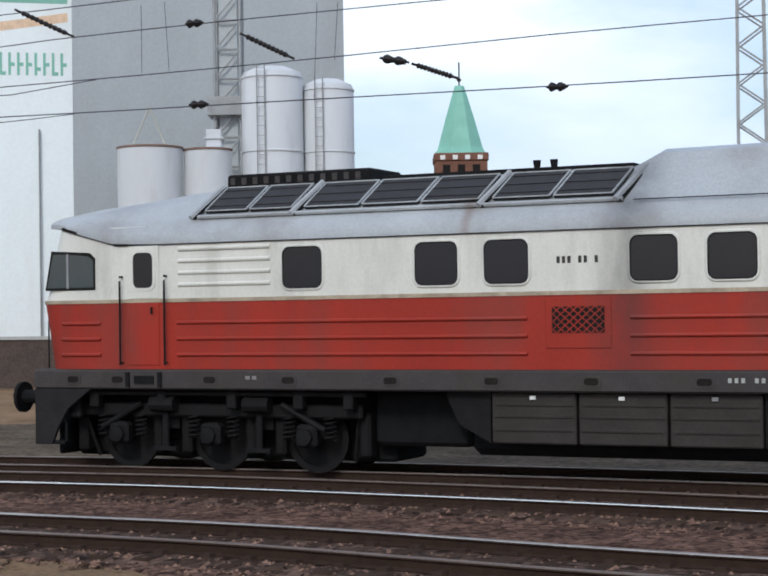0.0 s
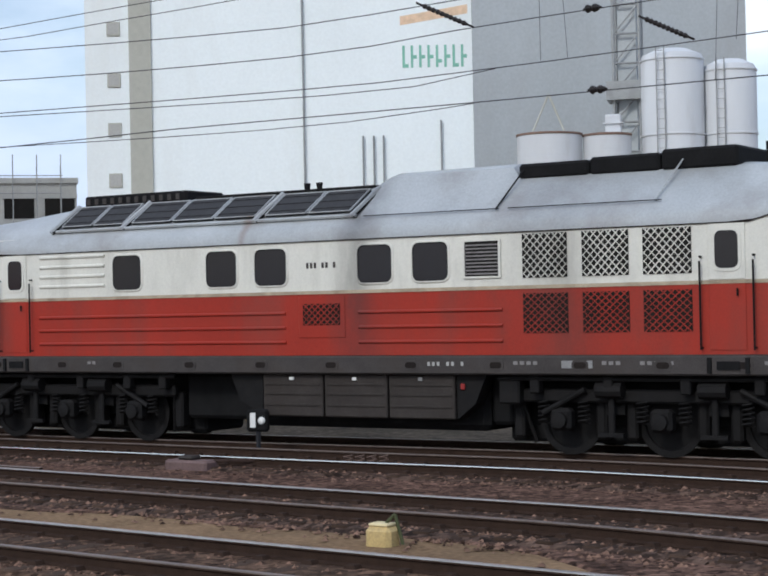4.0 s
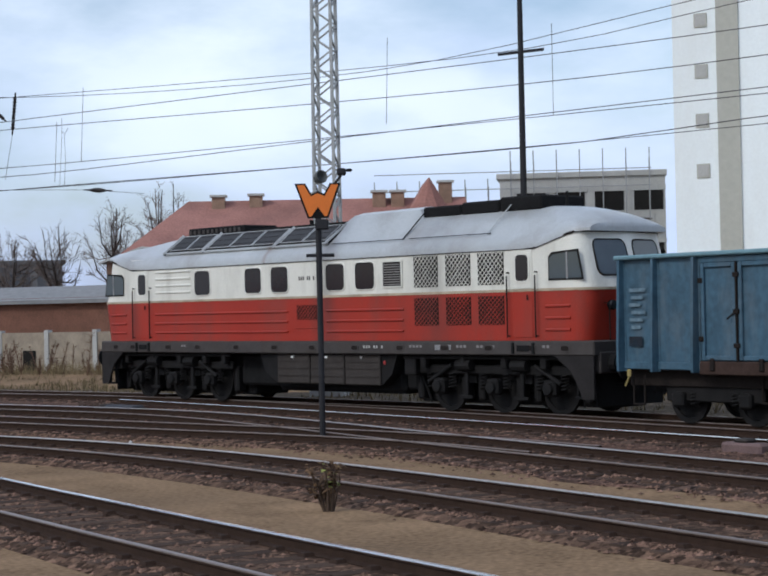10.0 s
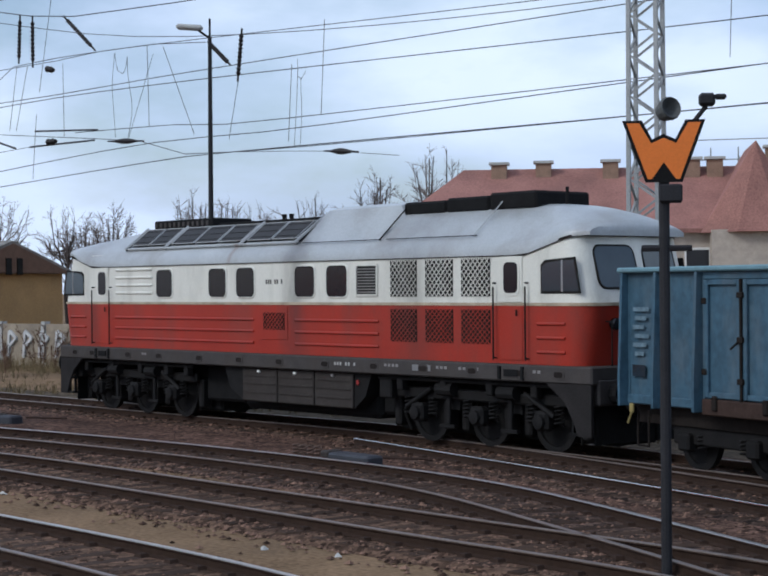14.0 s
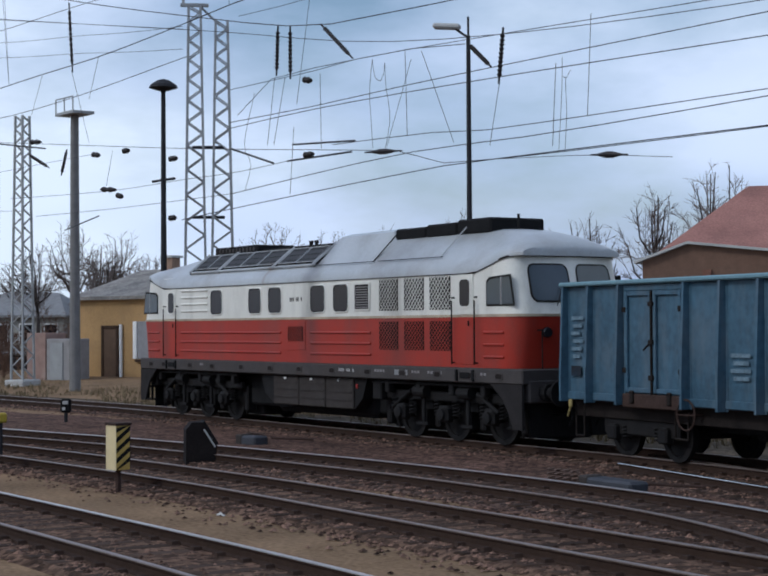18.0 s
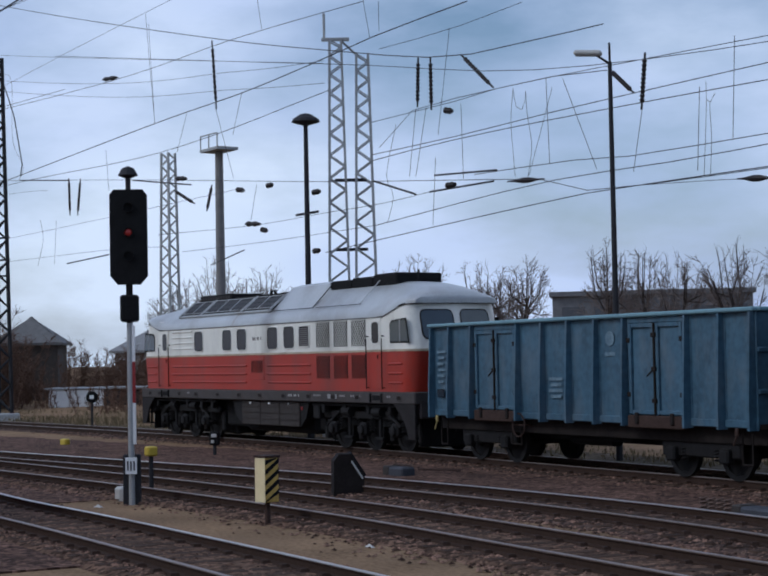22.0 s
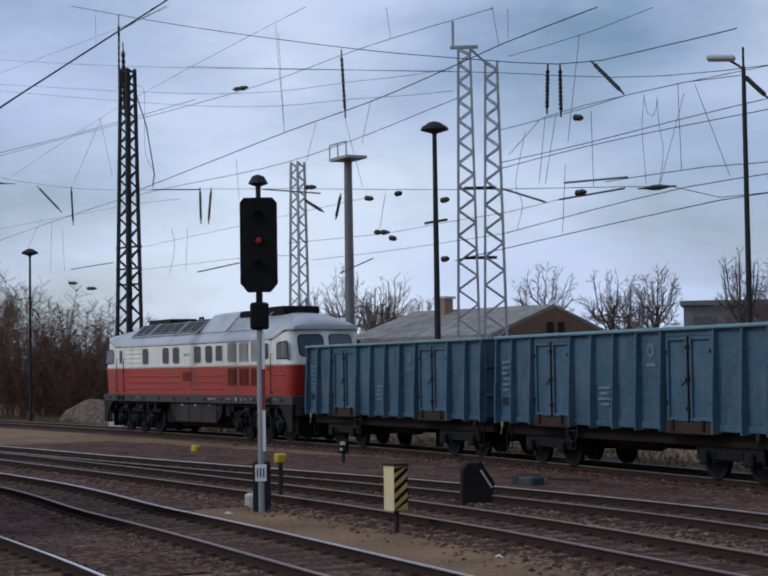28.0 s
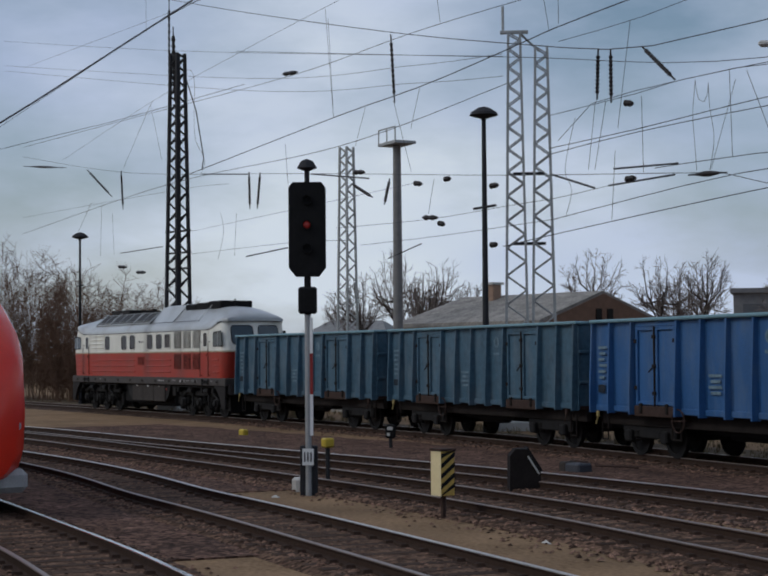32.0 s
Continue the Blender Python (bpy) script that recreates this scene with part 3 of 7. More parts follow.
def lattice(x0, x1, z0, z1, y, side, paint, th, label, pitch=0.118, bar=0.017):
    """Dark opening behind a diamond mesh in the body's paint."""
    back = part("grille", Geo().box(x0, x1, y + side * 0.002, y + side * 0.008, z0, z1), GRILLE, th, label)
    g = Geo()
    w, h = x1 - x0, z1 - z0
    hb = bar / 2 * 1.414
    for sgn in (1, -1):
        c = -h
        while c < w + h:
            # bar along the 45 degree line, clipped to the opening
            a0, a1 = max(0, -c), min(h, w - c)
            if a1 - a0 > 0.02:
                q = [(c + a0 - hb, a0), (c + a0 + hb, a0), (c + a1 + hb, a1), (c + a1 - hb, a1)]
                q = [(min(max(u, 0), w), v) for u, v in q]
                if sgn < 0:
                    q = [(w - u, v) for u, v in q]
                yy0, yy1 = y + side * 0.008, y + side * (0.02 if sgn > 0 else 0.016)
                g.add([(x0 + u, yy0, z0 + v) for u, v in q] + [(x0 + u, yy1, z0 + v) for u, v in q],
                      [(0, 1, 2, 3), (4, 5, 6, 7), (0, 1, 5, 4), (1, 2, 6, 5), (2, 3, 7, 6), (3, 0, 4, 7)])
            c += pitch
    part("mesh", g, paint, back)


def wheelset(radius=0.52, gauge=0.7535, tread=RAILTOP):
    g = Geo()
    turn = pose(0, 0, 0, 90, 0, 0)
    for s in (-1, 1):
        prof = [(0.06, -0.06), (0.16, -0.08), (0.17, -0.045), (radius - 0.09, -0.03), (radius - 0.07, -0.065), (radius, -0.065), (radius, 0.05), (radius + 0.03, 0.055), (radius + 0.03, 0.075), (radius - 0.08, 0.075), (radius - 0.09, 0.03), (0.17, 0.045), (0.06, 0.06)]
        g.lathe([(r, -s * h) for r, h in prof], 20, pose(0, s * (gauge), 0) @ turn)
    g.tube((0, -1.0, 0), (0, 1.0, 0), 0.075, 10)
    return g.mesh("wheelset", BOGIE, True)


def coil(x, y, z0, z1, r=0.085, turns=5, th=0.018):
    """Helical spring as one swept wire."""
    n = turns * 8
    rs = []
    for i in range(n + 1):
        a = 2 * math.pi * i / 8
        out = Vector((math.cos(a), math.sin(a), 0))
        c = Vector((x, y, z0 + (z1 - z0) * i / n)) + out * r
        rs.append([c + out * th, c + Vector((0, 0, th)), c - out * th, c - Vector((0, 0, th))])
    return Geo().rings(rs)


def locomotive():
    th = thing("diesel_locomotive", "weathered red and cream diesel locomotive with grey roof, hauling wagons", "locomotive")
    # shell: red below the belt, cream above
    part("lower_body", Geo().rings([plan_ring(1.55, 8.62, 1.45), plan_ring(2.15, 8.70, 1.45), plan_ring(2.70, 8.785, 1.45)]), RED, th, "red lower body side", True)
    part("belt", Geo().rings([plan_ring(2.70, 8.80, 1.465), plan_ring(2.755, 8.80, 1.465)]), GRIMYCREAM, th, "grimy cream belt moulding", True)
    part("rain_gutter", Geo().rings([plan_ring(3.525, 8.50, 1.462, rise=0.29), plan_ring(3.572, 8.482, 1.462, rise=0.29)], caps=False), DARKSOLE, th, "dark rusty rain gutter under the roof", True)
    part("upper_body", Geo().rings([plan_ring(2.755, 8.76, 1.45), plan_ring(3.10, 8.66, 1.45), plan_ring(3.57, 8.47, 1.44, rise=0.29)]), CREAM, th, "cream upper body side", True)
    st = [(-8.50, 3.96), (-8.44, 4.02), (-8.25, 4.08), (-7.9, 4.16), (-7.3, 4.22), (-6.6, 4.30), (-6.0, 4.36), (0.55, 4.40), (0.62, 4.42), (0.98, 4.60), (3.2, 4.62), (3.3, 4.44), (6.9, 4.42), (7.3, 4.39), (7.7, 4.33), (8.0, 4.26), (8.25, 4.18), (8.42, 4.11), (8.52, 4.03), (8.56, 3.97)]
    part("roof", Geo().rings([roof_section(x, z, hw=1.45 if abs(x) < 8.0 else 1.45 - (abs(x) - 8.0) * 0.35) for x, z in st]), GREYROOF, th, "grey painted roof with dust and soot", True)
    # underframe beam
    part("frame_beam", Geo().box(-8.74, 8.74, -1.47, 1.47, 1.20, 1.545, 0.03), FRAMEGREY, th, "dirty grey underframe beam with lifting pockets")
    for s in (-1, 1):
        for x in (-8.0, -7.2, -5.6, -4.3, -2.7, -1.2, 0.2, 1.7, 3.2, 4.6, 5.9, 7.1, 8.0):
            pk = part("lifting_pocket", Geo().prism(rounded(x, 1.37, 0.27, 0.17, 0.06), s * 1.468, s * 1.482), FRAMEGREY, th)
            part("pocket_opening", Geo().prism(rounded(x, 1.37, 0.20, 0.11, 0.045), s * 1.482, s * 1.486), DARKSOLE, pk)
    # cream and red side furniture
    for s in (-1, 1):
        y = s * 1.45
        for n, x in enumerate((-4.06, -1.99, -0.97, 1.06, 2.08)):
            framed_window("side_window", th, x, 3.15, 0.64, 0.58, y, s, CREAM, GLASS, "square engine room window with rounded corners")
        lou = part("louvre", Geo().box(2.99 - 0.32, 2.99 + 0.32, y, y + s * 0.012, 2.90, 3.42), GRILLE, th, "ventilation louvre")
        for k in range(9):
            part("slat", Geo().box(2.99 - 0.29, 2.99 + 0.29, y + s * 0.012, y + s * 0.034, 2.93 + k * 0.053, 2.953 + k * 0.053), FRAMELIGHT, lou)
        part("louvre_frame", Geo().box(2.66, 2.70, y, y + s * 0.03, 2.88, 3.44).box(3.28, 3.32, y, y + s * 0.03, 2.88, 3.44).box(2.70, 3.28, y, y + s * 0.03, 3.42, 3.455).box(2.70, 3.28, y, y + s * 0.03, 2.875, 2.905), CREAM, lou)
        for k in range(4):
            part("side_rib", Geo().tube((-6.12, y, 2.95 + k * 0.17), (-4.58, y, 2.95 + k * 0.17), 0.030, 8), CREAM, th)
        for x0, x1 in ((-6.15, -0.68), (0.74, 3.33), (7.5, 8.15), (-8.2, -7.5)):
            for k in range(3):
                part("side_rib", Geo().tube((x0, y, 1.80 + k * 0.275), (x1, y, 1.80 + k * 0.275), 0.034, 8), RED, th)
        for x in (4.05, 5.03, 5.99):
            lattice(x - 0.37, x + 0.37, 2.86, 3.50, y, s, CREAM, th, "cream diamond mesh over air intake")
            lattice(x - 0.37, x + 0.37, 1.93, 2.62, y, s, RED, th, "red diamond mesh over air intake")
        part("hatch", Geo().box(-0.42, 0.48, y, y + s * 0.015, 1.88, 2.66, 0.01), RED, th, "red panel round a mesh grille")
        lattice(-0.33, 0.39, 2.12, 2.52, y + s * 0.014, s, RED, th, "red diamond mesh grille")
        # cab doors with handrails
        for x in (-6.73, 6.88):
            door = part("cab_door", Geo().box(x - 0.27, x + 0.27, y, y + s * 0.014, 1.62, 2.70, 0.01), RED, th, "red cab door")
            part("door_upper", Geo().box(x - 0.27, x + 0.27, y, y + s * 0.014, 2.76, 3.52, 0.01), CREAM, door, "cream upper door panel")
            part("window_frame", Geo().prism(rounded(x, 3.17, 0.43, 0.60, 0.12), y + s * 0.012, y + s * 0.026), CREAM, door)
            part("door_window", Geo().prism(rounded(x, 3.17, 0.34, 0.51, 0.09), y + s * 0.026, y + s * 0.031), GLASS, door, "dark door window with rounded corners")
            part("door_handle", Geo().tube((x + 0.16, y + s * 0.05, 2.5), (x + 0.16, y + s * 0.05, 2.62), 0.016), BLACK, door)
            for dx in (-0.38, 0.40):
                g = Geo().tube((x + dx, y + s * 0.08, 1.62), (x + dx, y + s * 0.08, 3.02), 0.016)
                for z in (1.66, 3.08):
                    g.tube((x + dx, y, z), (x + dx, y + s * 0.08, z), 0.016)
                part("handrail", g, BLACK, th)
            part("step_recess", Geo().box(x - 0.17, x + 0.17, y + s * 0.02, y + s * 0.045, 1.30, 1.44), BLACK, th)
            for dx in (-0.28, 0.28):
                part("foot_bracket", Geo().box(x + dx - 0.03, x + dx + 0.03, y + s * 0.02, y + s * 0.06, 1.24, 1.50), BLACK, th)
        # cab side windows, two panes
        for x0, sgn in ((7.62, 1), (-7.62, -1)):
            poly = [(x0, 2.93), (x0 + sgn * 0.86, 2.93), (x0 + sgn * 0.74, 3.46), (x0 + sgn * 0.10, 3.42), (x0, 3.34)]
            g = Geo().prism([(a + (0.028 if (a - x0) * sgn > 0.3 else -0.028) * sgn, b + (0.028 if b > 3.1 else -0.028)) for a, b in poly], y * 0.999, y + s * 0.012)
            fr = part("cab_side_window", g, GRILLE, th, "slanted two-pane cab side window")
            mid = 0.45
            part("glazing_bar", Geo().box(x0 + sgn * mid, x0 + sgn * (mid + 0.04), y + s * 0.012, y + s * 0.022, 2.93, 3.44), STEEL, fr)
            part("pane", Geo().prism([(x0 + sgn * 0.0, 2.94), (x0 + sgn * mid, 2.94), (x0 + sgn * mid, 3.43), (x0 + sgn * 0.10, 3.40), (x0, 3.33)], y + s * 0.012, y + s * 0.018), TEALGLASS, fr)
            part("pane", Geo().prism([(x0 + sgn * (mid + 0.04), 2.94), (x0 + sgn * 0.85, 2.94), (x0 + sgn * 0.735, 3.44), (x0 + sgn * (mid + 0.04), 3.43)], y + s * 0.012, y + s * 0.018), TEALGLASS, fr)
        # running number as plain bars
        for k in range(8):
            if k in (3, 6):
                continue
            part("number_mark", Geo().box(-0.26 + k * 0.075, -0.215 + k * 0.075, y, y + s * 0.004, 3.11, 3.20), FRAMEGREY, th)
            part("frame_mark", Geo().box(2.0 + k * 0.085, 2.045 + k * 0.085, s * 1.47, s * 1.476, 1.36, 1.43), CONC, th)
        for x, w in ((3.5, 0.5), (4.95, 0.35), (5.55, 0.6), (-5.0, 0.3), (7.4, 0.3)):
            for k in range(int(w / 0.11)):
                part("frame_mark", Geo().box(x + k * 0.11, x + 0.07 + k * 0.11, s * 1.47, s * 1.475, 1.38, 1.44), FRAMELIGHT, th)
        part("builder_plate", Geo().box(4.3, 4.8, s * 1.47, s * 1.478, 1.32, 1.45), STEEL, th)
    # slanted radiator panels in the roof
    for s in (-1, 1):
        yb, zb, yt, zt = s * 1.235, 3.885, s * 0.735, 4.345
        nrm = Vector((0, s * (zt - zb), abs(yb - yt))).normalized()
        for x0, x1, n in ((-5.75, -4.25, 2), (-4.1, -1.35, 3), (-1.2, 0.55, 2)):
            w = (x1 - x0) / n
            for k in range(n):
                a0, a1 = x0 + k * w + 0.03, x0 + (k + 1) * w - 0.03
                f0, f1 = 0.18, 0.93
                q = []
                for lift in (0.0, 0.05):
                    for x, f in ((a0, f0), (a1, f0), (a1, f1), (a0, f1)):
                        q.append(Vector((x + 0.25 * (f - 0.5), yb + (yt - yb) * f, zb + (zt - zb) * f)) + nrm * lift)
                rp = part("radiator_panel", Geo().add(q, [(0, 1, 2, 3), (4, 5, 6, 7), (0, 1, 5, 4), (1, 2, 6, 5), (2, 3, 7, 6), (3, 0, 4, 7)]), RADIATOR, th, "dark radiator shutter in the roof slope")
                part("panel_frame", Geo().tube(q[4], q[5], 0.012, 4).tube(q[5], q[6], 0.016, 4).tube(q[6], q[7], 0.012, 4).tube(q[7], q[4], 0.016, 4), GREYROOF, rp)
                for j in range(3):
                    f = f0 + (f1 - f0) * (j + 0.5) / 3
                    c = Vector((0, yb + (yt - yb) * f, zb + (zt - zb) * f)) + nrm * 0.055
                    part("shutter_slat", Geo().tube((a0 + 0.25 * (f - 0.5), c.y, c.z), (a1 + 0.25 * (f - 0.5), c.y, c.z), 0.005, 4), BLACK, rp)
        for x in (-5.85, -4.18, -1.28, 0.66):
            a = Vector((x - 0.16, yb, zb)) + nrm * 0.03
            b = Vector((x + 0.14, yt, zt)) + nrm * 0.03
            part("roof_rib", Geo().tube(a, b, 0.045, 6), GREYROOF, th)
            part("roof_joint", Geo().tube(a + Vector((0.06, 0, -0.012)), b + Vector((0.06, 0, -0.012)), 0.022, 4), BLACK, th)
        part("roof_ledge", Geo().tube((-5.9, yb, zb + 0.03), (0.6, yb, zb + 0.03), 0.03, 6), GREYROOF, th)
        # seams of the raised engine hood
        for x in (3.3, 5.9):
            part("roof_seam", Geo().tube((x - 0.16, s * 1.255, 3.89), (x + 0.1, s * 0.72, 4.50), 0.014, 5), GREYROOF if x > 4 else BLACK, th)
        for x0, x1 in ((0.75, 3.2), (3.36, 5.85)):
            part("hood_edge", Geo().tube((x0, s * 1.262, 3.90), (x1, s * 1.262, 3.90), 0.010, 4), BOGIE, th)
    part("front_fan_cowl", Geo().box(-5.75, -3.35, -0.58, 0.58, 4.34, 4.55, 0.03), BLACK, th, "black roof ventilator")
    for k in range(12):
        part("cowl_slat", Geo().box(-5.68 + k * 0.19, -5.60 + k * 0.19, -0.60, 0.60, 4.40, 4.50), FRAMEGREY, th)
    part("roof_walkway", Geo().box(-3.2, 0.55, -0.5, 0.5, 4.38, 4.43, 0.01), BLACK, th, "dark walkway along the roof ridge")
    for x0, x1, z in ((3.3, 4.5, 4.575), (4.5, 5.65, 4.605), (5.65, 6.85, 4.645)):
        part("exhaust_cowl", Geo().box(x0, x1 - 0.02, -0.74, 0.74, 4.34, z, 0.04), BLACK, th, "black sooty exhaust cowl")
    for x in (-0.85, -0.6):
        part("horn", Geo().tube((x, -0.45, 4.38), (x, -0.45, 4.53), 0.04, 8, 0.06), BLACK, th)
    part("aerial", Geo().tube((7.1, -0.2, 4.42), (7.1, -0.2, 4.70), 0.03, 6), BLACK, th)
    # end windows, headlights, buffers
    for sgn in (-1, 1):
        for s in (-1, 1):
            def ws_point(yy, z, d):
                return Vector((sgn * (8.755 - (z - 2.755) * 0.285 - 0.1 * (abs(yy) / 1.07) + d + 0.012), yy, z))
            def ws_ring(grow, d):
                return [ws_point(a, b, d) for a, b in rounded(s * 0.59, 3.33, 0.92 + grow, 0.66 + grow, 0.13 + grow / 2)]
            fr = part("windscreen_frame", Geo().rings([ws_ring(0.07, -0.01), ws_ring(0.055, 0.02), ws_ring(0.0, 0.02), ws_ring(0.0, 0.0)], caps=False), GRILLE, th, "dark rubber windscreen gasket", True)
            ws = part("windscreen", Geo().rings([ws_ring(0.02, 0.0), ws_ring(0.0, 0.016)]), TEALGLASS, fr, "blue-tinted windscreen pane")
            part("wiper", Geo().tube((sgn * 8.80, s * 0.6, 2.90), (sgn * 8.66, s * 0.35, 3.25), 0.012, 4), BLACK, fr)
            part("headlight", Geo().lathe([(0.02, 0.05), (0.10, 0.05), (0.12, 0.02), (0.12, -0.05)], 12, pose(sgn * 8.70, s * 0.78, 2.35, 0, 90 * sgn, 0)), GLASS, th, "round headlight")
            out = 9.18 if sgn > 0 else 9.30
            buf = Geo().tube((sgn * 8.70, s * 0.9, 1.05), (sgn * out, s * 0.9, 1.05), 0.11, 10)
            buf.tube((sgn * 8.68, s * 0.9, 1.05), (sgn * 8.92, s * 0.9, 1.05), 0.17, 10)
            buf.tube((sgn * out, s * 0.9, 1.05), (sgn * (out + 0.06), s * 0.9, 1.05), 0.25, 14)
            part("buffer", buf, BLACK, th)
            part("front_handrail", Geo().tube((sgn * 8.78, s * 0.98, 1.55), (sgn * 8.78, s * 0.98, 2.4), 0.012).tube((sgn * 8.6, s * 0.98, 2.4), (sgn * 8.78, s * 0.98, 2.4), 0.014), BLACK, th)
            part("cab_steps", Geo().box(sgn * 8.2, sgn * 8.5, s * 1.2, s * 1.42, 0.35, 0.40).box(sgn * 8.2, sgn * 8.5, s * 1.2, s * 1.42, 0.70, 0.75).box(sgn * 8.2, sgn * 8.24, s * 1.3, s * 1.36, 0.35, 1.2).box(sgn * 8.46, sgn * 8.5, s * 1.3, s * 1.36, 0.35, 1.2), BLACK, th)
        part("headstock", Geo().box(sgn * 8.55, sgn * 8.76, -1.3, 1.3, 0.85, 1.3, 0.03), FRAMEGREY, th)
        for y0, y1 in ((-1.1, -0.5), (0.5, 1.1)):
            part("rail_guard", Geo().box(sgn * 8.45, sgn * 8.53, y0, y1, 0.18, 0.9, 0.02), BLACK, th)
        for y0, y1 in ((-1.46, -1.40), (1.40, 1.46)):
            part("side_skirt", Geo().prism([(sgn * 8.72, 1.2), (sgn * 8.72, 0.35), (sgn * 8.42, 0.35), (sgn * 8.30, 0.62), (sgn * 8.12, 0.90), (sgn * 7.7, 1.2)], y0, y1), mat("dark_skirt_paint", (0.022, 0.020, 0.020), 0.8, vary=0.3, spec=0.12), th, "slanted grey end skirt")
        part("coupling_hook", Geo().tube((sgn * 8.7, 0, 1.0), (sgn * 9.05, 0, 0.95), 0.05).tube((sgn * 9.0, 0, 0.95), (sgn * 9.05, 0, 0.7), 0.04), BLACK, th)
        for s in (-0.35, 0.35, 0.6):
            hose = Geo()
            pts = [(sgn * 8.75, s, 0.95), (sgn * 8.9, s, 0.8), (sgn * 8.95, s, 0.55), (sgn * 8.85, s, 0.4)]
            for a, b in zip(pts, pts[1:]):
                hose.tube(a, b, 0.03)
            part("brake_hose", hose, BLACK, th)
    # battery boxes and fuel tank amidships
    for s in (-1, 1):
        for x0, x1 in ((-1.25, -0.06), (-0.02, 1.17), (1.21, 2.4)):
            bx = part("battery_box", Geo().box(x0, x1, s * 1.0, s * 1.34, 0.50, 1.19, 0.02), DUSTYBOX, th, "grey ribbed equipment box")
            for z in (0.68, 0.86, 1.02):
                part("rib", Geo().box(x0 + 0.05, x1 - 0.05, s * 1.335, s * 1.36, z, z + 0.03), DUSTYBOX, bx)
            part("lock", Geo().box((x0 + x1) / 2 - 0.04, (x0 + x1) / 2 + 0.04, s * 1.34, s * 1.37, 1.1, 1.15), WHITEP if x0 < 0 else STEEL, bx)
        part("tank_end", Geo().prism([(-1.28, 1.2), (-1.28, 0.5), (-1.75, 0.75), (-1.95, 1.2)], s * 1.0, s * 1.3), BOGIE, th)
        part("tank_end", Geo().prism([(2.43, 1.2), (2.43, 0.5), (2.75, 0.75), (2.95, 1.2)], s * 1.0, s * 1.3), BOGIE, th)
        part("valve_gear", Geo().box(2.50, 2.58, s * 1.30, s * 1.34, 0.96, 1.06, 0.02), SIGRED, th, "small red valve fittings")
    for bx in (-5.75, 5.75):
        # added black block stands in for shade low between the wheels
        part("brake_rigging", Geo().box(bx - 2.75, bx + 2.75, -0.60, 0.60, 0.14, 0.62, 0.05), BLACK, th, "black filler block added for the dark low between the wheels")
        for s in (-1, 1):
            for wx in (-2.42, -1.05, -0.55, 0.55, 1.05, 2.42):
                part("brake_block", Geo().box(bx + wx - 0.09, bx + wx + 0.09, s * 0.68, s * 0.98, 0.22, 0.86, 0.04), BOGIE, th)
            part("air_pipe", Geo().tube((bx - 2.6, s * 1.30, 1.14), (bx + 2.6, s * 1.30, 1.14), 0.035, 6), BOGIE, th)
            for wx in (-2.0, -0.8, 0.4, 1.5, 2.3):
                part("pipe_bracket", Geo().box(bx + wx - 0.06, bx + wx + 0.1, s * 1.16, s * 1.33, 0.92, 1.19, 0.02), BOGIE, th)
    # added black blocks fill the shaded gaps beside the tank, hiding the ground
    for x0, x1 in ((-3.2, -1.72), (2.82, 3.2)):
        part("pipe_bank", Geo().box(x0, x1, -0.9, 0.9, 0.40, 1.19, 0.06), BLACK, th, "black filler block added for the dark beside the fuel tank")
    part("fuel_tank", Geo().box(-1.7, 2.8, -0.95, 0.95, 0.30, 1.2, 0.1), BLACK, th)
    # bogies
    ws = wheelset()
    for bx in (-5.75, 5.75):
        # added black block shuts out light seen through the bogie
        part("traction_gear", Geo().box(bx - 2.5, bx + 2.5, -0.62, 0.62, 0.34, 1.19, 0.08), BLACK, th, "black filler block added for the dark between the wheels")
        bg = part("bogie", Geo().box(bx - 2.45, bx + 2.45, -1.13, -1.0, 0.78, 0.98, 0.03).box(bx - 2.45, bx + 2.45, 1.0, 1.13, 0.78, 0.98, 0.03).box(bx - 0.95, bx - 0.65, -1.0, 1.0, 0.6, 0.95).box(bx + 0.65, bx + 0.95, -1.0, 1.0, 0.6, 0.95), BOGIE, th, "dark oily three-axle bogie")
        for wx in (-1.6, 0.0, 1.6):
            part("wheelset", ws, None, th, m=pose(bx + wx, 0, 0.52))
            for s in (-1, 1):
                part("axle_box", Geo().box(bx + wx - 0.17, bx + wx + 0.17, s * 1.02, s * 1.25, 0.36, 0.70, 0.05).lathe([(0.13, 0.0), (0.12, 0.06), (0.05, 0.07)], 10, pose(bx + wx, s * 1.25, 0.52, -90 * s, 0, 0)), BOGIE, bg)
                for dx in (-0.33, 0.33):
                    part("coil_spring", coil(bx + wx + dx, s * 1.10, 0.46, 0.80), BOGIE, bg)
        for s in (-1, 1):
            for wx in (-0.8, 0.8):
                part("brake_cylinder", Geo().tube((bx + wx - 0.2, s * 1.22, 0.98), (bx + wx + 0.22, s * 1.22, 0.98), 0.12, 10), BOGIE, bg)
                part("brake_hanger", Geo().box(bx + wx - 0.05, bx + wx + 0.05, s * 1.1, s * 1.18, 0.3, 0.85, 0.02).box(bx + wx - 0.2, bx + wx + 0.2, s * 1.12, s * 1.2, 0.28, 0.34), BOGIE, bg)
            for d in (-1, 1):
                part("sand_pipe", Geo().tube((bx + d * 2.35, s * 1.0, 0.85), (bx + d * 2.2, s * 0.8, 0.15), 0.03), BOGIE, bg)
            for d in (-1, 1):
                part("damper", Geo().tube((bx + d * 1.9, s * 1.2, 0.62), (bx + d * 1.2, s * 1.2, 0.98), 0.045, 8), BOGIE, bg)
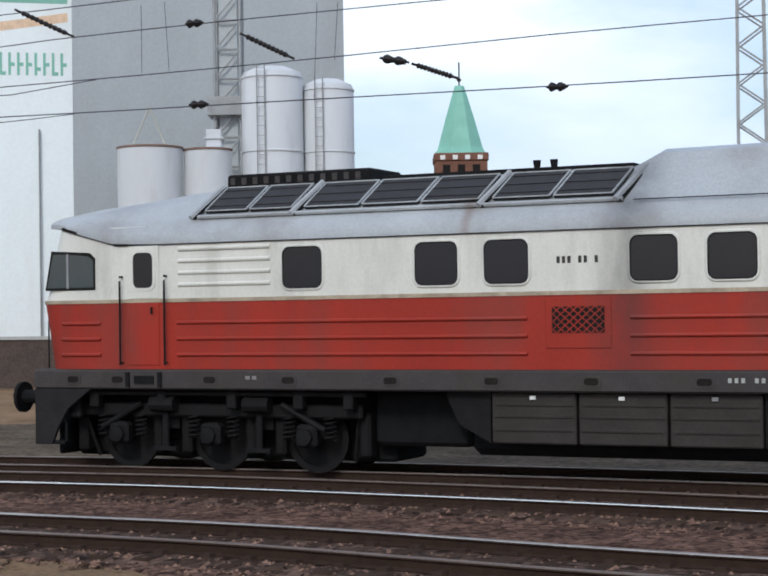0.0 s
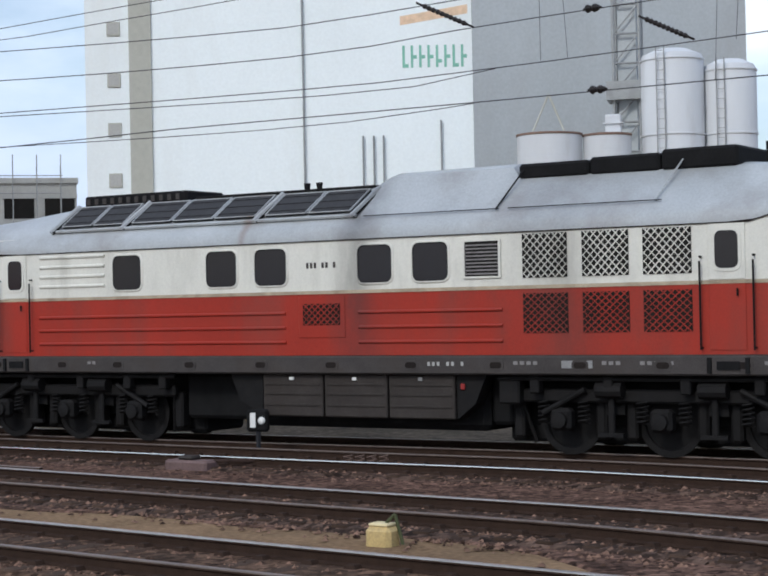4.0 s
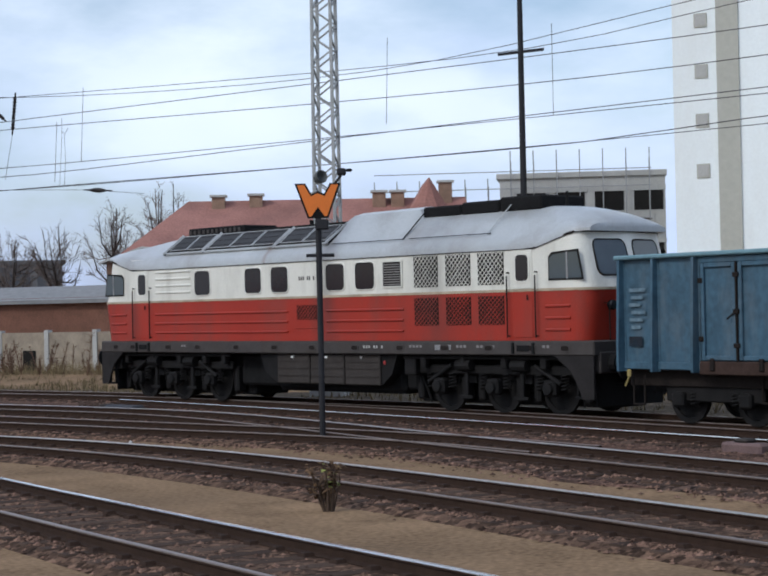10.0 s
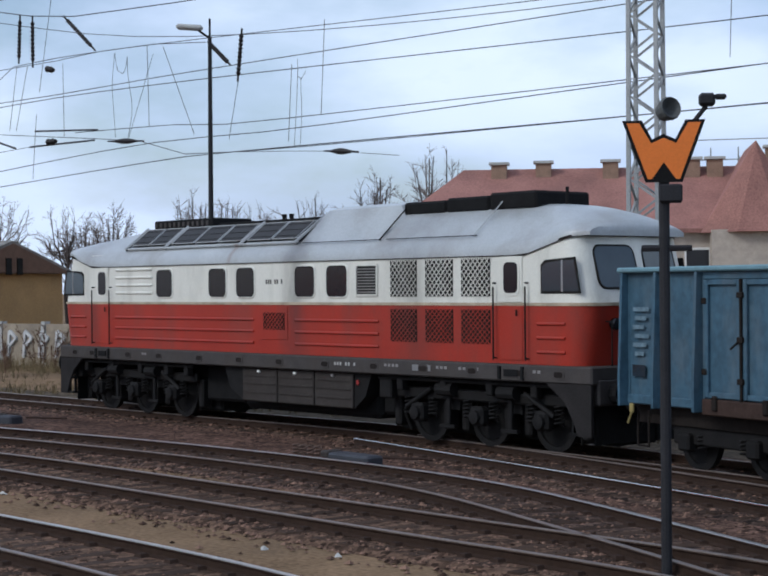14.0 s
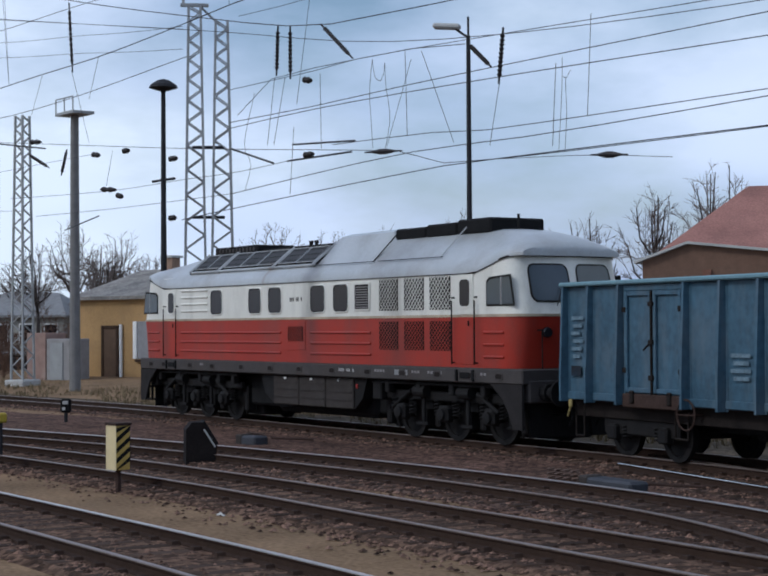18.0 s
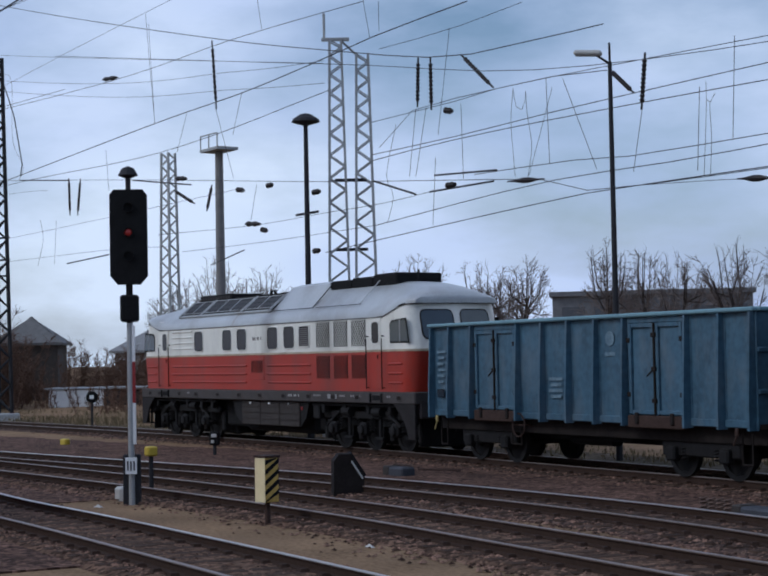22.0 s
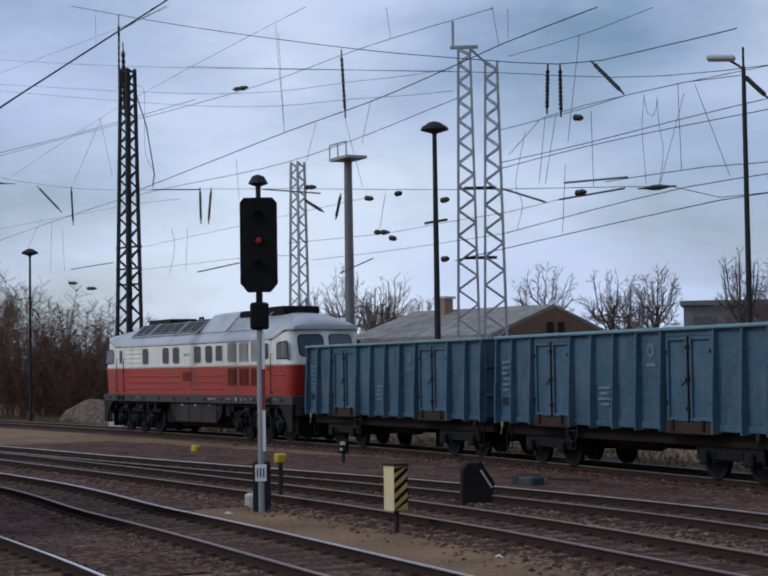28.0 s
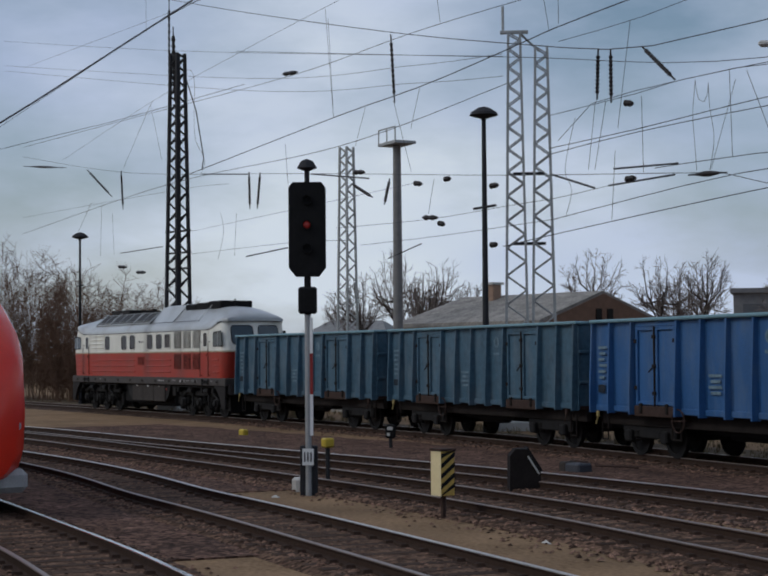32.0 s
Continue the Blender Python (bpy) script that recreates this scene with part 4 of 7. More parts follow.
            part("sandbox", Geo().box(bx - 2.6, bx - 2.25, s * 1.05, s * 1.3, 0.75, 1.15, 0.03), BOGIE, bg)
    # true proportions: length over buffers about 20.4 m, belt 2.7 m above the rails
    for o in th.children_recursive:
        if o.name.startswith("wheelset"):
            o.location.x *= 1.09
            continue
        for v in o.data.vertices:
            z = v.co.z
            v.co.x *= 1.09
            v.co.z = 2.72 + (z - 2.72) * 1.12 if z > 2.72 else 2.72 + (z - 2.72) * 0.934 if z > 1.2 else z * 1.083
    return th


# ---- open freight wagons ----
WAGON_HALF, WAGON_PITCH = 6.27, 13.57


def dented(x0, x1, z0, z1, y, side, seed, depth=0.03):
    """Steel sheet between two ribs, bulged and dented by loads, with a folded lower edge."""
    nx, nz = 6, 7
    vs = []
    for j in range(nz + 1):
        for i in range(nx + 1):
            u, v = i / nx, j / nz
            edge = min(1.0, 4 * u, 4 * (1 - u)) * min(1.0, 4 * v, 4 * (1 - v))
            d = edge * (0.4 + 1.4 * noise.noise((u * 2.2 + seed * 3.7, v * 2.6, seed * 1.3))) * depth
            vs.append((x0 + (x1 - x0) * u, y + side * d, z0 + (z1 - z0) * v))
    n = nx + 1
    fs = [(j * n + i, j * n + i + 1, (j + 1) * n + i + 1, (j + 1) * n + i) for j in range(nz) for i in range(nx)]
    m = len(vs)
    back = [(x0, y - side * 0.05, z0), (x1, y - side * 0.05, z0), (x1, y - side * 0.05, z1), (x0, y - side * 0.05, z1)]
    fs += [(m, m + 1, m + 2, m + 3)]
    return Geo().add(vs + back, fs)


def top_hat(x, y, side, z0, z1, deep=0.12):
    """Pressed steel stanchion: a tapered hat section that thins towards the top."""
    rs = []
    for z, k in ((z0, 1.0), (z0 + 0.5, 1.0), (z1, 0.62)):
        rs.append([Vector((x + a, y + side * b * k, z)) for a, b in ((-0.085, 0.0), (-0.085, 0.012), (-0.045, 0.014), (-0.032, deep), (0.032, deep), (0.045, 0.014), (0.085, 0.012), (0.085, 0.0))])
    return Geo().rings(rs)


def wagon(paint, label):
    th = thing("open_freight_wagon", label, "freight wagon", group="wagons of the freight train")
    L, hw, z0, z1 = WAGON_HALF, 1.38, 1.04, 3.36
    f = L / 6.0
    posts = [-5.93, -5.05, -4.03, -2.02, -1.01, 0.0, 1.01, 2.02, 4.03, 5.05, 5.93]
    for s in (-1, 1):
        side = part("side_wall", Geo().box(-L, L, s * (hw - 0.07), s * (hw - 0.055), z0 + 0.1, z1 - 0.05), paint, th, "faded painted steel side wall")
        for k, (a, b) in enumerate(zip(posts, posts[1:])):
            if b - a < 1.5:
                part("side_panel", dented(a * f, b * f, z0 + 0.16, z1 - 0.10, s * (hw - 0.01), s, k + 11 * s), paint, side, smooth=True)
        part("lower_flange", Geo().box(-L, L, s * (hw - 0.05), s * (hw + 0.03), z0 + 0.02, z0 + 0.17, 0.015), paint, side)
        for k, x in enumerate(posts):
            part("rib", top_hat(x * f, s * (hw - 0.005), s, z0 - 0.02, z1 - 0.09, 0.19), paint, side)
        for xc in (-3.025 * f, 3.025 * f):
            for d in (-1, 1):
                x0, x1 = (xc - 0.90, xc - 0.035) if d < 0 else (xc + 0.035, xc + 0.90)
                dr = part("door", dented(x0, x1, z0 + 0.24, z1 - 0.24, s * (hw + 0.005), s, xc + d, 0.02), paint, th, "steel side door leaf", True)
                g = Geo()
                for xx in (x0 + 0.04, x1 - 0.04):
                    g.box(xx - 0.045, xx + 0.045, s * (hw - 0.005), s * (hw + 0.065), z0 + 0.22, z1 - 0.22, 0.012)
                for zz in (z1 - 0.31, z0 + 0.22):
                    g.box(x0 + 0.085, x1 - 0.085, s * (hw - 0.005), s * (hw + 0.06), zz, zz + 0.09, 0.012)
                part("door_frame", g, paint, dr)
                for zz in (1.62, 2.75):
                    part("hinge", Geo().box((x0 if d < 0 else x1) - 0.06, (x0 if d < 0 else x1) + 0.06, s * (hw + 0.05), s * (hw + 0.085), zz, zz + 0.10, 0.012), DARKSOLE, dr)
            lk = Geo().tube((xc, s * (hw + 0.075), z0 + 0.05), (xc, s * (hw + 0.075), z1 - 0.22), 0.024)
            for z in (1.5, 2.15, 2.85):
                lk.box(xc - 0.07, xc + 0.07, s * (hw + 0.055), s * (hw + 0.11), z, z + 0.09, 0.01)
            lk.tube((xc, s * (hw + 0.09), 2.2), (xc - 0.22, s * (hw + 0.10), 2.05), 0.018, 5)
            part("door_lock", lk, DARKSOLE, th, "dark locking bar between the door leaves")
            part("door_gap", Geo().box(xc - 0.035, xc + 0.035, s * (hw - 0.03), s * (hw - 0.01), z0 + 0.18, z1 - 0.22), BLACK, th, "dark gap between the doors")
            part("door_header", Geo().box(xc - 0.96, xc + 0.96, s * (hw - 0.05), s * (hw + 0.03), z1 - 0.215, z1 - 0.095, 0.01), paint, th)
            part("door_sill", Geo().box(xc - 0.94, xc + 0.94, s * (hw - 0.05), s * (hw + 0.10), z0 - 0.06, z0 + 0.20, 0.02), RUST, th, "rusty sill below the doors")
            for xx in (-0.6, 0.6):
                part("sill_catch", Geo().box(xc + xx - 0.06, xc + xx + 0.06, s * (hw + 0.08), s * (hw + 0.14), z0 + 0.02, z0 + 0.26, 0.02), DARKSOLE, th)
        part("top_rim", Geo().box(-L - 0.06, L + 0.06, s * (hw - 0.08), s * (hw + 0.13), z1 - 0.09, z1, 0.025), RIM, th, "pale rubbed top rim")
        part("solebar", Geo().box(-L, L, s * 1.0, s * 1.14, 0.72, z0, 0.015), DARKSOLE, th, "rusty brown sole bar")
        # worn stencils as plain bars
        for k in range(6):
            part("stencil_mark", Geo().box(-5.72 * f + (k % 2) * 0.05, -5.30 * f - (k % 3) * 0.07, s * (hw + 0.035), s * (hw + 0.040), 2.62 - k * 0.15, 2.69 - k * 0.15), STENCIL, th)
        part("stencil_frame", Geo().box(-5.74 * f, -5.40 * f, s * (hw + 0.035), s * (hw + 0.039), 1.52, 1.72), GRIMYRIB, th, "dark stencil panel")
        for k in range(4):
            part("stencil_mark", Geo().box(-0.80 * f + (k % 2) * 0.08, -0.28 * f - (k % 2) * 0.05, s * (hw + 0.035), s * (hw + 0.041), 1.95 - k * 0.13, 2.02 - k * 0.13), STENCIL, th)
        part("maker_mark", Geo().lathe([(0.16, 0.0), (0.16, 0.006), (0.09, 0.006), (0.09, 0.0)], 16, pose(1.5 * f, s * (hw + 0.036), 2.85, -90 * s, 0, 0)).box(1.5 * f - 0.18, 1.5 * f + 0.18, s * (hw + 0.035), s * (hw + 0.041), 2.48, 2.56), STENCIL, th, "worn pale ring and bar mark")
        wheel = Geo()
        n = 16
        wx = -1.95 * f
        for i in range(n):
            a, b = 2 * math.pi * i / n, 2 * math.pi * (i + 1) / n
            wheel.tube((wx + 0.27 * math.cos(a), s * 1.50, 0.92 + 0.27 * math.sin(a)), (wx + 0.27 * math.cos(b), s * 1.50, 0.92 + 0.27 * math.sin(b)), 0.018, 5)
        wheel.tube((wx - 0.27, s * 1.50, 0.92), (wx + 0.27, s * 1.50, 0.92), 0.012, 4).tube((wx, s * 1.15, 0.92), (wx, s * 1.50, 0.92), 0.02, 5)
        part("brake_handwheel", wheel, RUST, th, "rusty brake handwheel")
        part("brake_lever_frame", Geo().tube((wx - 0.35, s * 1.2, 0.95), (wx - 0.35, s * 1.2, 0.45), 0.022).tube((wx - 0.75, s * 1.2, 0.95), (wx - 0.75, s * 1.2, 0.45), 0.022).tube((wx - 0.75, s * 1.2, 0.45), (wx - 0.35, s * 1.2, 0.45), 0.022), DARKSOLE, th)
        for x in (-5.75 * f, 5.45 * f):
            part("lashing_hook", Geo().box(x - 0.05, x + 0.05, s * (hw + 0.02), s * (hw + 0.08), 0.90, 1.06, 0.02).tube((x, s * (hw + 0.05), 0.92), (x - 0.1, s * (hw + 0.06), 0.72), 0.02, 5), mat("dirty_yellow_hook", (0.28, 0.22, 0.08), 0.7) if x < 0 else RUST, th)
            g = Geo().tube((x, s * 1.3, 0.35), (x, s * 1.3, 0.95), 0.02).tube((x + 0.3, s * 1.3, 0.35), (x + 0.3, s * 1.3, 0.95), 0.02).tube((x, s * 1.3, 0.35), (x + 0.3, s * 1.3, 0.35), 0.02)
            part("step_iron", g, DARKSOLE, th)
        part("corner_handrail", Geo().tube((-L - 0.10, s * 1.36, 1.25), (-L - 0.10, s * 1.36, 2.3), 0.02).tube((-L - 0.10, s * 1.36, 1.25), (-L, s * 1.36, 1.25), 0.02).tube((-L - 0.10, s * 1.36, 2.3), (-L, s * 1.36, 2.3), 0.02), RIM, th, "pale corner handrail")
    for e in (-1, 1):
        end = part("end_wall", Geo().box(e * (L - 0.06), e * L, -hw, hw, z0 + 0.1, z1 - 0.05), paint, th)
        for y in (-0.9, -0.3, 0.3, 0.9):
            part("end_rib", Geo().box(e * L, e * (L + 0.09), y - 0.05, y + 0.05, z0, z1 - 0.09, 0.02), paint, end)
        for z in (1.7, 2.5):
            part("end_rail", Geo().box(e * L, e * (L + 0.05), -hw, hw, z, z + 0.1, 0.02), paint, end)
        part("end_rim", Geo().box(e * (L - 0.08), e * (L + 0.1), -hw, hw, z1 - 0.085, z1 - 0.004, 0.02), RIM, th)
        for y in (-0.875, 0.875):
            part("buffer", Geo().tube((e * L, y, 1.03), (e * (L + 0.38), y, 1.03), 0.09, 8).tube((e * (L + 0.36), y, 1.03), (e * (L + 0.42), y, 1.03), 0.2, 12), BLACK, th)
        part("coupling", Geo().tube((e * L, 0, 1.0), (e * (L + 0.40), 0, 0.97), 0.05).tube((e * (L + 0.36), 0.3, 0.9), (e * (L + 0.40), 0.3, 0.45), 0.03), BLACK, th)
    part("floor", Geo().box(-L, L, -hw + 0.06, hw - 0.06, z0, z0 + 0.1), RUST, th)
    part("centre_sill", Geo().box(-L, L, -0.4, 0.4, 0.55, 0.98), BLACK, th)
    part("air_reservoir", Geo().tube((-1.0, -0.6, 0.68), (0.6, -0.6, 0.68), 0.2, 12), BLACK, th)
    part("brake_beam", Geo().box(-1.6, 1.6, -0.9, 0.9, 0.62, 0.7), BLACK, th)
    ws = wheelset(0.46)
    for bx in (-4.1, 4.1):
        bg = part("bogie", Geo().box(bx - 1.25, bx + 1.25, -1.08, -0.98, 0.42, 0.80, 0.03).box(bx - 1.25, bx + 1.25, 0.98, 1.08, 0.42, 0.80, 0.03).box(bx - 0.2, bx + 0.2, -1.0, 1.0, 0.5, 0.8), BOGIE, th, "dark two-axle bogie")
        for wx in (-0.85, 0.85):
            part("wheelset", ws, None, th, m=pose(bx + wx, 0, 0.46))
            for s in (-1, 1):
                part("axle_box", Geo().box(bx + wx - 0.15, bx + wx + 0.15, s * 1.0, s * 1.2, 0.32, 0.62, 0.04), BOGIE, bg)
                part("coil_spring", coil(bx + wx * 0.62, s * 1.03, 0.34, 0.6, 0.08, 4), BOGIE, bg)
    return th


# ---- silo, tanks and town behind the yard ----
def wall_box(g, a, b, depth, z0, z1):
    """Box on a plan line from a to b, reaching back by depth."""
    a, b = Vector((*a, 0)), Vector((*b, 0))
    t = (b - a).normalized()
    n = Vector((-t.y, t.x, 0))
    if n.y < 0:
        n = -n
    q = [a, b, b + n * depth, a + n * depth]
    vs = [p + Vector((0, 0, z)) for z in (z0, z1) for p in q]
    return g.add(vs, [(0, 1, 2, 3), (4, 5, 6, 7), (0, 1, 5, 4), (1, 2, 6, 5), (2, 3, 7, 6), (3, 0, 4, 7)])


def on_wall(a, b):
    """Matrix of a wall's face: x along it from a, y out of it towards the viewer, z up."""
    a, b = Vector((*a, 0)), Vector((*b, 0))
    t = (b - a).normalized()
    n = Vector((t.y, -t.x, 0))
    if n.y > 0:
        n = -n
    return Matrix(((t.x, n.x, 0, a.x), (t.y, n.y, 0, a.y), (0, 0, 1, 0), (0, 0, 0, 1)))


def silo():
    th = thing("grain_silo", "tall white and grey grain silo block with faded green lettering", "silo")
    c, l, r = (-17.1, 93.4), (-38.4, 88.6), (-2.45, 101.5)
    part("white_wall", wall_box(Geo(), l, c, 11.0, -0.3, 33), SILOWHITE, th, "white clad silo wall")
    w = on_wall(c, r)
    # right-hand wall: base colour about half that of the white wall
    part("grey_wall", Geo().box(0.02, 17.0, -9, 0, -0.3, 33).move(w), SILOGREY, th, "grey silo wall, darker than the white one")
    f = on_wall(l, c)
    part("stair_strip", Geo().box(2.5, 3.75, 0, 0.12, 0, 33).move(f), STRIPGREY, th, "grey vertical strip")
    for z in (3.0, 9.9, 12.75, 15.55, 18.45, 21.4, 24.3):
        win = part("window", Geo().box(1.25, 2.0, 0, 0.06, z - 0.4, z + 0.4, 0.01).move(f), STRIPGREY, th, "small square window")
        part("pane", Geo().box(1.33, 1.92, 0.06, 0.075, z - 0.3, z + 0.3).move(f), CONC, win)
    for x in (12.3,):
        part("down_pipe", Geo().tube((x, 0.12, 0), (x, 0.12, 33), 0.06).move(f), GALV, th)
    for x in (15.6, 16.2, 16.75):
        part("vent_pipe", Geo().tube((x, 0.15, 0), (x, 0.15, 12.1), 0.055).move(f), GALV, th)
    part("vent_pipe", Geo().tube((20.0, 0.15, 0), (20.0, 0.15, 12.9), 0.055).move(f), GALV, th)
    # faded company mark as plain shapes
    for k in range(8):
        x = 17.9 + k * 0.47
        g = Geo().box(x, x + 0.14, 0.005, 0.02, 15.9, 17.15)
        zz = 16.4 if k % 2 else 15.9 + 0.25 * (k % 3)
        g.box(x + 0.14, x + 0.34, 0.005, 0.02, zz, zz + 0.2)
        part("letter_bar", g.move(f), GREENCU, th, "faded green bar of the lettering")
    part("mark_bar", Geo().add([(17.8, 0.012, 18.3), (21.6, 0.012, 18.9), (21.6, 0.012, 19.4), (17.8, 0.012, 18.8), (17.8, 0.004, 18.3), (21.6, 0.004, 18.9), (21.6, 0.004, 19.4), (17.8, 0.004, 18.8)], [(0, 1, 2, 3), (4, 5, 6, 7), (0, 1, 5, 4), (1, 2, 6, 5), (2, 3, 7, 6), (3, 0, 4, 7)]).move(f), mat("faded_orange_mark", (0.75, 0.55, 0.38), 0.8), th, "faded orange stripe")
    part("mark_bar", Geo().box(17.7, 21.6, 0.004, 0.012, 19.9, 21.5).move(f), GREENCU, th, "faded green block")
    # tall tanks in front of the grey wall
    for x, y, r, z, nm in ((-5.75, 88.9, 1.62, 15.5, "tall"), (-2.85, 89.6, 1.38, 14.9, "tall")):
        t = thing("storage_tank", "tall pale grey cylindrical storage tank with ring seams", "tank", pose(x, y, 0), "tanks by the silo")
        part("shell", Geo().lathe([(r, -0.3), (r, z - 0.5), (r - 0.1, z - 0.25), (r * 0.5, z + 0.05), (0.05, z + 0.15)], 32), TANK, t, smooth=True)
        for h in (4.0, 7.5, 11.0, z - 0.6):
            part("ring", Geo().lathe([(r + 0.01, h), (r + 0.05, h + 0.02), (r + 0.05, h + 0.1), (r + 0.01, h + 0.12)], 32), TANK, t)
        lad = Geo()
        for s in (-0.2, 0.2):
            lad.tube((s - r * 0.3, -r - 0.12, 0), (s - r * 0.3, -r - 0.12, z), 0.035)
        for k in range(int(z / 0.5)):
            lad.tube((-0.2 - r * 0.3, -r - 0.12, 0.3 + k * 0.5), (0.2 - r * 0.3, -r - 0.12, 0.3 + k * 0.5), 0.02, 4)
        part("ladder", lad, GALV, t)
    for x, y, r, z in ((-12.0, 87.2, 1.68, 11.4), (-9.05, 87.6, 1.24, 11.3)):
        t = thing("storage_tank", "squat pale storage tank with rusty roof edge", "tank", pose(x, y, 0), "tanks by the silo")
        part("shell", Geo().lathe([(r, -0.3), (r, z - 0.22), (r * 0.93, z - 0.14), (0.1, z - 0.02)], 28), TANK, t, smooth=True)
        part("rim", Geo().lathe([(r + 0.01, z - 0.26), (r + 0.05, z - 0.24), (r + 0.05, z - 0.15), (r * 0.93, z - 0.125)], 28), mat("rusty_tank_edge", (0.20, 0.13, 0.10), 0.85, vary=0.4), t, "rusty roof edge")
        if r < 1.5:
            part("hatch", Geo().box(-0.05, 0.75, -0.4, 0.4, z - 0.1, z + 0.85, 0.05).box(-0.15, 0.85, -0.5, 0.5, z + 0.36, z + 0.44), TANK, t, "boxy filling hatch")
        if r > 1.5:
            fr = Geo()
            for dx in (-0.9, 0.9):
                fr.tube((dx, -0.3, z - 0.2), (0.05, -0.3, z + 1.9), 0.06)
            part("hoist_frame", fr, STRIPGREY, t, "steel A-frame hoist")
    tw = thing("conveyor_tower", "grey steel conveyor tower with ladder between the tanks", "tower", pose(-8.35, 92.5, 0))
    g = Geo()
    for dx in (-0.7, 0.7):
        for dy in (-0.7, 0.7):
            g.tube((dx, dy, -0.3), (dx, dy, 20), 0.1)
    part("frame", g, GALV, tw)
    for z in np.arange(1, 20, 1.6):
        part("brace", Geo().tube((-0.7, -0.7, z), (0.7, -0.7, z + 1.6), 0.05).tube((-0.7, -0.7, z), (0.7, -0.7, z), 0.06), GALV, tw)
    part("shaft", Geo().box(-0.5, 0.5, -0.4, 0.5, 0, 21), SILOGREY, tw)
    part("platform", Geo().box(-1.1, 1.1, -1.1, 1.1, 13.4, 13.5).box(-1.1, 1.1, -1.1, -1.06, 13.5, 14.4), GALV, tw)


def church():
    th = thing("church_tower", "brick church tower with pale green copper spire", "church tower", pose(12.75, 275.7, 0))
    part("shaft", Geo().box(-4.2, 4.2, -4.2, 4.2, -0.3, 27.0, 0.1), BRICK, th, "red brick shaft")
    for x in (-2.4, 0, 2.4):
        part("belfry_opening", Geo().box(x - 0.6, x + 0.6, -4.25, -4.15, 24.0, 26.4), GRILLE, th)
    part("cornice", Geo().box(-4.4, 4.4, -4.4, 4.4, 27.0, 28.3, 0.15), BRICK, th)
    for x in (-3, -1, 1, 3):
        part("dentil", Geo().box(x - 0.4, x + 0.4, -4.6, -4.4, 27.2, 27.9), WHITEP, th)
    ring = lambda r, z: [Vector((r * math.cos(radians(22.5 + 45 * k)), r * math.sin(radians(22.5 + 45 * k)), z)) for k in range(8)]
    part("spire", Geo().rings([ring(4.5, 28.3), ring(3.9, 29.4), ring(2.4, 34.6), ring(0.9, 39.3), ring(0.75, 39.6)]), GREENCU, th, "green copper spire")
    part("finial", Geo().tube((0, 0, 39.6), (0, 0, 43.5), 0.12).lathe([(0.05, 40.2), (0.45, 40.6), (0.05, 41.0)], 8), DARKPOLE, th)


def concrete_building():
    th = thing("concrete_building", "unfinished pale concrete block building with scaffolding and window gaps", "building")
    a, b = (-55.5, 83.5), (-40.2, 91.2)
    m = on_wall(a, b)
    L = (Vector(b) - Vector(a)).length
    part("wall", Geo().box(7.4, L, -10, 0, -0.3, 10.0).move(m), CONC, th, "grey concrete block wall")
    part("parapet", Geo().box(7.2, L + 0.1, -10.1, 0.15, 10.0, 10.35, 0.04).move(m), CONC, th)
    part("low_wing", Geo().box(0, 7.38, -10, -0.4, -0.3, 8.4).move(m), CONC, th)
    for z in (1.8, 4.9, 8.0):
        for k in range(4):
            x = 8.4 + k * 2.3
            if x + 1.6 < L:
                w = part("window", Geo().box(x, x + 1.7, 0.0, 0.03, z, z + 1.15).move(m), GRILLE, th, "dark window gap")
                part("lintel", Geo().box(x - 0.15, x + 1.85, 0.0, 0.08, z + 1.15, z + 1.4).move(m), CONC, w)
    sc = thing("scaffolding", "steel pole scaffolding along the concrete building", "scaffolding")
    for k in range(13):
        x = k * 1.35
        part("upright", Geo().tube((x, 1.0, -0.3), (x, 1.0, 11.6 if x > 7 else 10.0), 0.035, 5).move(m), GALV, sc)
        part("upright", Geo().tube((x, 0.3, -0.3), (x, 0.3, 11.0 if x > 7 else 9.6), 0.03, 5).move(m), GALV, sc)
    for z in (1.5, 3.5, 5.5, 7.5, 9.4, 10.4):
        part("ledger", Geo().tube((0, 1.0, z), (16.3, 1.0, z), 0.03, 5).move(m), GALV, sc)
    for z in (1.4, 3.4, 5.4, 7.4):
        part("deck", Geo().box(0, 16.3, 0.3, 1.0, z, z + 0.05).move(m), SLEEPER, sc)


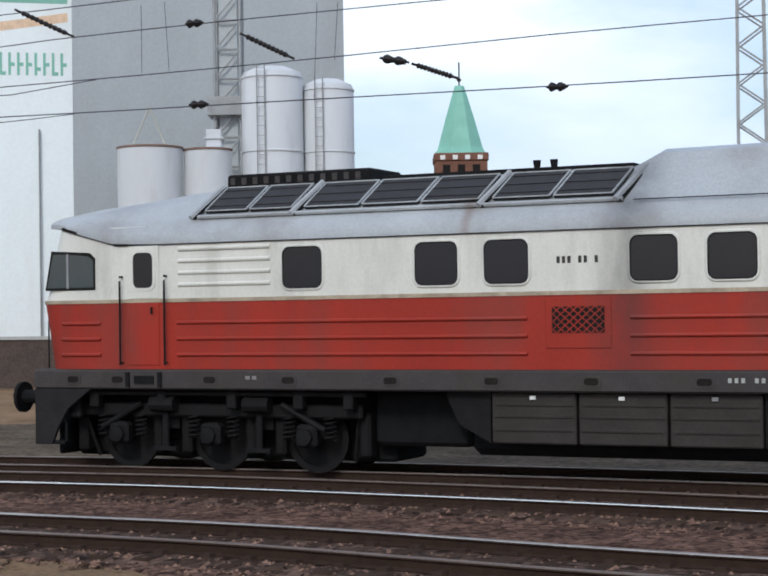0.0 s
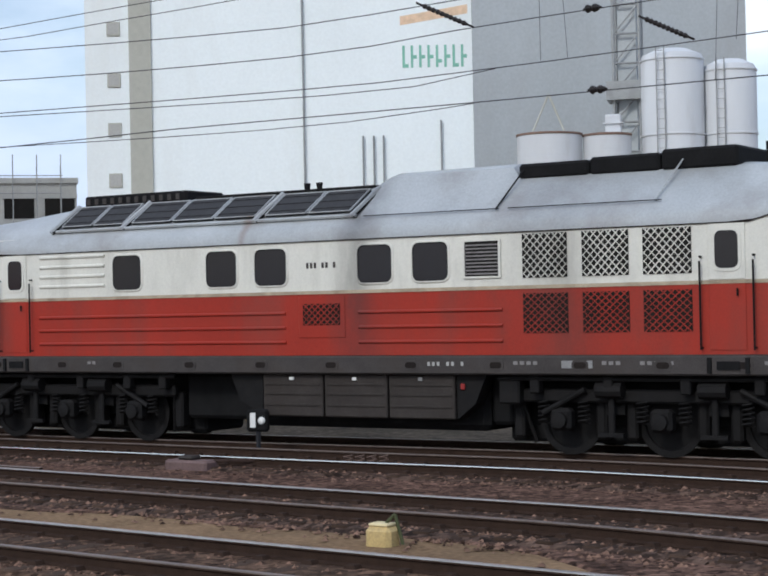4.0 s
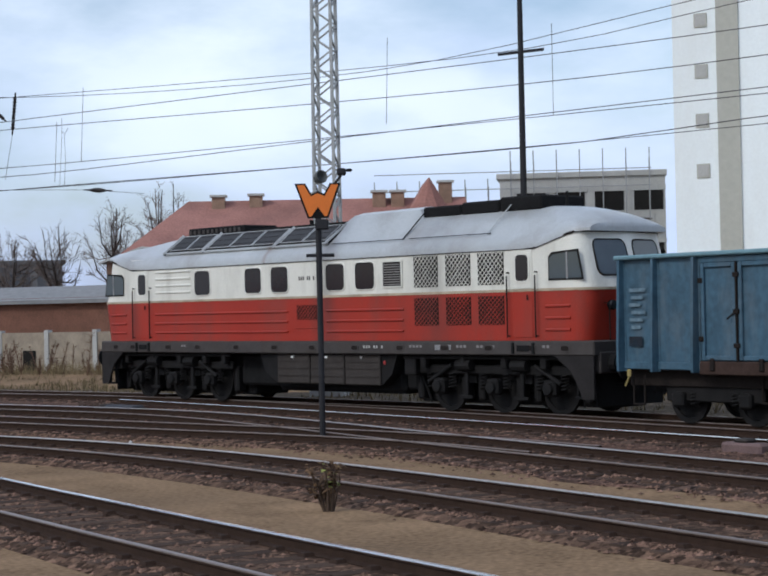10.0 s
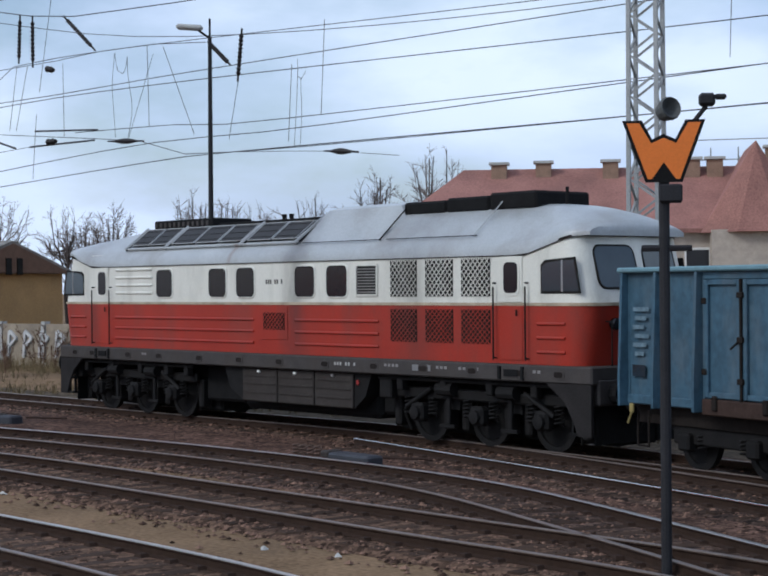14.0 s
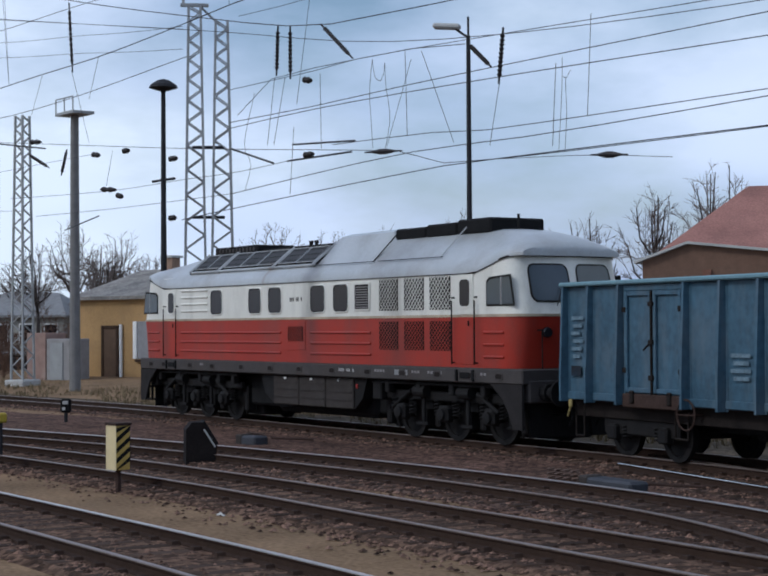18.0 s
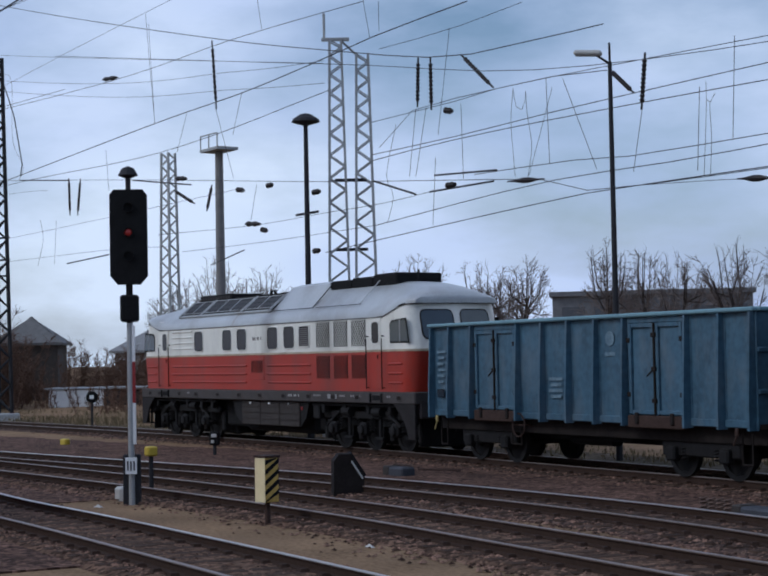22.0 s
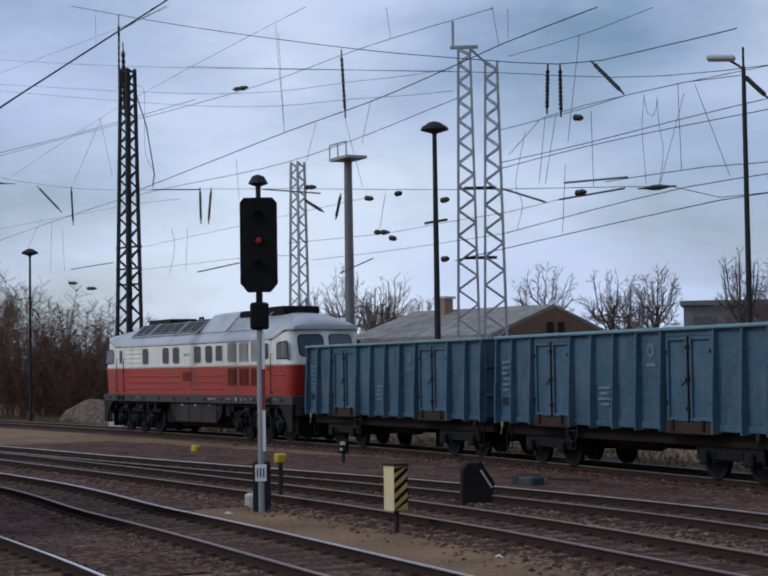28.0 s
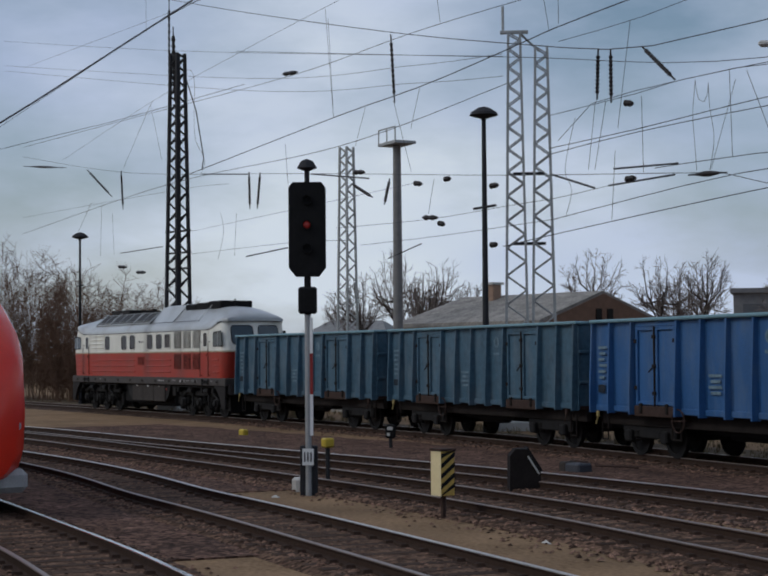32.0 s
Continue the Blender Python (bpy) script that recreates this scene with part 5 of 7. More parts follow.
def gable_house(name, label, a, b, depth, eave, ridge, wall_mat, roof_mat, hip_left=0.0, hip_right=0.0, chimneys=(), windows=0, over=0.35, gable_mat=None):
    """House on a plan line from a to b; the ridge runs along it."""
    th = thing(name, label, "building")
    m = on_wall(a, b)
    L = (Vector(b) - Vector(a)).length
    part("wall", Geo().box(0, L, -depth, 0, -0.35, eave).move(m), wall_mat, th, "rendered wall")
    h = depth / 2
    vs = [(-over, over, eave - 0.1), (L + over, over, eave - 0.1), (L + over, -depth - over, eave - 0.1), (-over, -depth - over, eave - 0.1), (hip_left - over, -h, ridge), (L - hip_right + over, -h, ridge)]
    lo = [(x, y, z - 0.18) for x, y, z in vs]
    fs = [(0, 1, 5, 4), (2, 3, 4, 5), (3, 0, 4), (1, 2, 5)]
    fs2 = [tuple(i + 6 for i in reversed(f)) for f in fs] + [(0, 1, 7, 6), (1, 2, 8, 7), (2, 3, 9, 8), (3, 0, 6, 9)]
    roof = part("roof", Geo().add(vs + lo, fs + fs2).move(m), roof_mat, th, "weathered pitched roof")
    if not hip_left:
        part("gable", Geo().add([(-over - 0.06, over - 0.1, eave - 0.25), (-over - 0.06, -depth - over + 0.1, eave - 0.25), (-over - 0.06, -h, ridge - 0.14), (0.1, over - 0.1, eave - 0.25), (0.1, -depth - over + 0.1, eave - 0.25), (0.1, -h, ridge - 0.14)], [(0, 1, 2), (3, 4, 5), (0, 1, 4, 3), (1, 2, 5, 4), (2, 0, 3, 5)]).move(m), wall_mat, th)
    if not hip_right:
        part("gable", Geo().add([(L + over + 0.06, over - 0.1, eave - 0.25), (L + over + 0.06, -depth - over + 0.1, eave - 0.25), (L + over + 0.06, -h, ridge - 0.14), (L - 0.1, over - 0.1, eave - 0.25), (L - 0.1, -depth - over + 0.1, eave - 0.25), (L - 0.1, -h, ridge - 0.14)], [(0, 1, 2), (3, 4, 5), (0, 1, 4, 3), (1, 2, 5, 4), (2, 0, 3, 5)]).move(m), gable_mat or wall_mat, th)
    for x, dy, top in chimneys:
        c = part("chimney", Geo().box(x - 0.35, x + 0.35, -h + dy - 0.3, -h + dy + 0.3, ridge - 1.0, ridge + top, 0.02).move(m), mat("buff_chimney_brick", (0.26, 0.17, 0.12), 0.9, vary=0.3), roof, "buff brick chimney")
        part("chimney_cap", Geo().box(x - 0.45, x + 0.45, -h + dy - 0.4, -h + dy + 0.4, ridge + top, ridge + top + 0.12).move(m), CONC, c)
    for k in range(windows):
        x = (k + 0.5) * L / windows
        for z in ([eave - 2.0] if eave < 4 else [eave - 2.2, eave - 4.8]):
            w = part("window", Geo().box(x - 0.55, x + 0.55, 0, 0.05, z - 0.1, z + 1.3, 0.01).move(m), WHITEP, th, "white framed window")
            part("pane", Geo().box(x - 0.47, x + 0.47, 0.05, 0.06, z, z + 1.2).move(m), GLASS, w)
    return th


def house_wing(a, b):
    """Cross wing of the apartment house with its own steep tiled roof."""
    th = thing("house_wing", "steep red tiled cross wing at the end of the apartment house", "building")
    m = on_wall(a, b)
    part("wall", Geo().box(13.6, 17.4, -5.0, 1.6, -0.35, 5.4).move(m), mat("pale_house_render", (0.42, 0.36, 0.30), 0.9), th, "rendered wall")
    part("roof", Geo().prism([(13.2, 5.3), (15.5, 9.15), (17.8, 5.3)], -5.0, 0.6).add(
        [(13.2, 0.6, 5.3), (15.5, 0.6, 9.15), (17.8, 0.6, 5.3), (14.6, 2.0, 5.3), (16.4, 2.0, 5.3), (15.5, 0.75, 8.9)],
        [(0, 3, 5, 1), (3, 4, 5), (4, 2, 1, 5), (0, 2, 4, 3)]).move(m), TILE, th, "steep half-hipped tiled roof")


def shed_front(a, b):
    """Door, shuttered windows and downpipe on the shed's long side."""
    m = on_wall(a, b)
    f = thing("shed_front", "brown door and shuttered windows of the ochre shed", "door")
    part("door", Geo().box(2.0, 3.0, 0, 0.06, -0.2, 2.5, 0.02).move(m), mat("brown_door_wood", (0.10, 0.06, 0.035), 0.8, vary=0.3), f)
    part("door_frame", Geo().box(1.85, 2.0, 0, 0.1, -0.2, 2.6).box(3.0, 3.15, 0, 0.1, -0.2, 2.6).box(1.85, 3.15, 0, 0.1, 2.5, 2.65).move(m), SLEEPER, f)
    part("white_pipe", Geo().tube((3.4, 0.1, -0.2), (3.4, 0.1, 2.7), 0.09).move(m), WHITEP, f)
    for k, x in enumerate((4.6, 5.9, 7.2, 8.5)):
        w = part("window", Geo().box(x, x + 0.95, 0, 0.05, 0.95, 2.85, 0.02).move(m), mat("grey_shutter_paint", (0.22, 0.22, 0.23), 0.7, vary=0.2), f, "grey boarded window")
        part("shutter", Geo().box(x - 0.32, x - 0.03, 0.0, 0.09, 0.95, 2.85, 0.02).move(m), WHITEP if k == 0 else GRILLE, w)
        part("sill", Geo().box(x - 0.1, x + 1.05, 0, 0.14, 0.80, 0.92).move(m), SLEEPER, w)
    for y in (-4.5, -3.7):
        part("gable_slit", Geo().box(10.78, 10.86, y - 0.2, y + 0.2, 3.9, 4.75).move(m), GRILLE, f, "narrow dark opening in the gable")


def brick_hall():
    th = thing("brick_hall", "brown brick hall with a low pitched gable behind the yard wall", "building")
    m = on_wall((-58.0, 62.6), (-47.5, 68.0))
    top = [(0, 5.15), (1.9, 5.75), (12.0, 4.6)]
    part("gable_wall", Geo().prism([(0, -0.3), (12.0, -0.3)] + list(reversed(top)), -10, 0).move(m), mat("brown_hall_brick", (0.135, 0.078, 0.052), 0.9), th, "brown brick gable wall")
    part("roof", Geo().prism([(-0.3, 5.1), (1.9, 5.85), (12.3, 4.68), (12.3, 4.58), (1.9, 5.75), (-0.3, 5.0)], -10.2, 0.25).move(m), CONC, th, "pale roof edge")
    for x in (2.5, 5.2, 8.0):
        part("pilaster", Geo().box(x, x + 0.35, 0, 0.12, -0.3, 4.7).move(m), BRICK, th)


def town():
    brick_hall()
    gable_house("apartment_house", "long apartment house with red tiled hipped roof and chimneys", (-57.7, 63.8), (-43.6, 74.1), 9.0, 5.6, 8.45, mat("pale_house_render", (0.42, 0.36, 0.30), 0.9), TILE, 3.2, 0,
                [(4.5, 0.5, 0.15), (6.5, 0.4, 0.2), (9.5, 0.6, 0.2), (13.1, 0.6, 0.25), (14.1, 0.6, 0.25), (16.7, 0.3, 0.75)], 6)
    house_wing((-57.7, 63.8), (-43.6, 74.1))
    gable_house("yard_shed", "long low ochre shed with shallow felt roof and boarded windows", (-90.0, 53.6), (-79.85, 55.86), 8.2, 4.25, 5.65, OCHRE, mat("weathered_felt_roof", (0.20, 0.185, 0.165), 0.85, vary=0.4, contrast=1.6, scale=1.5, fine=9), 0.6, 0, [(3.3, 0.6, 0.55)], 0, gable_mat=mat("brown_hall_brick", (0.135, 0.078, 0.052), 0.9))
    shed_front((-90.0, 53.6), (-79.85, 55.86))
    gable_house("signal_box", "small dark hipped-roof yard cabin", (-124.0, 52.8), (-121.9, 56.6), 5.0, 4.2, 6.0, mat("dark_brown_timber", (0.06, 0.05, 0.042), 0.9), mat("slate_roof", (0.12, 0.115, 0.11), 0.8), 2.6, 2.6, [], 0)
    gable_house("veranda_house", "small pale house with columns and grey roof", (-128.0, 63.5), (-122.0, 68.5), 6, 3.6, 5.2, mat("pale_plaster", (0.27, 0.26, 0.235), 0.9), mat("grey_roofing", (0.2, 0.2, 0.2), 0.8), 2, 2, [], 4)
    gable_house("brick_outbuilding", "low red-brown brick outbuilding behind the yard wall", (-63.0, 56.5), (-52.0, 59.0), 5.0, 3.3, 3.9, BRICK, mat("grey_roofing", (0.2, 0.2, 0.2), 0.8), 0, 0, [], 0)
    th = thing("flat_block", "long flat-roofed grey office block far behind the trees", "building")
    m = on_wall((-96.2, 80.3), (-83, 96))
    part("wall", Geo().box(0, 12.7, -10, 0, -0.3, 6.3).move(m), mat("grey_brown_facade", (0.15, 0.15, 0.155), 0.85), th)
    part("roof_edge", Geo().box(-0.2, 12.9, -10.2, 0.3, 6.3, 6.6).move(m), mat("dark_roof_edge", (0.13, 0.13, 0.135), 0.8), th)
    for k in range(6):
        for z in (1.2, 4.4):
            part("window", Geo().box(0.6 + k * 2.05, 2.1 + k * 2.05, 0, 0.04, z, z + 1.2).move(m), mat("dull_far_window", (0.075, 0.08, 0.09), 0.6), th)
    th = thing("graffiti_wall", "weathered concrete yard wall with pale graffiti", "wall")
    m = on_wall((-71, 50.7), (-36, 55.5))
    part("wall", Geo().box(0, 35.3, -0.2, 0, -0.3, 1.7).move(m), mat("buff_wall_render", (0.30, 0.25, 0.19), 0.9, vary=0.3, dirt=(0.12, 0.10, 0.085), dirt_amount=0.8, dirt_scale=0.5), th)
    for k in range(14):
        part("post", Geo().box(k * 2.6, k * 2.6 + 0.22, -0.25, 0.06, -0.3, 1.8).move(m), CONC, th)
    for k in range(7):
        part("wall_gap", Geo().box(1.4 + k * 5.2, 2.1 + k * 5.2, 0.0, 0.03, -0.2, 0.9).move(m), GRILLE, th, "dark recess in the wall")
    g = Geo()
    for k in range(5):
        x = 3.2 + k * 0.95
        g.tube((x, 0.03, 0.3), (x + 0.1, 0.03, 1.4), 0.09, 4).tube((x + 0.1, 0.03, 1.4), (x + 0.5, 0.03, 1.1), 0.09, 4).tube((x + 0.5, 0.03, 1.1), (x + 0.15, 0.03, 0.8), 0.09, 4)
    part("graffiti", g.move(m), mat("pale_graffiti", (0.5, 0.5, 0.5), 0.8), th, "pale spray-painted strokes")
    yw = thing("yard_wall", "dark brown brick yard wall below the silo", "wall")
    m = on_wall((-36, 55.5), (-8, 58.5))
    part("wall", Geo().prism([(0, -0.3), (28.2, -0.3), (28.2, 1.35), (25.0, 1.75), (0, 1.9)], -0.25, 0).move(m), mat("dark_wall_brick", (0.075, 0.055, 0.045), 0.9, vary=0.4, scale=2, fine=14), yw, "weathered brick face")
    part("coping", Geo().prism([(25.0, 1.75), (28.3, 1.33), (28.3, 1.43), (25.0, 1.86), (0, 2.0), (0, 1.9)], -0.32, 0.06).move(m), CONC, yw, "grey coping stones")
    rp = thing("loading_ramp", "low brick and whitewashed loading ramp with rail edge", "ramp", pose(-107.0, 54.2, 0, 0, 0, 62))
    part("white_end", Geo().box(-3.5, -0.2, -2, 2, -0.3, 1.0, 0.03), WHITEP, rp)
    part("brick_part", Geo().box(-0.2, 7.0, -2, 2, -0.3, 0.85, 0.03), DUSTYBOX, rp)
    part("edge_rail", Geo().box(-3.8, 7.3, -2.1, 2.1, 1.0, 1.12, 0.03), GALV, rp)
    hut = thing("utility_cabinet", "small grey and pink concrete relay huts by the shed", "hut", pose(-87.6, 50.9, 0, 0, 0, 25))
    part("body", Geo().box(-1.0, 0.2, -0.8, 0.8, -0.3, 2.3, 0.03), mat("pinkish_hut_render", (0.30, 0.20, 0.165), 0.9, dirt=(0.36, 0.31, 0.27), dirt_amount=0.6, dirt_scale=0.9), hut)
    part("annex", Geo().box(0.25, 1.7, -0.8, 0.8, -0.3, 2.0, 0.03), mat("light_grey_sheet", (0.27, 0.26, 0.255), 0.7), hut)
    part("door", Geo().box(0.5, 1.3, -0.85, -0.8, -0.2, 1.8), GALV, hut)


# ---- masts, lamps and wires ----
def lattice_mast(name, label, x, y, h, w0=0.75, w1=0.32, material_=None, turn=20, group="overhead line masts", leg=0.062, brace=0.033):
    th = thing(name, label, "mast", pose(x, y, 0, 0, 0, turn), group)
    mt = material_ or GALV
    c = lambda z: w0 + (w1 - w0) * (z + 0.3) / (h + 0.3)
    for sx in (-0.5, 0.5):
        for sy in (-0.5, 0.5):
            part("leg", Geo().tube((sx * c(-0.3), sy * c(-0.3), -0.3), (sx * c(h), sy * c(h), h), leg, 4), mt, th)
    z, k = 0.2, 0
    while z < h - 0.2:
        g = Geo()
        z2 = min(z + c(z) * 0.72, h)
        s = 1 if k % 2 else -1
        for f in (-0.5, 0.5):
            g.tube((-0.5 * s * c(z), f * c(z), z), (0.5 * s * c(z2), f * c(z2), z2), brace, 4)
            g.tube((f * c(z), -0.5 * s * c(z), z), (f * c(z2), 0.5 * s * c(z2), z2), brace, 4)
        part("brace", g, mt, th)
        z, k = z2, k + 1
    part("foot", Geo().box(-w0 * 0.8, w0 * 0.8, -w0 * 0.8, w0 * 0.8, -0.35, 0.15, 0.05), CONC, th)
    return th


def insulator(p, q, n=7, r=0.07):
    """String of ceramic discs between two points."""
    p, q = Vector(p), Vector(q)
    d = q - p
    g = Geo().tube(p, q, 0.03, 6)
    rot = d.to_track_quat("Z", "Y").to_matrix().to_4x4()
    a, b = p + d * 0.12, p + d * 0.88
    g.tube(a, b, r * 0.62, 8)
    for k in range(n):
        c = a.lerp(b, (k + 0.5) / n)
        L = (b - a).length / n
        g.lathe([(r * 0.6, -L * 0.5), (r, -L * 0.25), (r * 0.9, L * 0.05), (r * 0.6, L * 0.35)], 8, Matrix.Translation(c) @ rot)
    return g


def spindle(p, q, r):
    """Slim dark rod swelling towards its middle."""
    p, q = Vector(p), Vector(q)
    at = [(0.0, 0.02), (0.18, 0.03), (0.3, r * 0.7), (0.42, r), (0.58, r), (0.7, r * 0.7), (0.82, 0.03), (1.0, 0.02)]
    g = Geo()
    for (a, ra), (b, rb) in zip(at, at[1:]):
        g.tube(p.lerp(q, a), p.lerp(q, b), ra, 8, rb)
    return g


def lamp_post(x, y, h, label, arm=None, mushroom=False, r=0.09):
    th = thing("yard_lamp", label, "lamp post", pose(x, y, 0), "yard lamps")
    part("pole", Geo().tube((0, 0, -0.3), (0, 0, h), r, 10, r * 0.6), DARKPOLE, th)
    if arm:
        dx, dy = arm
        part("arm", Geo().tube((0, 0, h - 0.05), (dx * 0.5, dy * 0.5, h + 0.22), 0.035).tube((0, 0, h - 0.05), (0, 0, h + 0.5), 0.03), DARKPOLE, th)
        a = math.degrees(math.atan2(dy, dx))
        head = Geo().box(0.05, 0.78, -0.13, 0.13, -0.06, 0.09, 0.05).move(pose(dx * 0.2, dy * 0.2, h + 0.22, 0, -4, a))
        part("lamp_head", head, CONC, th, "pale grey lamp housing")
    if mushroom:
        part("lamp_head", Geo().lathe([(0.06, h), (0.10, h + 0.1), (0.5, h + 0.22), (0.45, h + 0.32), (0.2, h + 0.48), (0.05, h + 0.52)], 14), DARKPOLE, th, "mushroom shaped lamp hood")
        part("cross_arm", Geo().tube((-0.75, 0, h * 0.72), (0.75, 0, h * 0.72), 0.045), DARKPOLE, th)
    return th


def masts():
    lattice_mast("lattice_mast", "tall slim galvanised lattice mast behind the train", -28.9, 41.25, 16.0, 0.68, 0.55)
    lattice_mast("lattice_mast", "tall galvanised lattice mast beside the silo works", 9.66, 43.95, 15.5, 0.8, 0.62, turn=-12)
    t = lattice_mast("lattice_mast", "tall paired galvanised lattice mast with insulator bracket", -61.8, 43.9, 14.0, 0.88, 0.42, turn=59)
    part("bracket", Geo().box(-0.5, 0.5, -0.1, 0.1, 14.0, 14.1).tube((-0.4, 0, 14.1), (-0.4, 0, 15.0), 0.05).tube((0.1, 0, 14.1), (0.9, 0.3, 13.4), 0.04), GALV, t)
    lattice_mast("lattice_mast", "tall paired galvanised lattice mast", -61.35, 44.75, 13.5, 0.92, 0.42, turn=59)
    for z in (2.6, 6.4, 8.9):
        part("tie_plate", Geo().box(-0.1, 1.05, -0.1, 0.1, z, z + 0.1), DARKPOLE, t)
    lattice_mast("lattice_mast", "slim lattice mast carrying overhead line brackets", -82.3, 46.8, 12.4, 0.75, 0.45)
    a = lattice_mast("lattice_mast", "dark lattice mast with overhead line insulators", -91.5, 41.6, 18.0, 0.98, 0.5, material_=DARKPOLE, leg=0.10, brace=0.045)
    for z in (7.8, 8.9, 7.0):
        part("cross_arm", Geo().tube((-1.0, 0, z), (1.0, 0, z), 0.05), DARKPOLE, a)
    part("top_insulator", insulator((-0.5, 0.2, 15.6), (-0.6, 0.2, 19.5), 9, 0.11), CERAMIC, a)
    th = thing("concrete_mast", "slim concrete mast with a railed cap platform", "mast", pose(-75, 45.8, 0))
    part("pole", Geo().lathe([(0.24, -0.3), (0.17, 11.6)], 12), mat("dark_concrete_mast", (0.17, 0.165, 0.16), 0.85), th)
    cap = Geo().box(-0.85, 0.85, -0.5, 0.5, 11.6, 11.72)
    for x in (-0.8, 0, 0.8):
        cap.tube((x, -0.48, 11.7), (x, -0.48, 12.3), 0.03)
    cap.tube((-0.8, -0.48, 12.3), (0.8, -0.48, 12.3), 0.03)
    part("cap_platform", cap, GALV, th)
    lamp_post(-43.25, 41.1, 10.05, "dark yard lamp post with pale street light head", (-0.55, -0.5))
    lamp_post(-60.2, 41.7, 10.5, "dark yard lamp post with mushroom hood and cross arm", mushroom=True, r=0.13)
    lamp_post(-22.7, 42.4, 13.6, "tall dark yard lamp pole behind the train", mushroom=True, r=0.12)
    lamp_post(-107.2, 41.0, 9.4, "far dark lamp post beside bare bushes", mushroom=True, r=0.1)


# ---- signals and small trackside things ----
def waiting_sign():
    th = thing("shunting_board", "orange and black W-shaped waiting board on a dark post", "railway sign", pose(-18.2, 26.0, 0, 0, 0, 34))
    part("post", Geo().tube((0, 0, -0.3), (0, 0, 4.35), 0.06, 10), DARKPOLE, th)
    z0, z1, w = 4.17, 4.85, 0.45
    black = [(-w, z1), (-0.20, z0), (0.20, z0), (w, z1), (0.235, z1), (0.125, 4.64), (0, 4.70), (-0.125, 4.64), (-0.235, z1)]
    part("board", Geo().prism(black, -0.10, -0.085), BLACK, th, "black edged W plate")
    orange = [(-w + 0.05, z1 - 0.03), (-0.175, z0 + 0.035), (-0.13, z0 + 0.035), (0, z0 + 0.22), (0.13, z0 + 0.035), (0.175, z0 + 0.035), (w - 0.05, z1 - 0.03), (0.265, z1 - 0.03), (0.135, 4.595), (0, 4.655), (-0.135, 4.595), (-0.265, z1 - 0.03)]
    part("face", Geo().prism(orange, -0.108, -0.10), ORANGE, th, "orange W face")
    sp = Geo().lathe([(0.03, -0.12), (0.10, -0.09), (0.135, 0.06), (0.12, 0.1), (0.03, 0.0)], 14, pose(0.04, 0.12, 4.98, 78, 0, 30))
    part("loudspeaker", sp, mat("grey_loudspeaker", (0.07, 0.075, 0.075), 0.7, vary=0.2), th, "grey loudspeaker on the post")
    part("loudspeaker_bracket", Geo().tube((0.1, 0.0, 4.55), (0.46, 0, 5.0), 0.028).box(0.38, 0.56, -0.09, 0.09, 5.0, 5.14, 0.03).box(0.55, 0.68, -0.05, 0.05, 5.07, 5.13, 0.02), DARKPOLE, th)
    part("cross_arm", Geo().tube((-0.25, 0, 3.45), (0.3, 0, 3.45), 0.035), DARKPOLE, th)
    part("junction", Geo().box(-0.06, 0.2, -0.12, 0.1, 3.95, 4.15, 0.02), DARKPOLE, th)


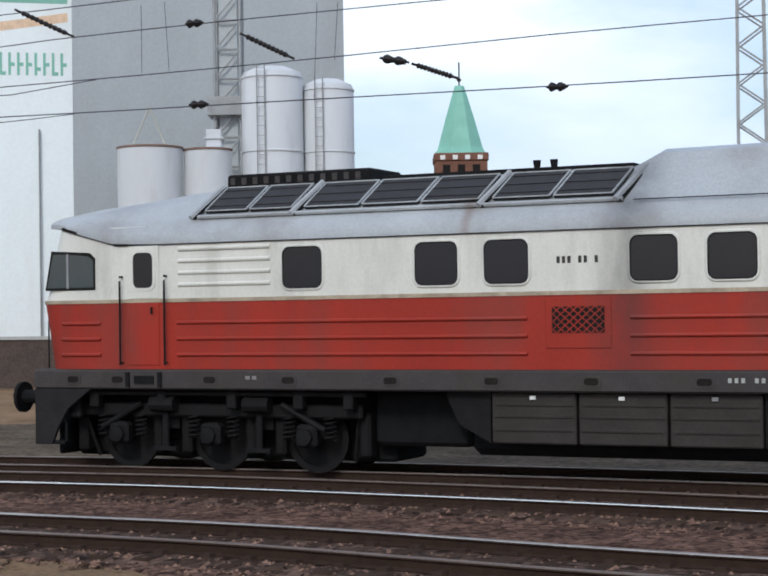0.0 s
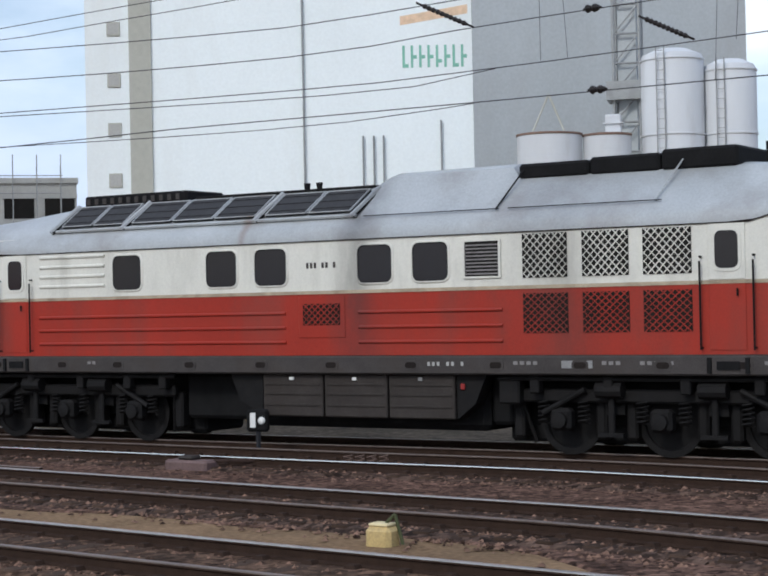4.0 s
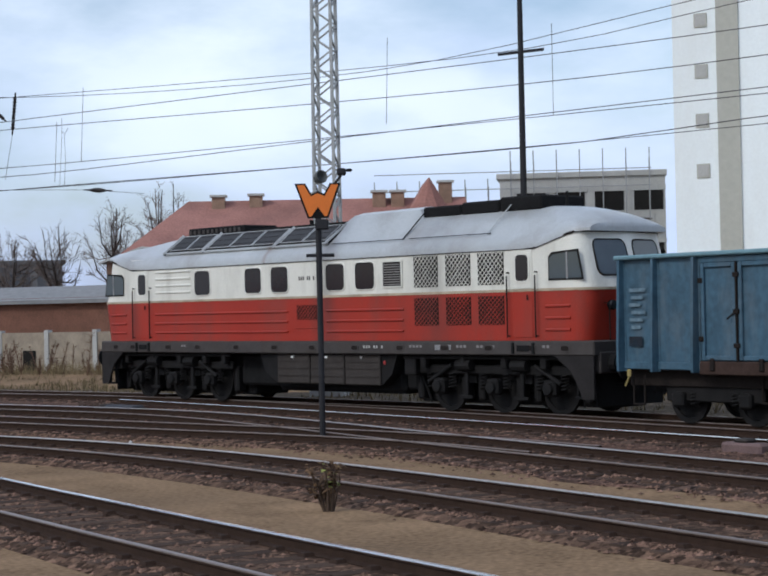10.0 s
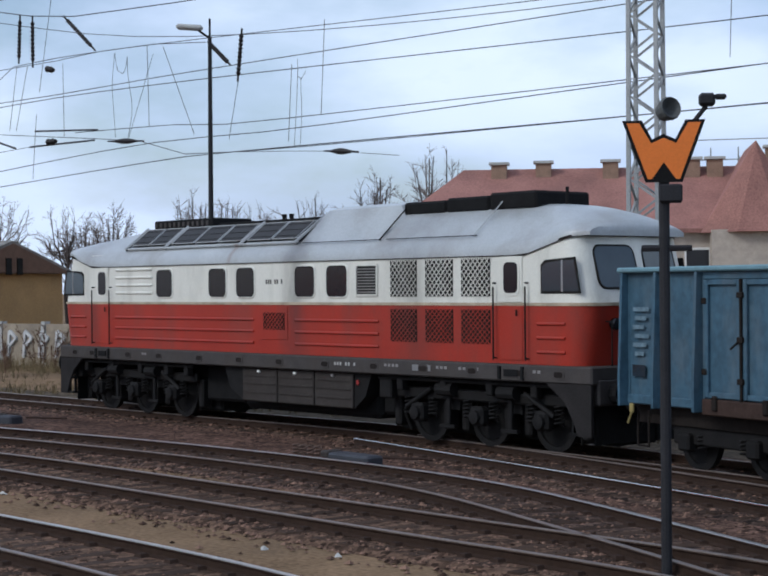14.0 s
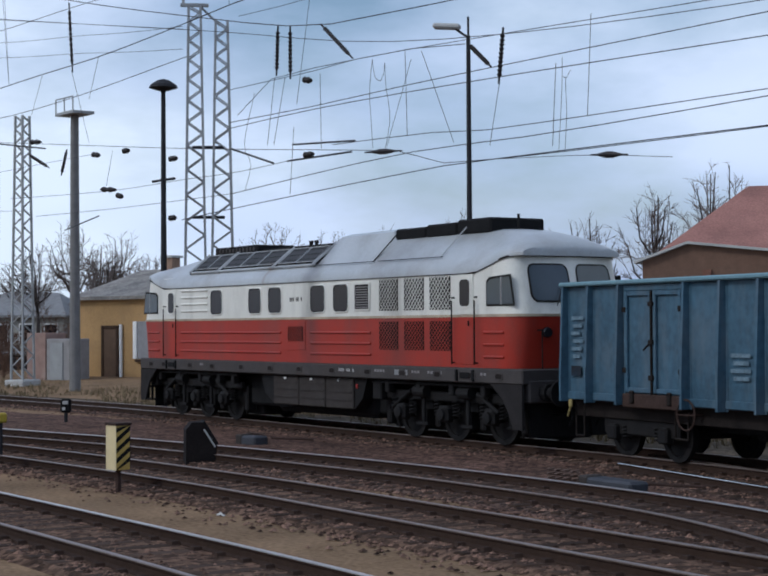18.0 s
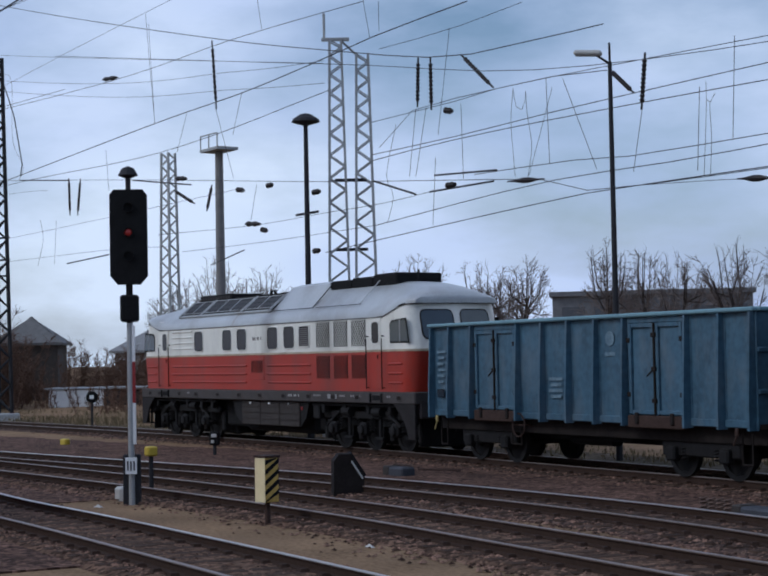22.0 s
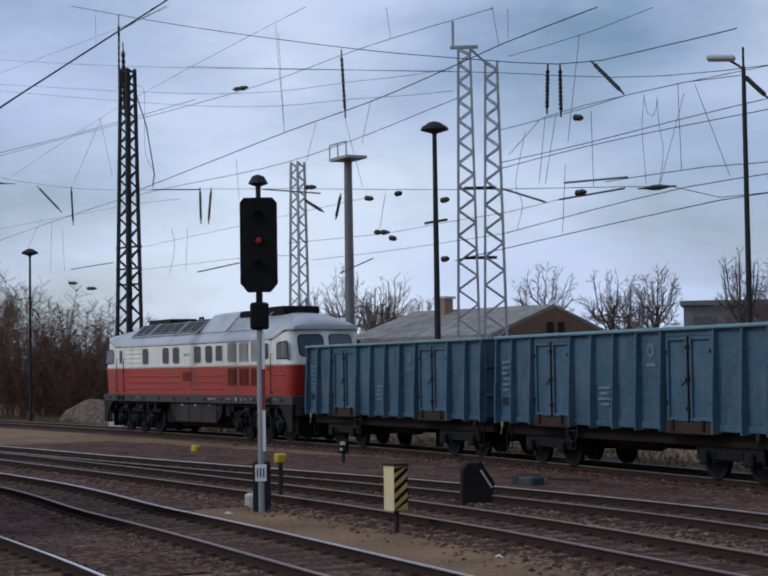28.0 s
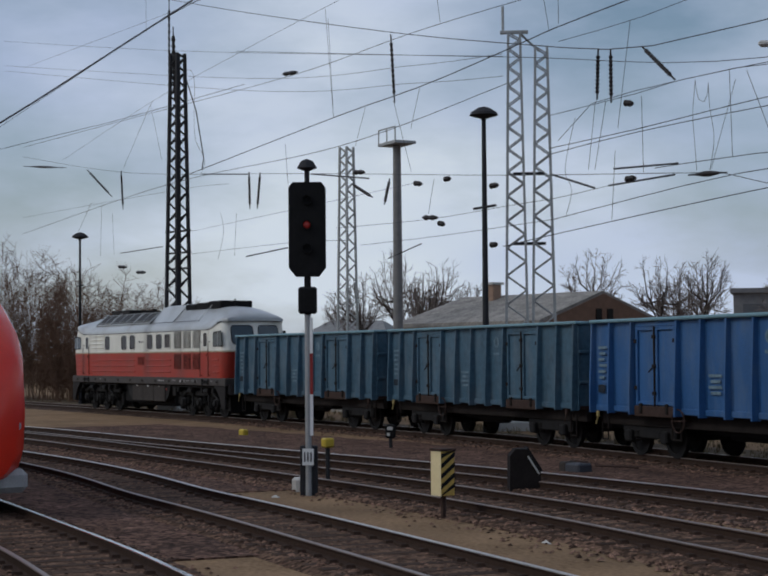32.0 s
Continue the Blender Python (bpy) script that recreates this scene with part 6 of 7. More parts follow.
def main_signal():
    th = thing("main_signal", "tall light signal with black head, red light and banded mast", "railway signal", pose(-40.2, 26.3, 0, 0, 0, 0))
    turn = pose(0, 0, 0, 0, 0, 62)
    part("mast", Geo().tube((0, 0, -0.3), (0, 0, 3.5), 0.062, 10), GALV, th)
    for z0, z1, m in ((2.55, 3.25, WHITEP), (1.75, 2.55, SIGRED), (0.95, 1.75, WHITEP)):
        part("mast_band", Geo().box(0.04, 0.095, -0.06, 0.06, z0, z1).move(turn @ pose(0, 0, 0)), m, th, "painted mast band")
    head = [(-0.36, 4.22), (-0.22, 4.05), (0.22, 4.05), (0.36, 4.22), (0.36, 5.80), (0.28, 5.90), (-0.28, 5.90), (-0.36, 5.80)]
    hd = part("signal_head", Geo().prism(head, -0.08, 0.10).move(turn), BLACK, th, "black signal head plate")
    for z in (5.55, 5.06, 4.6):
        hood = Geo().lathe([(0.10, -0.02), (0.10, 0.07), (0.085, 0.07), (0.085, -0.02)], 14, turn @ pose(0, -0.08, z, 90, 0, 0))
        part("lamp_hood", hood, BLACK, hd)
    part("red_lens", Geo().lathe([(0.075, 0.0), (0.06, 0.03), (0.01, 0.04)], 12, turn @ pose(0, -0.09, 5.06, 90, 0, 0)), mat("glowing_red_lens", (0.28, 0.015, 0.012), 0.3, emit=(1.0, 0.06, 0.03), emit_strength=0.02), hd, "lit red lens")
    part("lower_box", Geo().box(-0.18, 0.18, -0.1, 0.12, 3.32, 3.85, 0.04).move(turn), BLACK, th, "small black route indicator")
    part("neck", Geo().tube((0, 0, 3.3), (0, 0, 4.2), 0.07), BLACK, th)
    part("top_lamp", Geo().lathe([(0.05, 5.9), (0.05, 6.12), (0.2, 6.18), (0.12, 6.32), (0.02, 6.36)], 12), DARKPOLE, th)
    part("number_plate", Geo().box(-0.11, 0.11, -0.13, -0.11, 0.38, 0.70).move(turn), WHITEP, th, "white plate with dark bars")
    for k in range(3):
        part("plate_bar", Geo().box(-0.075 + k * 0.06, -0.05 + k * 0.06, -0.136, -0.13, 0.45, 0.63).move(turn), DARKPOLE, th)
    part("base_case", Geo().box(-0.17, 0.17, 0.02, 0.2, -0.3, 0.75, 0.02).move(turn), DARKPOLE, th, "dark cable case at the foot")
    bx = thing("point_lock_box", "small yellow signal telephone box on a stub post", "box", pose(-41.95, 27.5, 0))
    part("case", Geo().box(-0.11, 0.11, -0.11, 0.11, 0.60, 0.80, 0.03), YELLOW, bx)
    part("stub", Geo().tube((0, 0, -0.3), (0, 0, 0.6), 0.05), DARKPOLE, bx)


def striped_marker():
    th = thing("clearance_marker", "pale box post with diagonal black and yellow hazard stripes", "marker", pose(-34.85, 26.4, 0, 0, 0, 98))
    z0, z1, w, d = 0.16, 0.90, 0.14, 0.14
    part("body", Geo().box(-w, w, -d, d, z0, z1, 0.01), mat("faded_hazard_yellow", (0.46, 0.31, 0.075), 0.75, vary=0.3, scale=6), th, "faded yellow box body")
    part("end_plate", Geo().box(-w - 0.008, -w, -d, d, z0, z1), PALEYEL, th, "pale worn side")
    for k in range(5):
        zb = z0 + k * 0.17 - 0.06
        q = [(-w, max(zb, z0)), (w, min(zb + 0.20, z1)), (w, min(zb + 0.28, z1)), (-w, max(min(zb + 0.08, z1), z0))]
        part("stripe", Geo().prism(q, -d - 0.006, -d - 0.001), BLACK, th)
    part("foot", Geo().tube((0, 0, -0.3), (0, 0, z0), 0.05), RUST, th)
    part("cap", Geo().box(-w - 0.02, w + 0.02, -d - 0.02, d + 0.02, z1, z1 + 0.04), RUST, th)


def buffer_stop():
    th = thing("point_lantern_case", "dark rusty sloping steel case with a pale bar beside the track", "track equipment", pose(-38.8, 30.3, 0, 0, 0, 66))
    dark = mat("dark_rusty_case", (0.016, 0.013, 0.012), 0.85, vary=0.4, spec=0.1)
    part("case", Geo().prism([(-0.28, -0.28), (0.32, -0.28), (0.34, 0.20), (0.06, 0.64), (-0.16, 0.64), (-0.27, 0.50)], -0.24, 0.24), dark, th)
    part("lid", Geo().prism([(0.34, 0.20), (0.06, 0.64), (0.09, 0.67), (0.37, 0.22)], -0.26, 0.26), BLACK, th)
    part("bar", Geo().tube((0.08, -0.26, 0.50), (0.30, -0.26, 0.15), 0.018), CONC, th)


def trackside():
    bx = thing("yellow_case", "pale yellow cable box with a dark lid beside the rails", "box", pose(-4.5, 18.4, 0, 0, 0, -20))
    part("case", Geo().box(-0.17, 0.17, -0.13, 0.13, -0.28, 0.0, 0.05), mat("dull_yellow_case_paint", (0.50, 0.37, 0.16), 0.65, vary=0.25, dirt=(0.2, 0.15, 0.09), dirt_amount=0.6, dirt_scale=4), bx)
    part("lid", Geo().box(-0.13, 0.13, -0.10, 0.10, 0.0, 0.04, 0.015), PALEYEL, bx)
    part("cable", Geo().tube((0.05, 0, 0.03), (0.16, 0.02, 0.14), 0.02).tube((0.16, 0.02, 0.14), (0.24, 0.05, -0.2), 0.02), mat("dull_green_cable", (0.06, 0.07, 0.03), 0.8), bx, "dull green cable")
    dw = thing("dwarf_signal", "small black dwarf signal with a white lens pattern", "railway signal", pose(-9.27, 28.74, 0.0))
    part("post", Geo().tube((0, 0, -0.3), (0, 0, 0.3), 0.05), DARKPOLE, dw)
    part("head", Geo().box(-0.2, 0.2, -0.08, 0.08, 0.28, 0.68, 0.04), BLACK, dw)
    part("lens", Geo().lathe([(0.07, 0), (0.05, 0.03), (0.01, 0.04)], 10, pose(0.09, -0.08, 0.48, 90, 0, 0)), WHITEP, dw)
    part("lens", Geo().box(-0.12, -0.02, -0.095, -0.08, 0.36, 0.62), WHITEP, dw)
    for x, y, a in ((-9.8, 26.72, -20),):
        pm = thing("point_motor", "low grey and rusty point motor with rods on the sleepers", "point motor", pose(x, y, -0.05, 0, 0, a))
        part("case", Geo().box(-0.45, 0.45, -0.18, 0.18, -0.2, 0.02, 0.04), mat("rusty_pink_case", (0.13, 0.085, 0.08), 0.85, vary=0.4), pm)
        part("cover", Geo().box(-0.2, 0.12, -0.14, 0.14, 0.02, 0.09, 0.03), DUSTYBOX, pm)
        part("rod", Geo().tube((0.4, 0.1, 0), (1.1, 0.5, 0), 0.03), RUST, pm)
    yb = thing("yellow_marker", "small bright yellow brake shoe lying in the gravel", "track tool", pose(-19.0, 25.7, -0.22, 0, 0, 30))
    part("body", Geo().prism([(-0.13, 0), (0.15, 0), (0.07, 0.05), (-0.06, 0.08)], -0.05, 0.05), YELLOW, yb)
    for x, y, a, ln in ((-29.3, 32.6, -8, 0.75), (-42.75, 34.2, 3, 0.35)):
        pm = thing("point_motor", "flat grey point machine case between the rails", "point motor", pose(x, y, 0, 0, 0, a), "point machines")
        part("case", Geo().box(-ln, ln * 0.6, -0.2, 0.2, -0.26, 0.0, 0.04), mat("blue_grey_case_paint", (0.05, 0.053, 0.062), 0.75, vary=0.3, spec=0.15), pm)
        part("lid", Geo().box(-ln - 0.25, -ln, -0.18, 0.18, -0.26, 0.02, 0.03), DUSTYBOX, pm, "rusty end cover")
        part("rod", Geo().tube((0.3, 0.2, -0.05), (1.0, 0.9, -0.08), 0.025), RUST, pm)
    for x, y in ((-31.0, 32.9), (-43.0, 34.35), (-6.75, 26.55)):
        co = thing("cable_coil", "small rusty coil springs of a point rod", "track equipment", pose(x, y, 0), "point rods")
        for k in range(4):
            part("coil", coil(-0.3 + k * 0.2, 0, -0.22, 0.06, 0.07, 4, 0.016), mat("pale_rust", (0.10, 0.065, 0.05), 0.85), co)
    for x, y in ((-54.3, 35.1),):
        dw = thing("dwarf_signal", "small black and white dwarf signal beside the points", "railway signal", pose(x, y, 0, 0, 0, 50))
        part("post", Geo().tube((0, 0, -0.3), (0, 0, 0.15), 0.06), DARKPOLE, dw)
        part("head", Geo().box(-0.15, 0.15, -0.08, 0.08, 0.08, 0.48, 0.04), BLACK, dw)
        part("lens", Geo().box(-0.08, 0.08, -0.10, -0.08, 0.32, 0.42, 0.02), CONC, dw)
        part("lower_lens", Geo().box(-0.09, 0.0, -0.10, -0.08, 0.15, 0.24, 0.02), CONC, dw)
    tg = thing("points_indicator", "small dark round points indicator on a post", "railway signal", pose(-78.6, 41.3, 0, 0, 0, 60))
    part("post", Geo().tube((0, 0, -0.3), (0, 0, 0.9), 0.05), DARKPOLE, tg)
    part("disc", Geo().lathe([(0.26, -0.05), (0.26, 0.05), (0.2, 0.08)], 14, pose(0, 0, 1.1, 90, 0, 0)), BLACK, tg)
    part("white_face", Geo().box(-0.09, 0.09, -0.11, -0.07, 1.02, 1.18), WHITEP, tg)
    for x, y in ((-64.5, 34.5),):
        yb2 = thing("yellow_lock_case", "small yellow point lock case on the ballast", "box", pose(x, y, 0, 0, 0, 20), "yellow cases")
        part("case", Geo().box(-0.16, 0.16, -0.12, 0.12, -0.25, 0.0, 0.05), YELLOW, yb2)
        part("foot", Geo().box(-0.3, 0.3, -0.2, 0.2, -0.28, -0.22), RUST, yb2)
    hp = thing("earth_heap", "long low heap of brown earth and stones beside the track", "earth heap", pose(-103.6, 43.6, -0.2, 0, 0, -4))
    rings = []
    for r, z in ((1.0, -0.34), (0.86, 0.1), (0.66, 0.72), (0.45, 1.2), (0.24, 1.48), (0.04, 1.58)):
        ring = []
        for k in range(28):
            a = 6.283 * k / 28
            e = r * (1 + 0.22 * noise.noise((math.cos(a) * 1.7, math.sin(a) * 1.7, z)))
            ring.append(Vector((e * math.cos(a) * 5.4, e * math.sin(a) * 1.7, z * 0.8 + 0.12 * noise.noise((a * 2.0, r * 5.0, 1.0)))))
        rings.append(ring)
    part("mound", Geo().rings(rings), mat("brown_earth", (0.105, 0.072, 0.053), 0.95, vary=0.5, scale=2.5, fine=16, bump=1.0, stones=0.5, stone_scale=5), hp)
    for x, y, w, d, a in ((-34.0, 23.75, 0.10, 0.07, 20), (-31.7, 22.2, 0.14, 0.10, 50), (-30.1, 21.9, 0.08, 0.06, 0), (-40.2, 25.6, 0.22, 0.08, 10), (-30.8, 25.9, 0.22, 0.06, -5), (-22.2, 24.9, 0.08, 0.07, 40), (-23.3, 24.7, 0.08, 0.06, 70), (-33.2, 24.6, 0.06, 0.05, 10), (-12.5, 24.6, 0.06, 0.05, 0), (-8.0, 21.5, 0.06, 0.05, 30)):
        w, d = w * 0.6, d * 0.6
        lt = thing("litter", "scrap of crumpled pale paper lying in the gravel", "litter", pose(x, y, -0.21, 0, 0, a), "scraps of litter")
        part("scrap", Geo().add([(-w, -d, -0.02), (w, -d * 0.6, 0.0), (w * 0.8, d, -0.01), (-w * 0.7, d * 1.1, 0.02), (0, 0, 0.04), (-w, -d, -0.06), (w, -d * 0.6, -0.06), (w * 0.8, d, -0.06), (-w * 0.7, d * 1.1, -0.06)], [(0, 1, 4), (1, 2, 4), (2, 3, 4), (3, 0, 4), (0, 1, 6, 5), (1, 2, 7, 6), (2, 3, 8, 7), (3, 0, 5, 8)]), CONC, lt)
    cs = thing("concrete_stub", "low grey concrete cable stub beside the signal", "marker", pose(-41.3, 26.6, 0))
    part("block", Geo().box(-0.16, 0.16, -0.14, 0.14, -0.3, 0.06, 0.05), CONC, cs)
    rng = random.Random(7)
    for x, y, h in ((-11.6, 17.0, 0.62),):
        w = thing("dry_weed", "dry brown weed clump with a few yellow-green leaves", "plant", pose(x, y, -0.27))
        g, lf, dead = Geo(), Geo(), Geo()

        def leaf(geo, p, size, aim):
            t = aim.normalized()
            u = t.cross(Vector((0.2, 0.1, 1))).normalized() * size * 0.3
            dn = Vector((0, 0, -0.25 * size))
            geo.add([p, p + t * size * 0.45 + u, p + t * size + dn, p + t * size * 0.45 - u, p + t * size * 0.5 + Vector((0, 0, 0.06 * size))], [(0, 1, 4), (1, 2, 4), (2, 3, 4), (3, 0, 4)])

        for k in range(34):
            a, t = rng.uniform(0, 6.28), rng.uniform(0.05, 0.5)
            top = Vector((math.cos(a) * t * 0.55, math.sin(a) * t * 0.55, h * rng.uniform(0.5, 1.1)))
            mid = top * 0.55 + Vector((rng.gauss(0, 0.03), rng.gauss(0, 0.03), 0.03))
            g.tube((math.cos(a) * 0.05, math.sin(a) * 0.05, 0), mid, 0.013, 4, 0.009)
            g.tube(mid, top, 0.009, 4, 0.004)
            for j in range(4):
                q = mid.lerp(top, rng.uniform(0.1, 1.0)) if j else top
                leaf(lf if k % 9 == 0 else dead, q, rng.uniform(0.07, 0.15), Vector((rng.gauss(0, 1), rng.gauss(0, 1), rng.uniform(-0.5, 0.5))))
        tagged(part("stalk_clump", g, mat("brown_stalk", (0.07, 0.045, 0.03), 0.9), w), kind="stuff")
        tagged(part("dead_leaves", dead, mat("withered_leaf", (0.10, 0.055, 0.025), 0.9, random_tint=0.4, island=True), w, "withered brown leaves"), kind="stuff")
        part("foliage", lf, mat("dry_leaf", (0.22, 0.24, 0.06), 0.9), w)


# ---- trees ----
def bare_tree(x, y, h, seed, label="bare deciduous tree with fine leafless branches"):
    """Trunk, ascending limbs and a rounded crown of fine twigs."""
    rng = random.Random(seed)
    th = thing("bare_tree", label, "tree", pose(x, y, -0.3), "bare trees behind the yard")
    trunk, crown = Geo(), Geo()
    wide, fork = h * rng.uniform(0.15, 0.22), h * rng.uniform(0.38, 0.46)
    mid = Vector((rng.gauss(0, 0.02) * h, rng.gauss(0, 0.02) * h, h * 0.72))
    lean = Vector((rng.gauss(0, 0.02) * h, rng.gauss(0, 0.02) * h, fork))
    trunk.tube((0, 0, 0), lean, h * 0.018, 7, h * 0.013)
    trunk.tube(lean, mid, h * 0.013, 6, h * 0.006)
    for k in range(32):
        a, e = rng.uniform(0, 6.283), rng.uniform(-0.55, 1.0)
        ro = math.sqrt(max(1 - e * e, 0.05)) * rng.uniform(0.75, 1.08)
        tip = mid + Vector((math.cos(a) * ro * wide, math.sin(a) * ro * wide, e * h * 0.27 * rng.uniform(0.8, 1.0)))
        base = lean.lerp(mid, rng.uniform(0.0, 0.9))
        bend = base.lerp(tip, 0.5) + Vector((math.cos(a) * 0.03 * h, math.sin(a) * 0.03 * h, -0.02 * h))
        big = k < 9
        g = trunk if big else crown
        r = h * (0.0065 if big else 0.0036)
        g.tube(base, bend, r, 5 if big else 3, r * 0.7)
        g.tube(bend, tip, r * 0.7, 5 if big else 3, r * 0.3)
        for q in range(9):
            f = rng.uniform(0.25, 1.0)
            b = base.lerp(bend, f * 2) if f < 0.5 else bend.lerp(tip, f * 2 - 1)
            d = ((tip - base).normalized() + Vector((rng.gauss(0, 0.6), rng.gauss(0, 0.6), rng.gauss(0.15, 0.5)))).normalized()
            L = h * rng.uniform(0.04, 0.085)
            c = b + d * L
            crown.tube(b, c, 0.016, 3, 0.009)
            for _ in range(3):
                d2 = (d + Vector((rng.gauss(0, 0.55), rng.gauss(0, 0.55), rng.gauss(0, 0.5)))).normalized()
                b2 = b.lerp(c, rng.uniform(0.3, 1.0))
                crown.tube(b2, b2 + d2 * L * rng.uniform(0.35, 0.7), 0.010, 3, 0.005)
    part("trunk", trunk, BARK, th)
    part("crown", crown, GREYTWIG, th, "fine bare twigs")
    return th


WIRES_A = [
    ("contact_wire", 0.014, [(-61.2, 43, 6.3), (-57.7, 43, 6.5), (-48.9, 42.8, 6.9), (-44.7, 42.7, 7), (-23.4, 43.4, 7.1), (-16.7, 43.4, 7.4), (-7.7, 42.2, 7.6), (-1.8, 40.2, 7.6), (6.1, 37.6, 7.6), (18.1, 33.7, 7.7)]),
    ("cross_wire", 0.011, [(-88.3, 43.5, 11.6), (-75.4, 43.3, 10.3), (-61.1, 43, 8.8), (-49.4, 42.8, 7.7), (-47, 42.8, 7.4), (-44.5, 42.7, 7), (-26.2, 43.4, 7.1), (-13.2, 43.4, 7.3), (-7.7, 42.2, 7.58)]),
    ("contact_wire", 0.013, [(-57.8, 43, 7), (-48.4, 42.8, 7.5), (-41.5, 42.7, 7.5), (-29.9, 43.4, 7.9), (-13.1, 43.4, 8.3), (-7.8, 42.2, 8.4), (-0.4, 39.7, 8.6), (4.7, 38.1, 8.8), (17.8, 33.8, 9.1)]),
]
WIRES_B = [
    ("messenger_wire", 0.02, [(-44.7, 28.5, 12.3), (-45.7, 26.0, 10.6), (-46.3, 23.9, 9.1), (-46.9, 21.9, 7.7), (-47.2, 20.4, 6.7)]),
    ("feeder_wire", 0.011, [(-68.5, 26.0, 9.5), (-68.3, 27.0, 9.8), (-67.2, 31.0, 10.9), (-65.7, 35.1, 12.2)]),
    ("feeder_wire", 0.03, [(-91.8, 42.0, 17.3), (-91.8, 42.2, 17.1), (-91.6, 42.5, 16.9), (-91.6, 42.6, 15.8), (-91.6, 42.7, 13.6), (-91.6, 42.8, 13.2), (-91.5, 43.0, 12.7), (-91.5, 43.0, 12.3), (-91.5, 42.9, 12.1)]),
    ("messenger_wire", 0.012, [(-51.9, 42.9, 8.1), (-47.2, 42.8, 8), (-41.5, 42.7, 7.8), (-13.1, 43.4, 8.1), (-7.1, 42, 8.4)]),
    ("feeder_wire", 0.011, [(-88.1, 43.5, 17.7), (-60.6, 43, 12.9), (-46.7, 42.8, 10.6), (-29.8, 43.4, 9.9), (-18.2, 43.4, 10.8), (-6, 42.0, 11.9)]),
    ("messenger_wire", 0.013, [(-58, 43, 9.2), (-52.7, 42.9, 9.3), (-44.4, 42.7, 9.2), (-24.5, 43.4, 9), (-13.1, 43.4, 9.2), (-7.6, 42.1, 9.5), (-4.5, 41.1, 9.6), (-1, 40, 9.7), (12, 35.7, 10.0)]),
    ("messenger_wire", 0.013, [(-58, 43, 9.4), (-52.4, 42.9, 9.4), (-45.6, 42.8, 9.5), (-22.8, 43.4, 9.8), (-13.1, 43.4, 10), (-9.6, 42.8, 10.2), (6, 37.7, 10.8)]),
    ("feeder_wire", 0.011, [(-58, 43, 10.5), (-51.6, 42.9, 10.5), (-48.3, 42.8, 10.5), (-26.1, 43.4, 10), (-16.7, 43.4, 10.6), (-5, 41.4, 11.5)]),
]
WIRES_C = [
    ("cross_wire", 0.008, [(-44.1, 42.7, 7), (-40.5, 42.7, 6.8), (-37.5, 42.6, 6.5)]),
    ("feeder_wire", 0.016, [(-107.9, 43.8, 24.7), (-88.4, 43.5, 19.8), (-70.3, 43.2, 15.5), (-60.7, 43, 13.4), (-53.6, 42.9, 12), (-49, 42.8, 11.7), (-45.5, 42.8, 11.6)]),
    ("feeder_wire", 0.02, [(-95.3, 43.6, 12.3), (-76.3, 43.3, 12.8), (-67.3, 43.1, 12.9), (-60.7, 43, 13.2), (-57.4, 43, 13.4), (-52.1, 42.9, 13.5)]),
]
WIRES_D = [
    ("feeder_wire", 0.014, [(-133.3, 44.2, 11.7), (-99.6, 43.7, 12.1), (-75.8, 43.3, 11.5), (-60.8, 43, 12)]),
    ("feeder_wire", 0.013, [(-133.2, 44.2, 18.1), (-108.1, 43.8, 16.8), (-81.3, 43.4, 15.4), (-68.1, 43.1, 15.1), (-58.3, 43, 14.7)]),
    ("feeder_wire", 0.02, [(-143.1, 44.4, 20.6), (-103, 43.7, 21.4), (-90.9, 43.5, 21.3)]),
    ("feeder_wire", 0.01, [(-133.2, 44.2, 24), (-99.4, 43.7, 21.7), (-90.5, 43.5, 21.2)]),
    ("cross_wire", 0.01, [(-122, 44, 15.9), (-102.2, 43.7, 17.1), (-87, 43.5, 17.6), (-73.6, 43.2, 17.8)]),
    ("cross_wire", 0.009, [(-139.6, 44.3, 27.1), (-98.6, 43.7, 19.5), (-61.1, 43, 13)]),
    ("cross_wire", 0.009, [(-139.7, 44.3, 25.2), (-87.1, 43.5, 16.2), (-68.1, 43.1, 13.8), (-61.1, 43, 13.1)]),
]
WIRES_E = [
    ("cross_wire", 0.009, [(-139.7, 44.3, 24.8), (-87.1, 43.5, 15.6), (-68.1, 43.1, 13.1), (-61.1, 43, 12.3)]),
    ("cross_wire", 0.01, [(-133.3, 44.2, 17.4), (-108.1, 43.8, 13.7), (-86.5, 43.5, 11.4)]),
    ("cross_wire", 0.008, [(-133.3, 44.2, 12.9), (-98.7, 43.7, 11.7), (-89.3, 43.5, 11.2)]),
    ("feeder_wire", 0.01, [(-57.4, 43, 12.9), (-53, 42.9, 12.8), (-49.2, 42.8, 12.9)]),
    ("messenger_wire", 0.012, [(-57.5, 43, 9.6), (-55.7, 42.9, 10.5), (-48.1, 42.8, 10.5), (-45.4, 42.8, 10.3)]),
    ("arm", 0.035, [(-57.9, 43, 8.5), (-55.2, 42.9, 7.8)]),
    ("arm", 0.03, [(-54.1, 42.9, 8.3), (-50.6, 42.8, 8.1)]),
    ("arm", 0.03, [(-54.4, 42.9, 7.8), (-50.9, 42.9, 7.8)]),
    ("arm", 0.03, [(-78.5, 43.3, 10.6), (-72.4, 43.2, 9.8)]),
    ("arm", 0.03, [(-93.4, 43.6, 12.1), (-86.5, 43.5, 11.4)]),
]
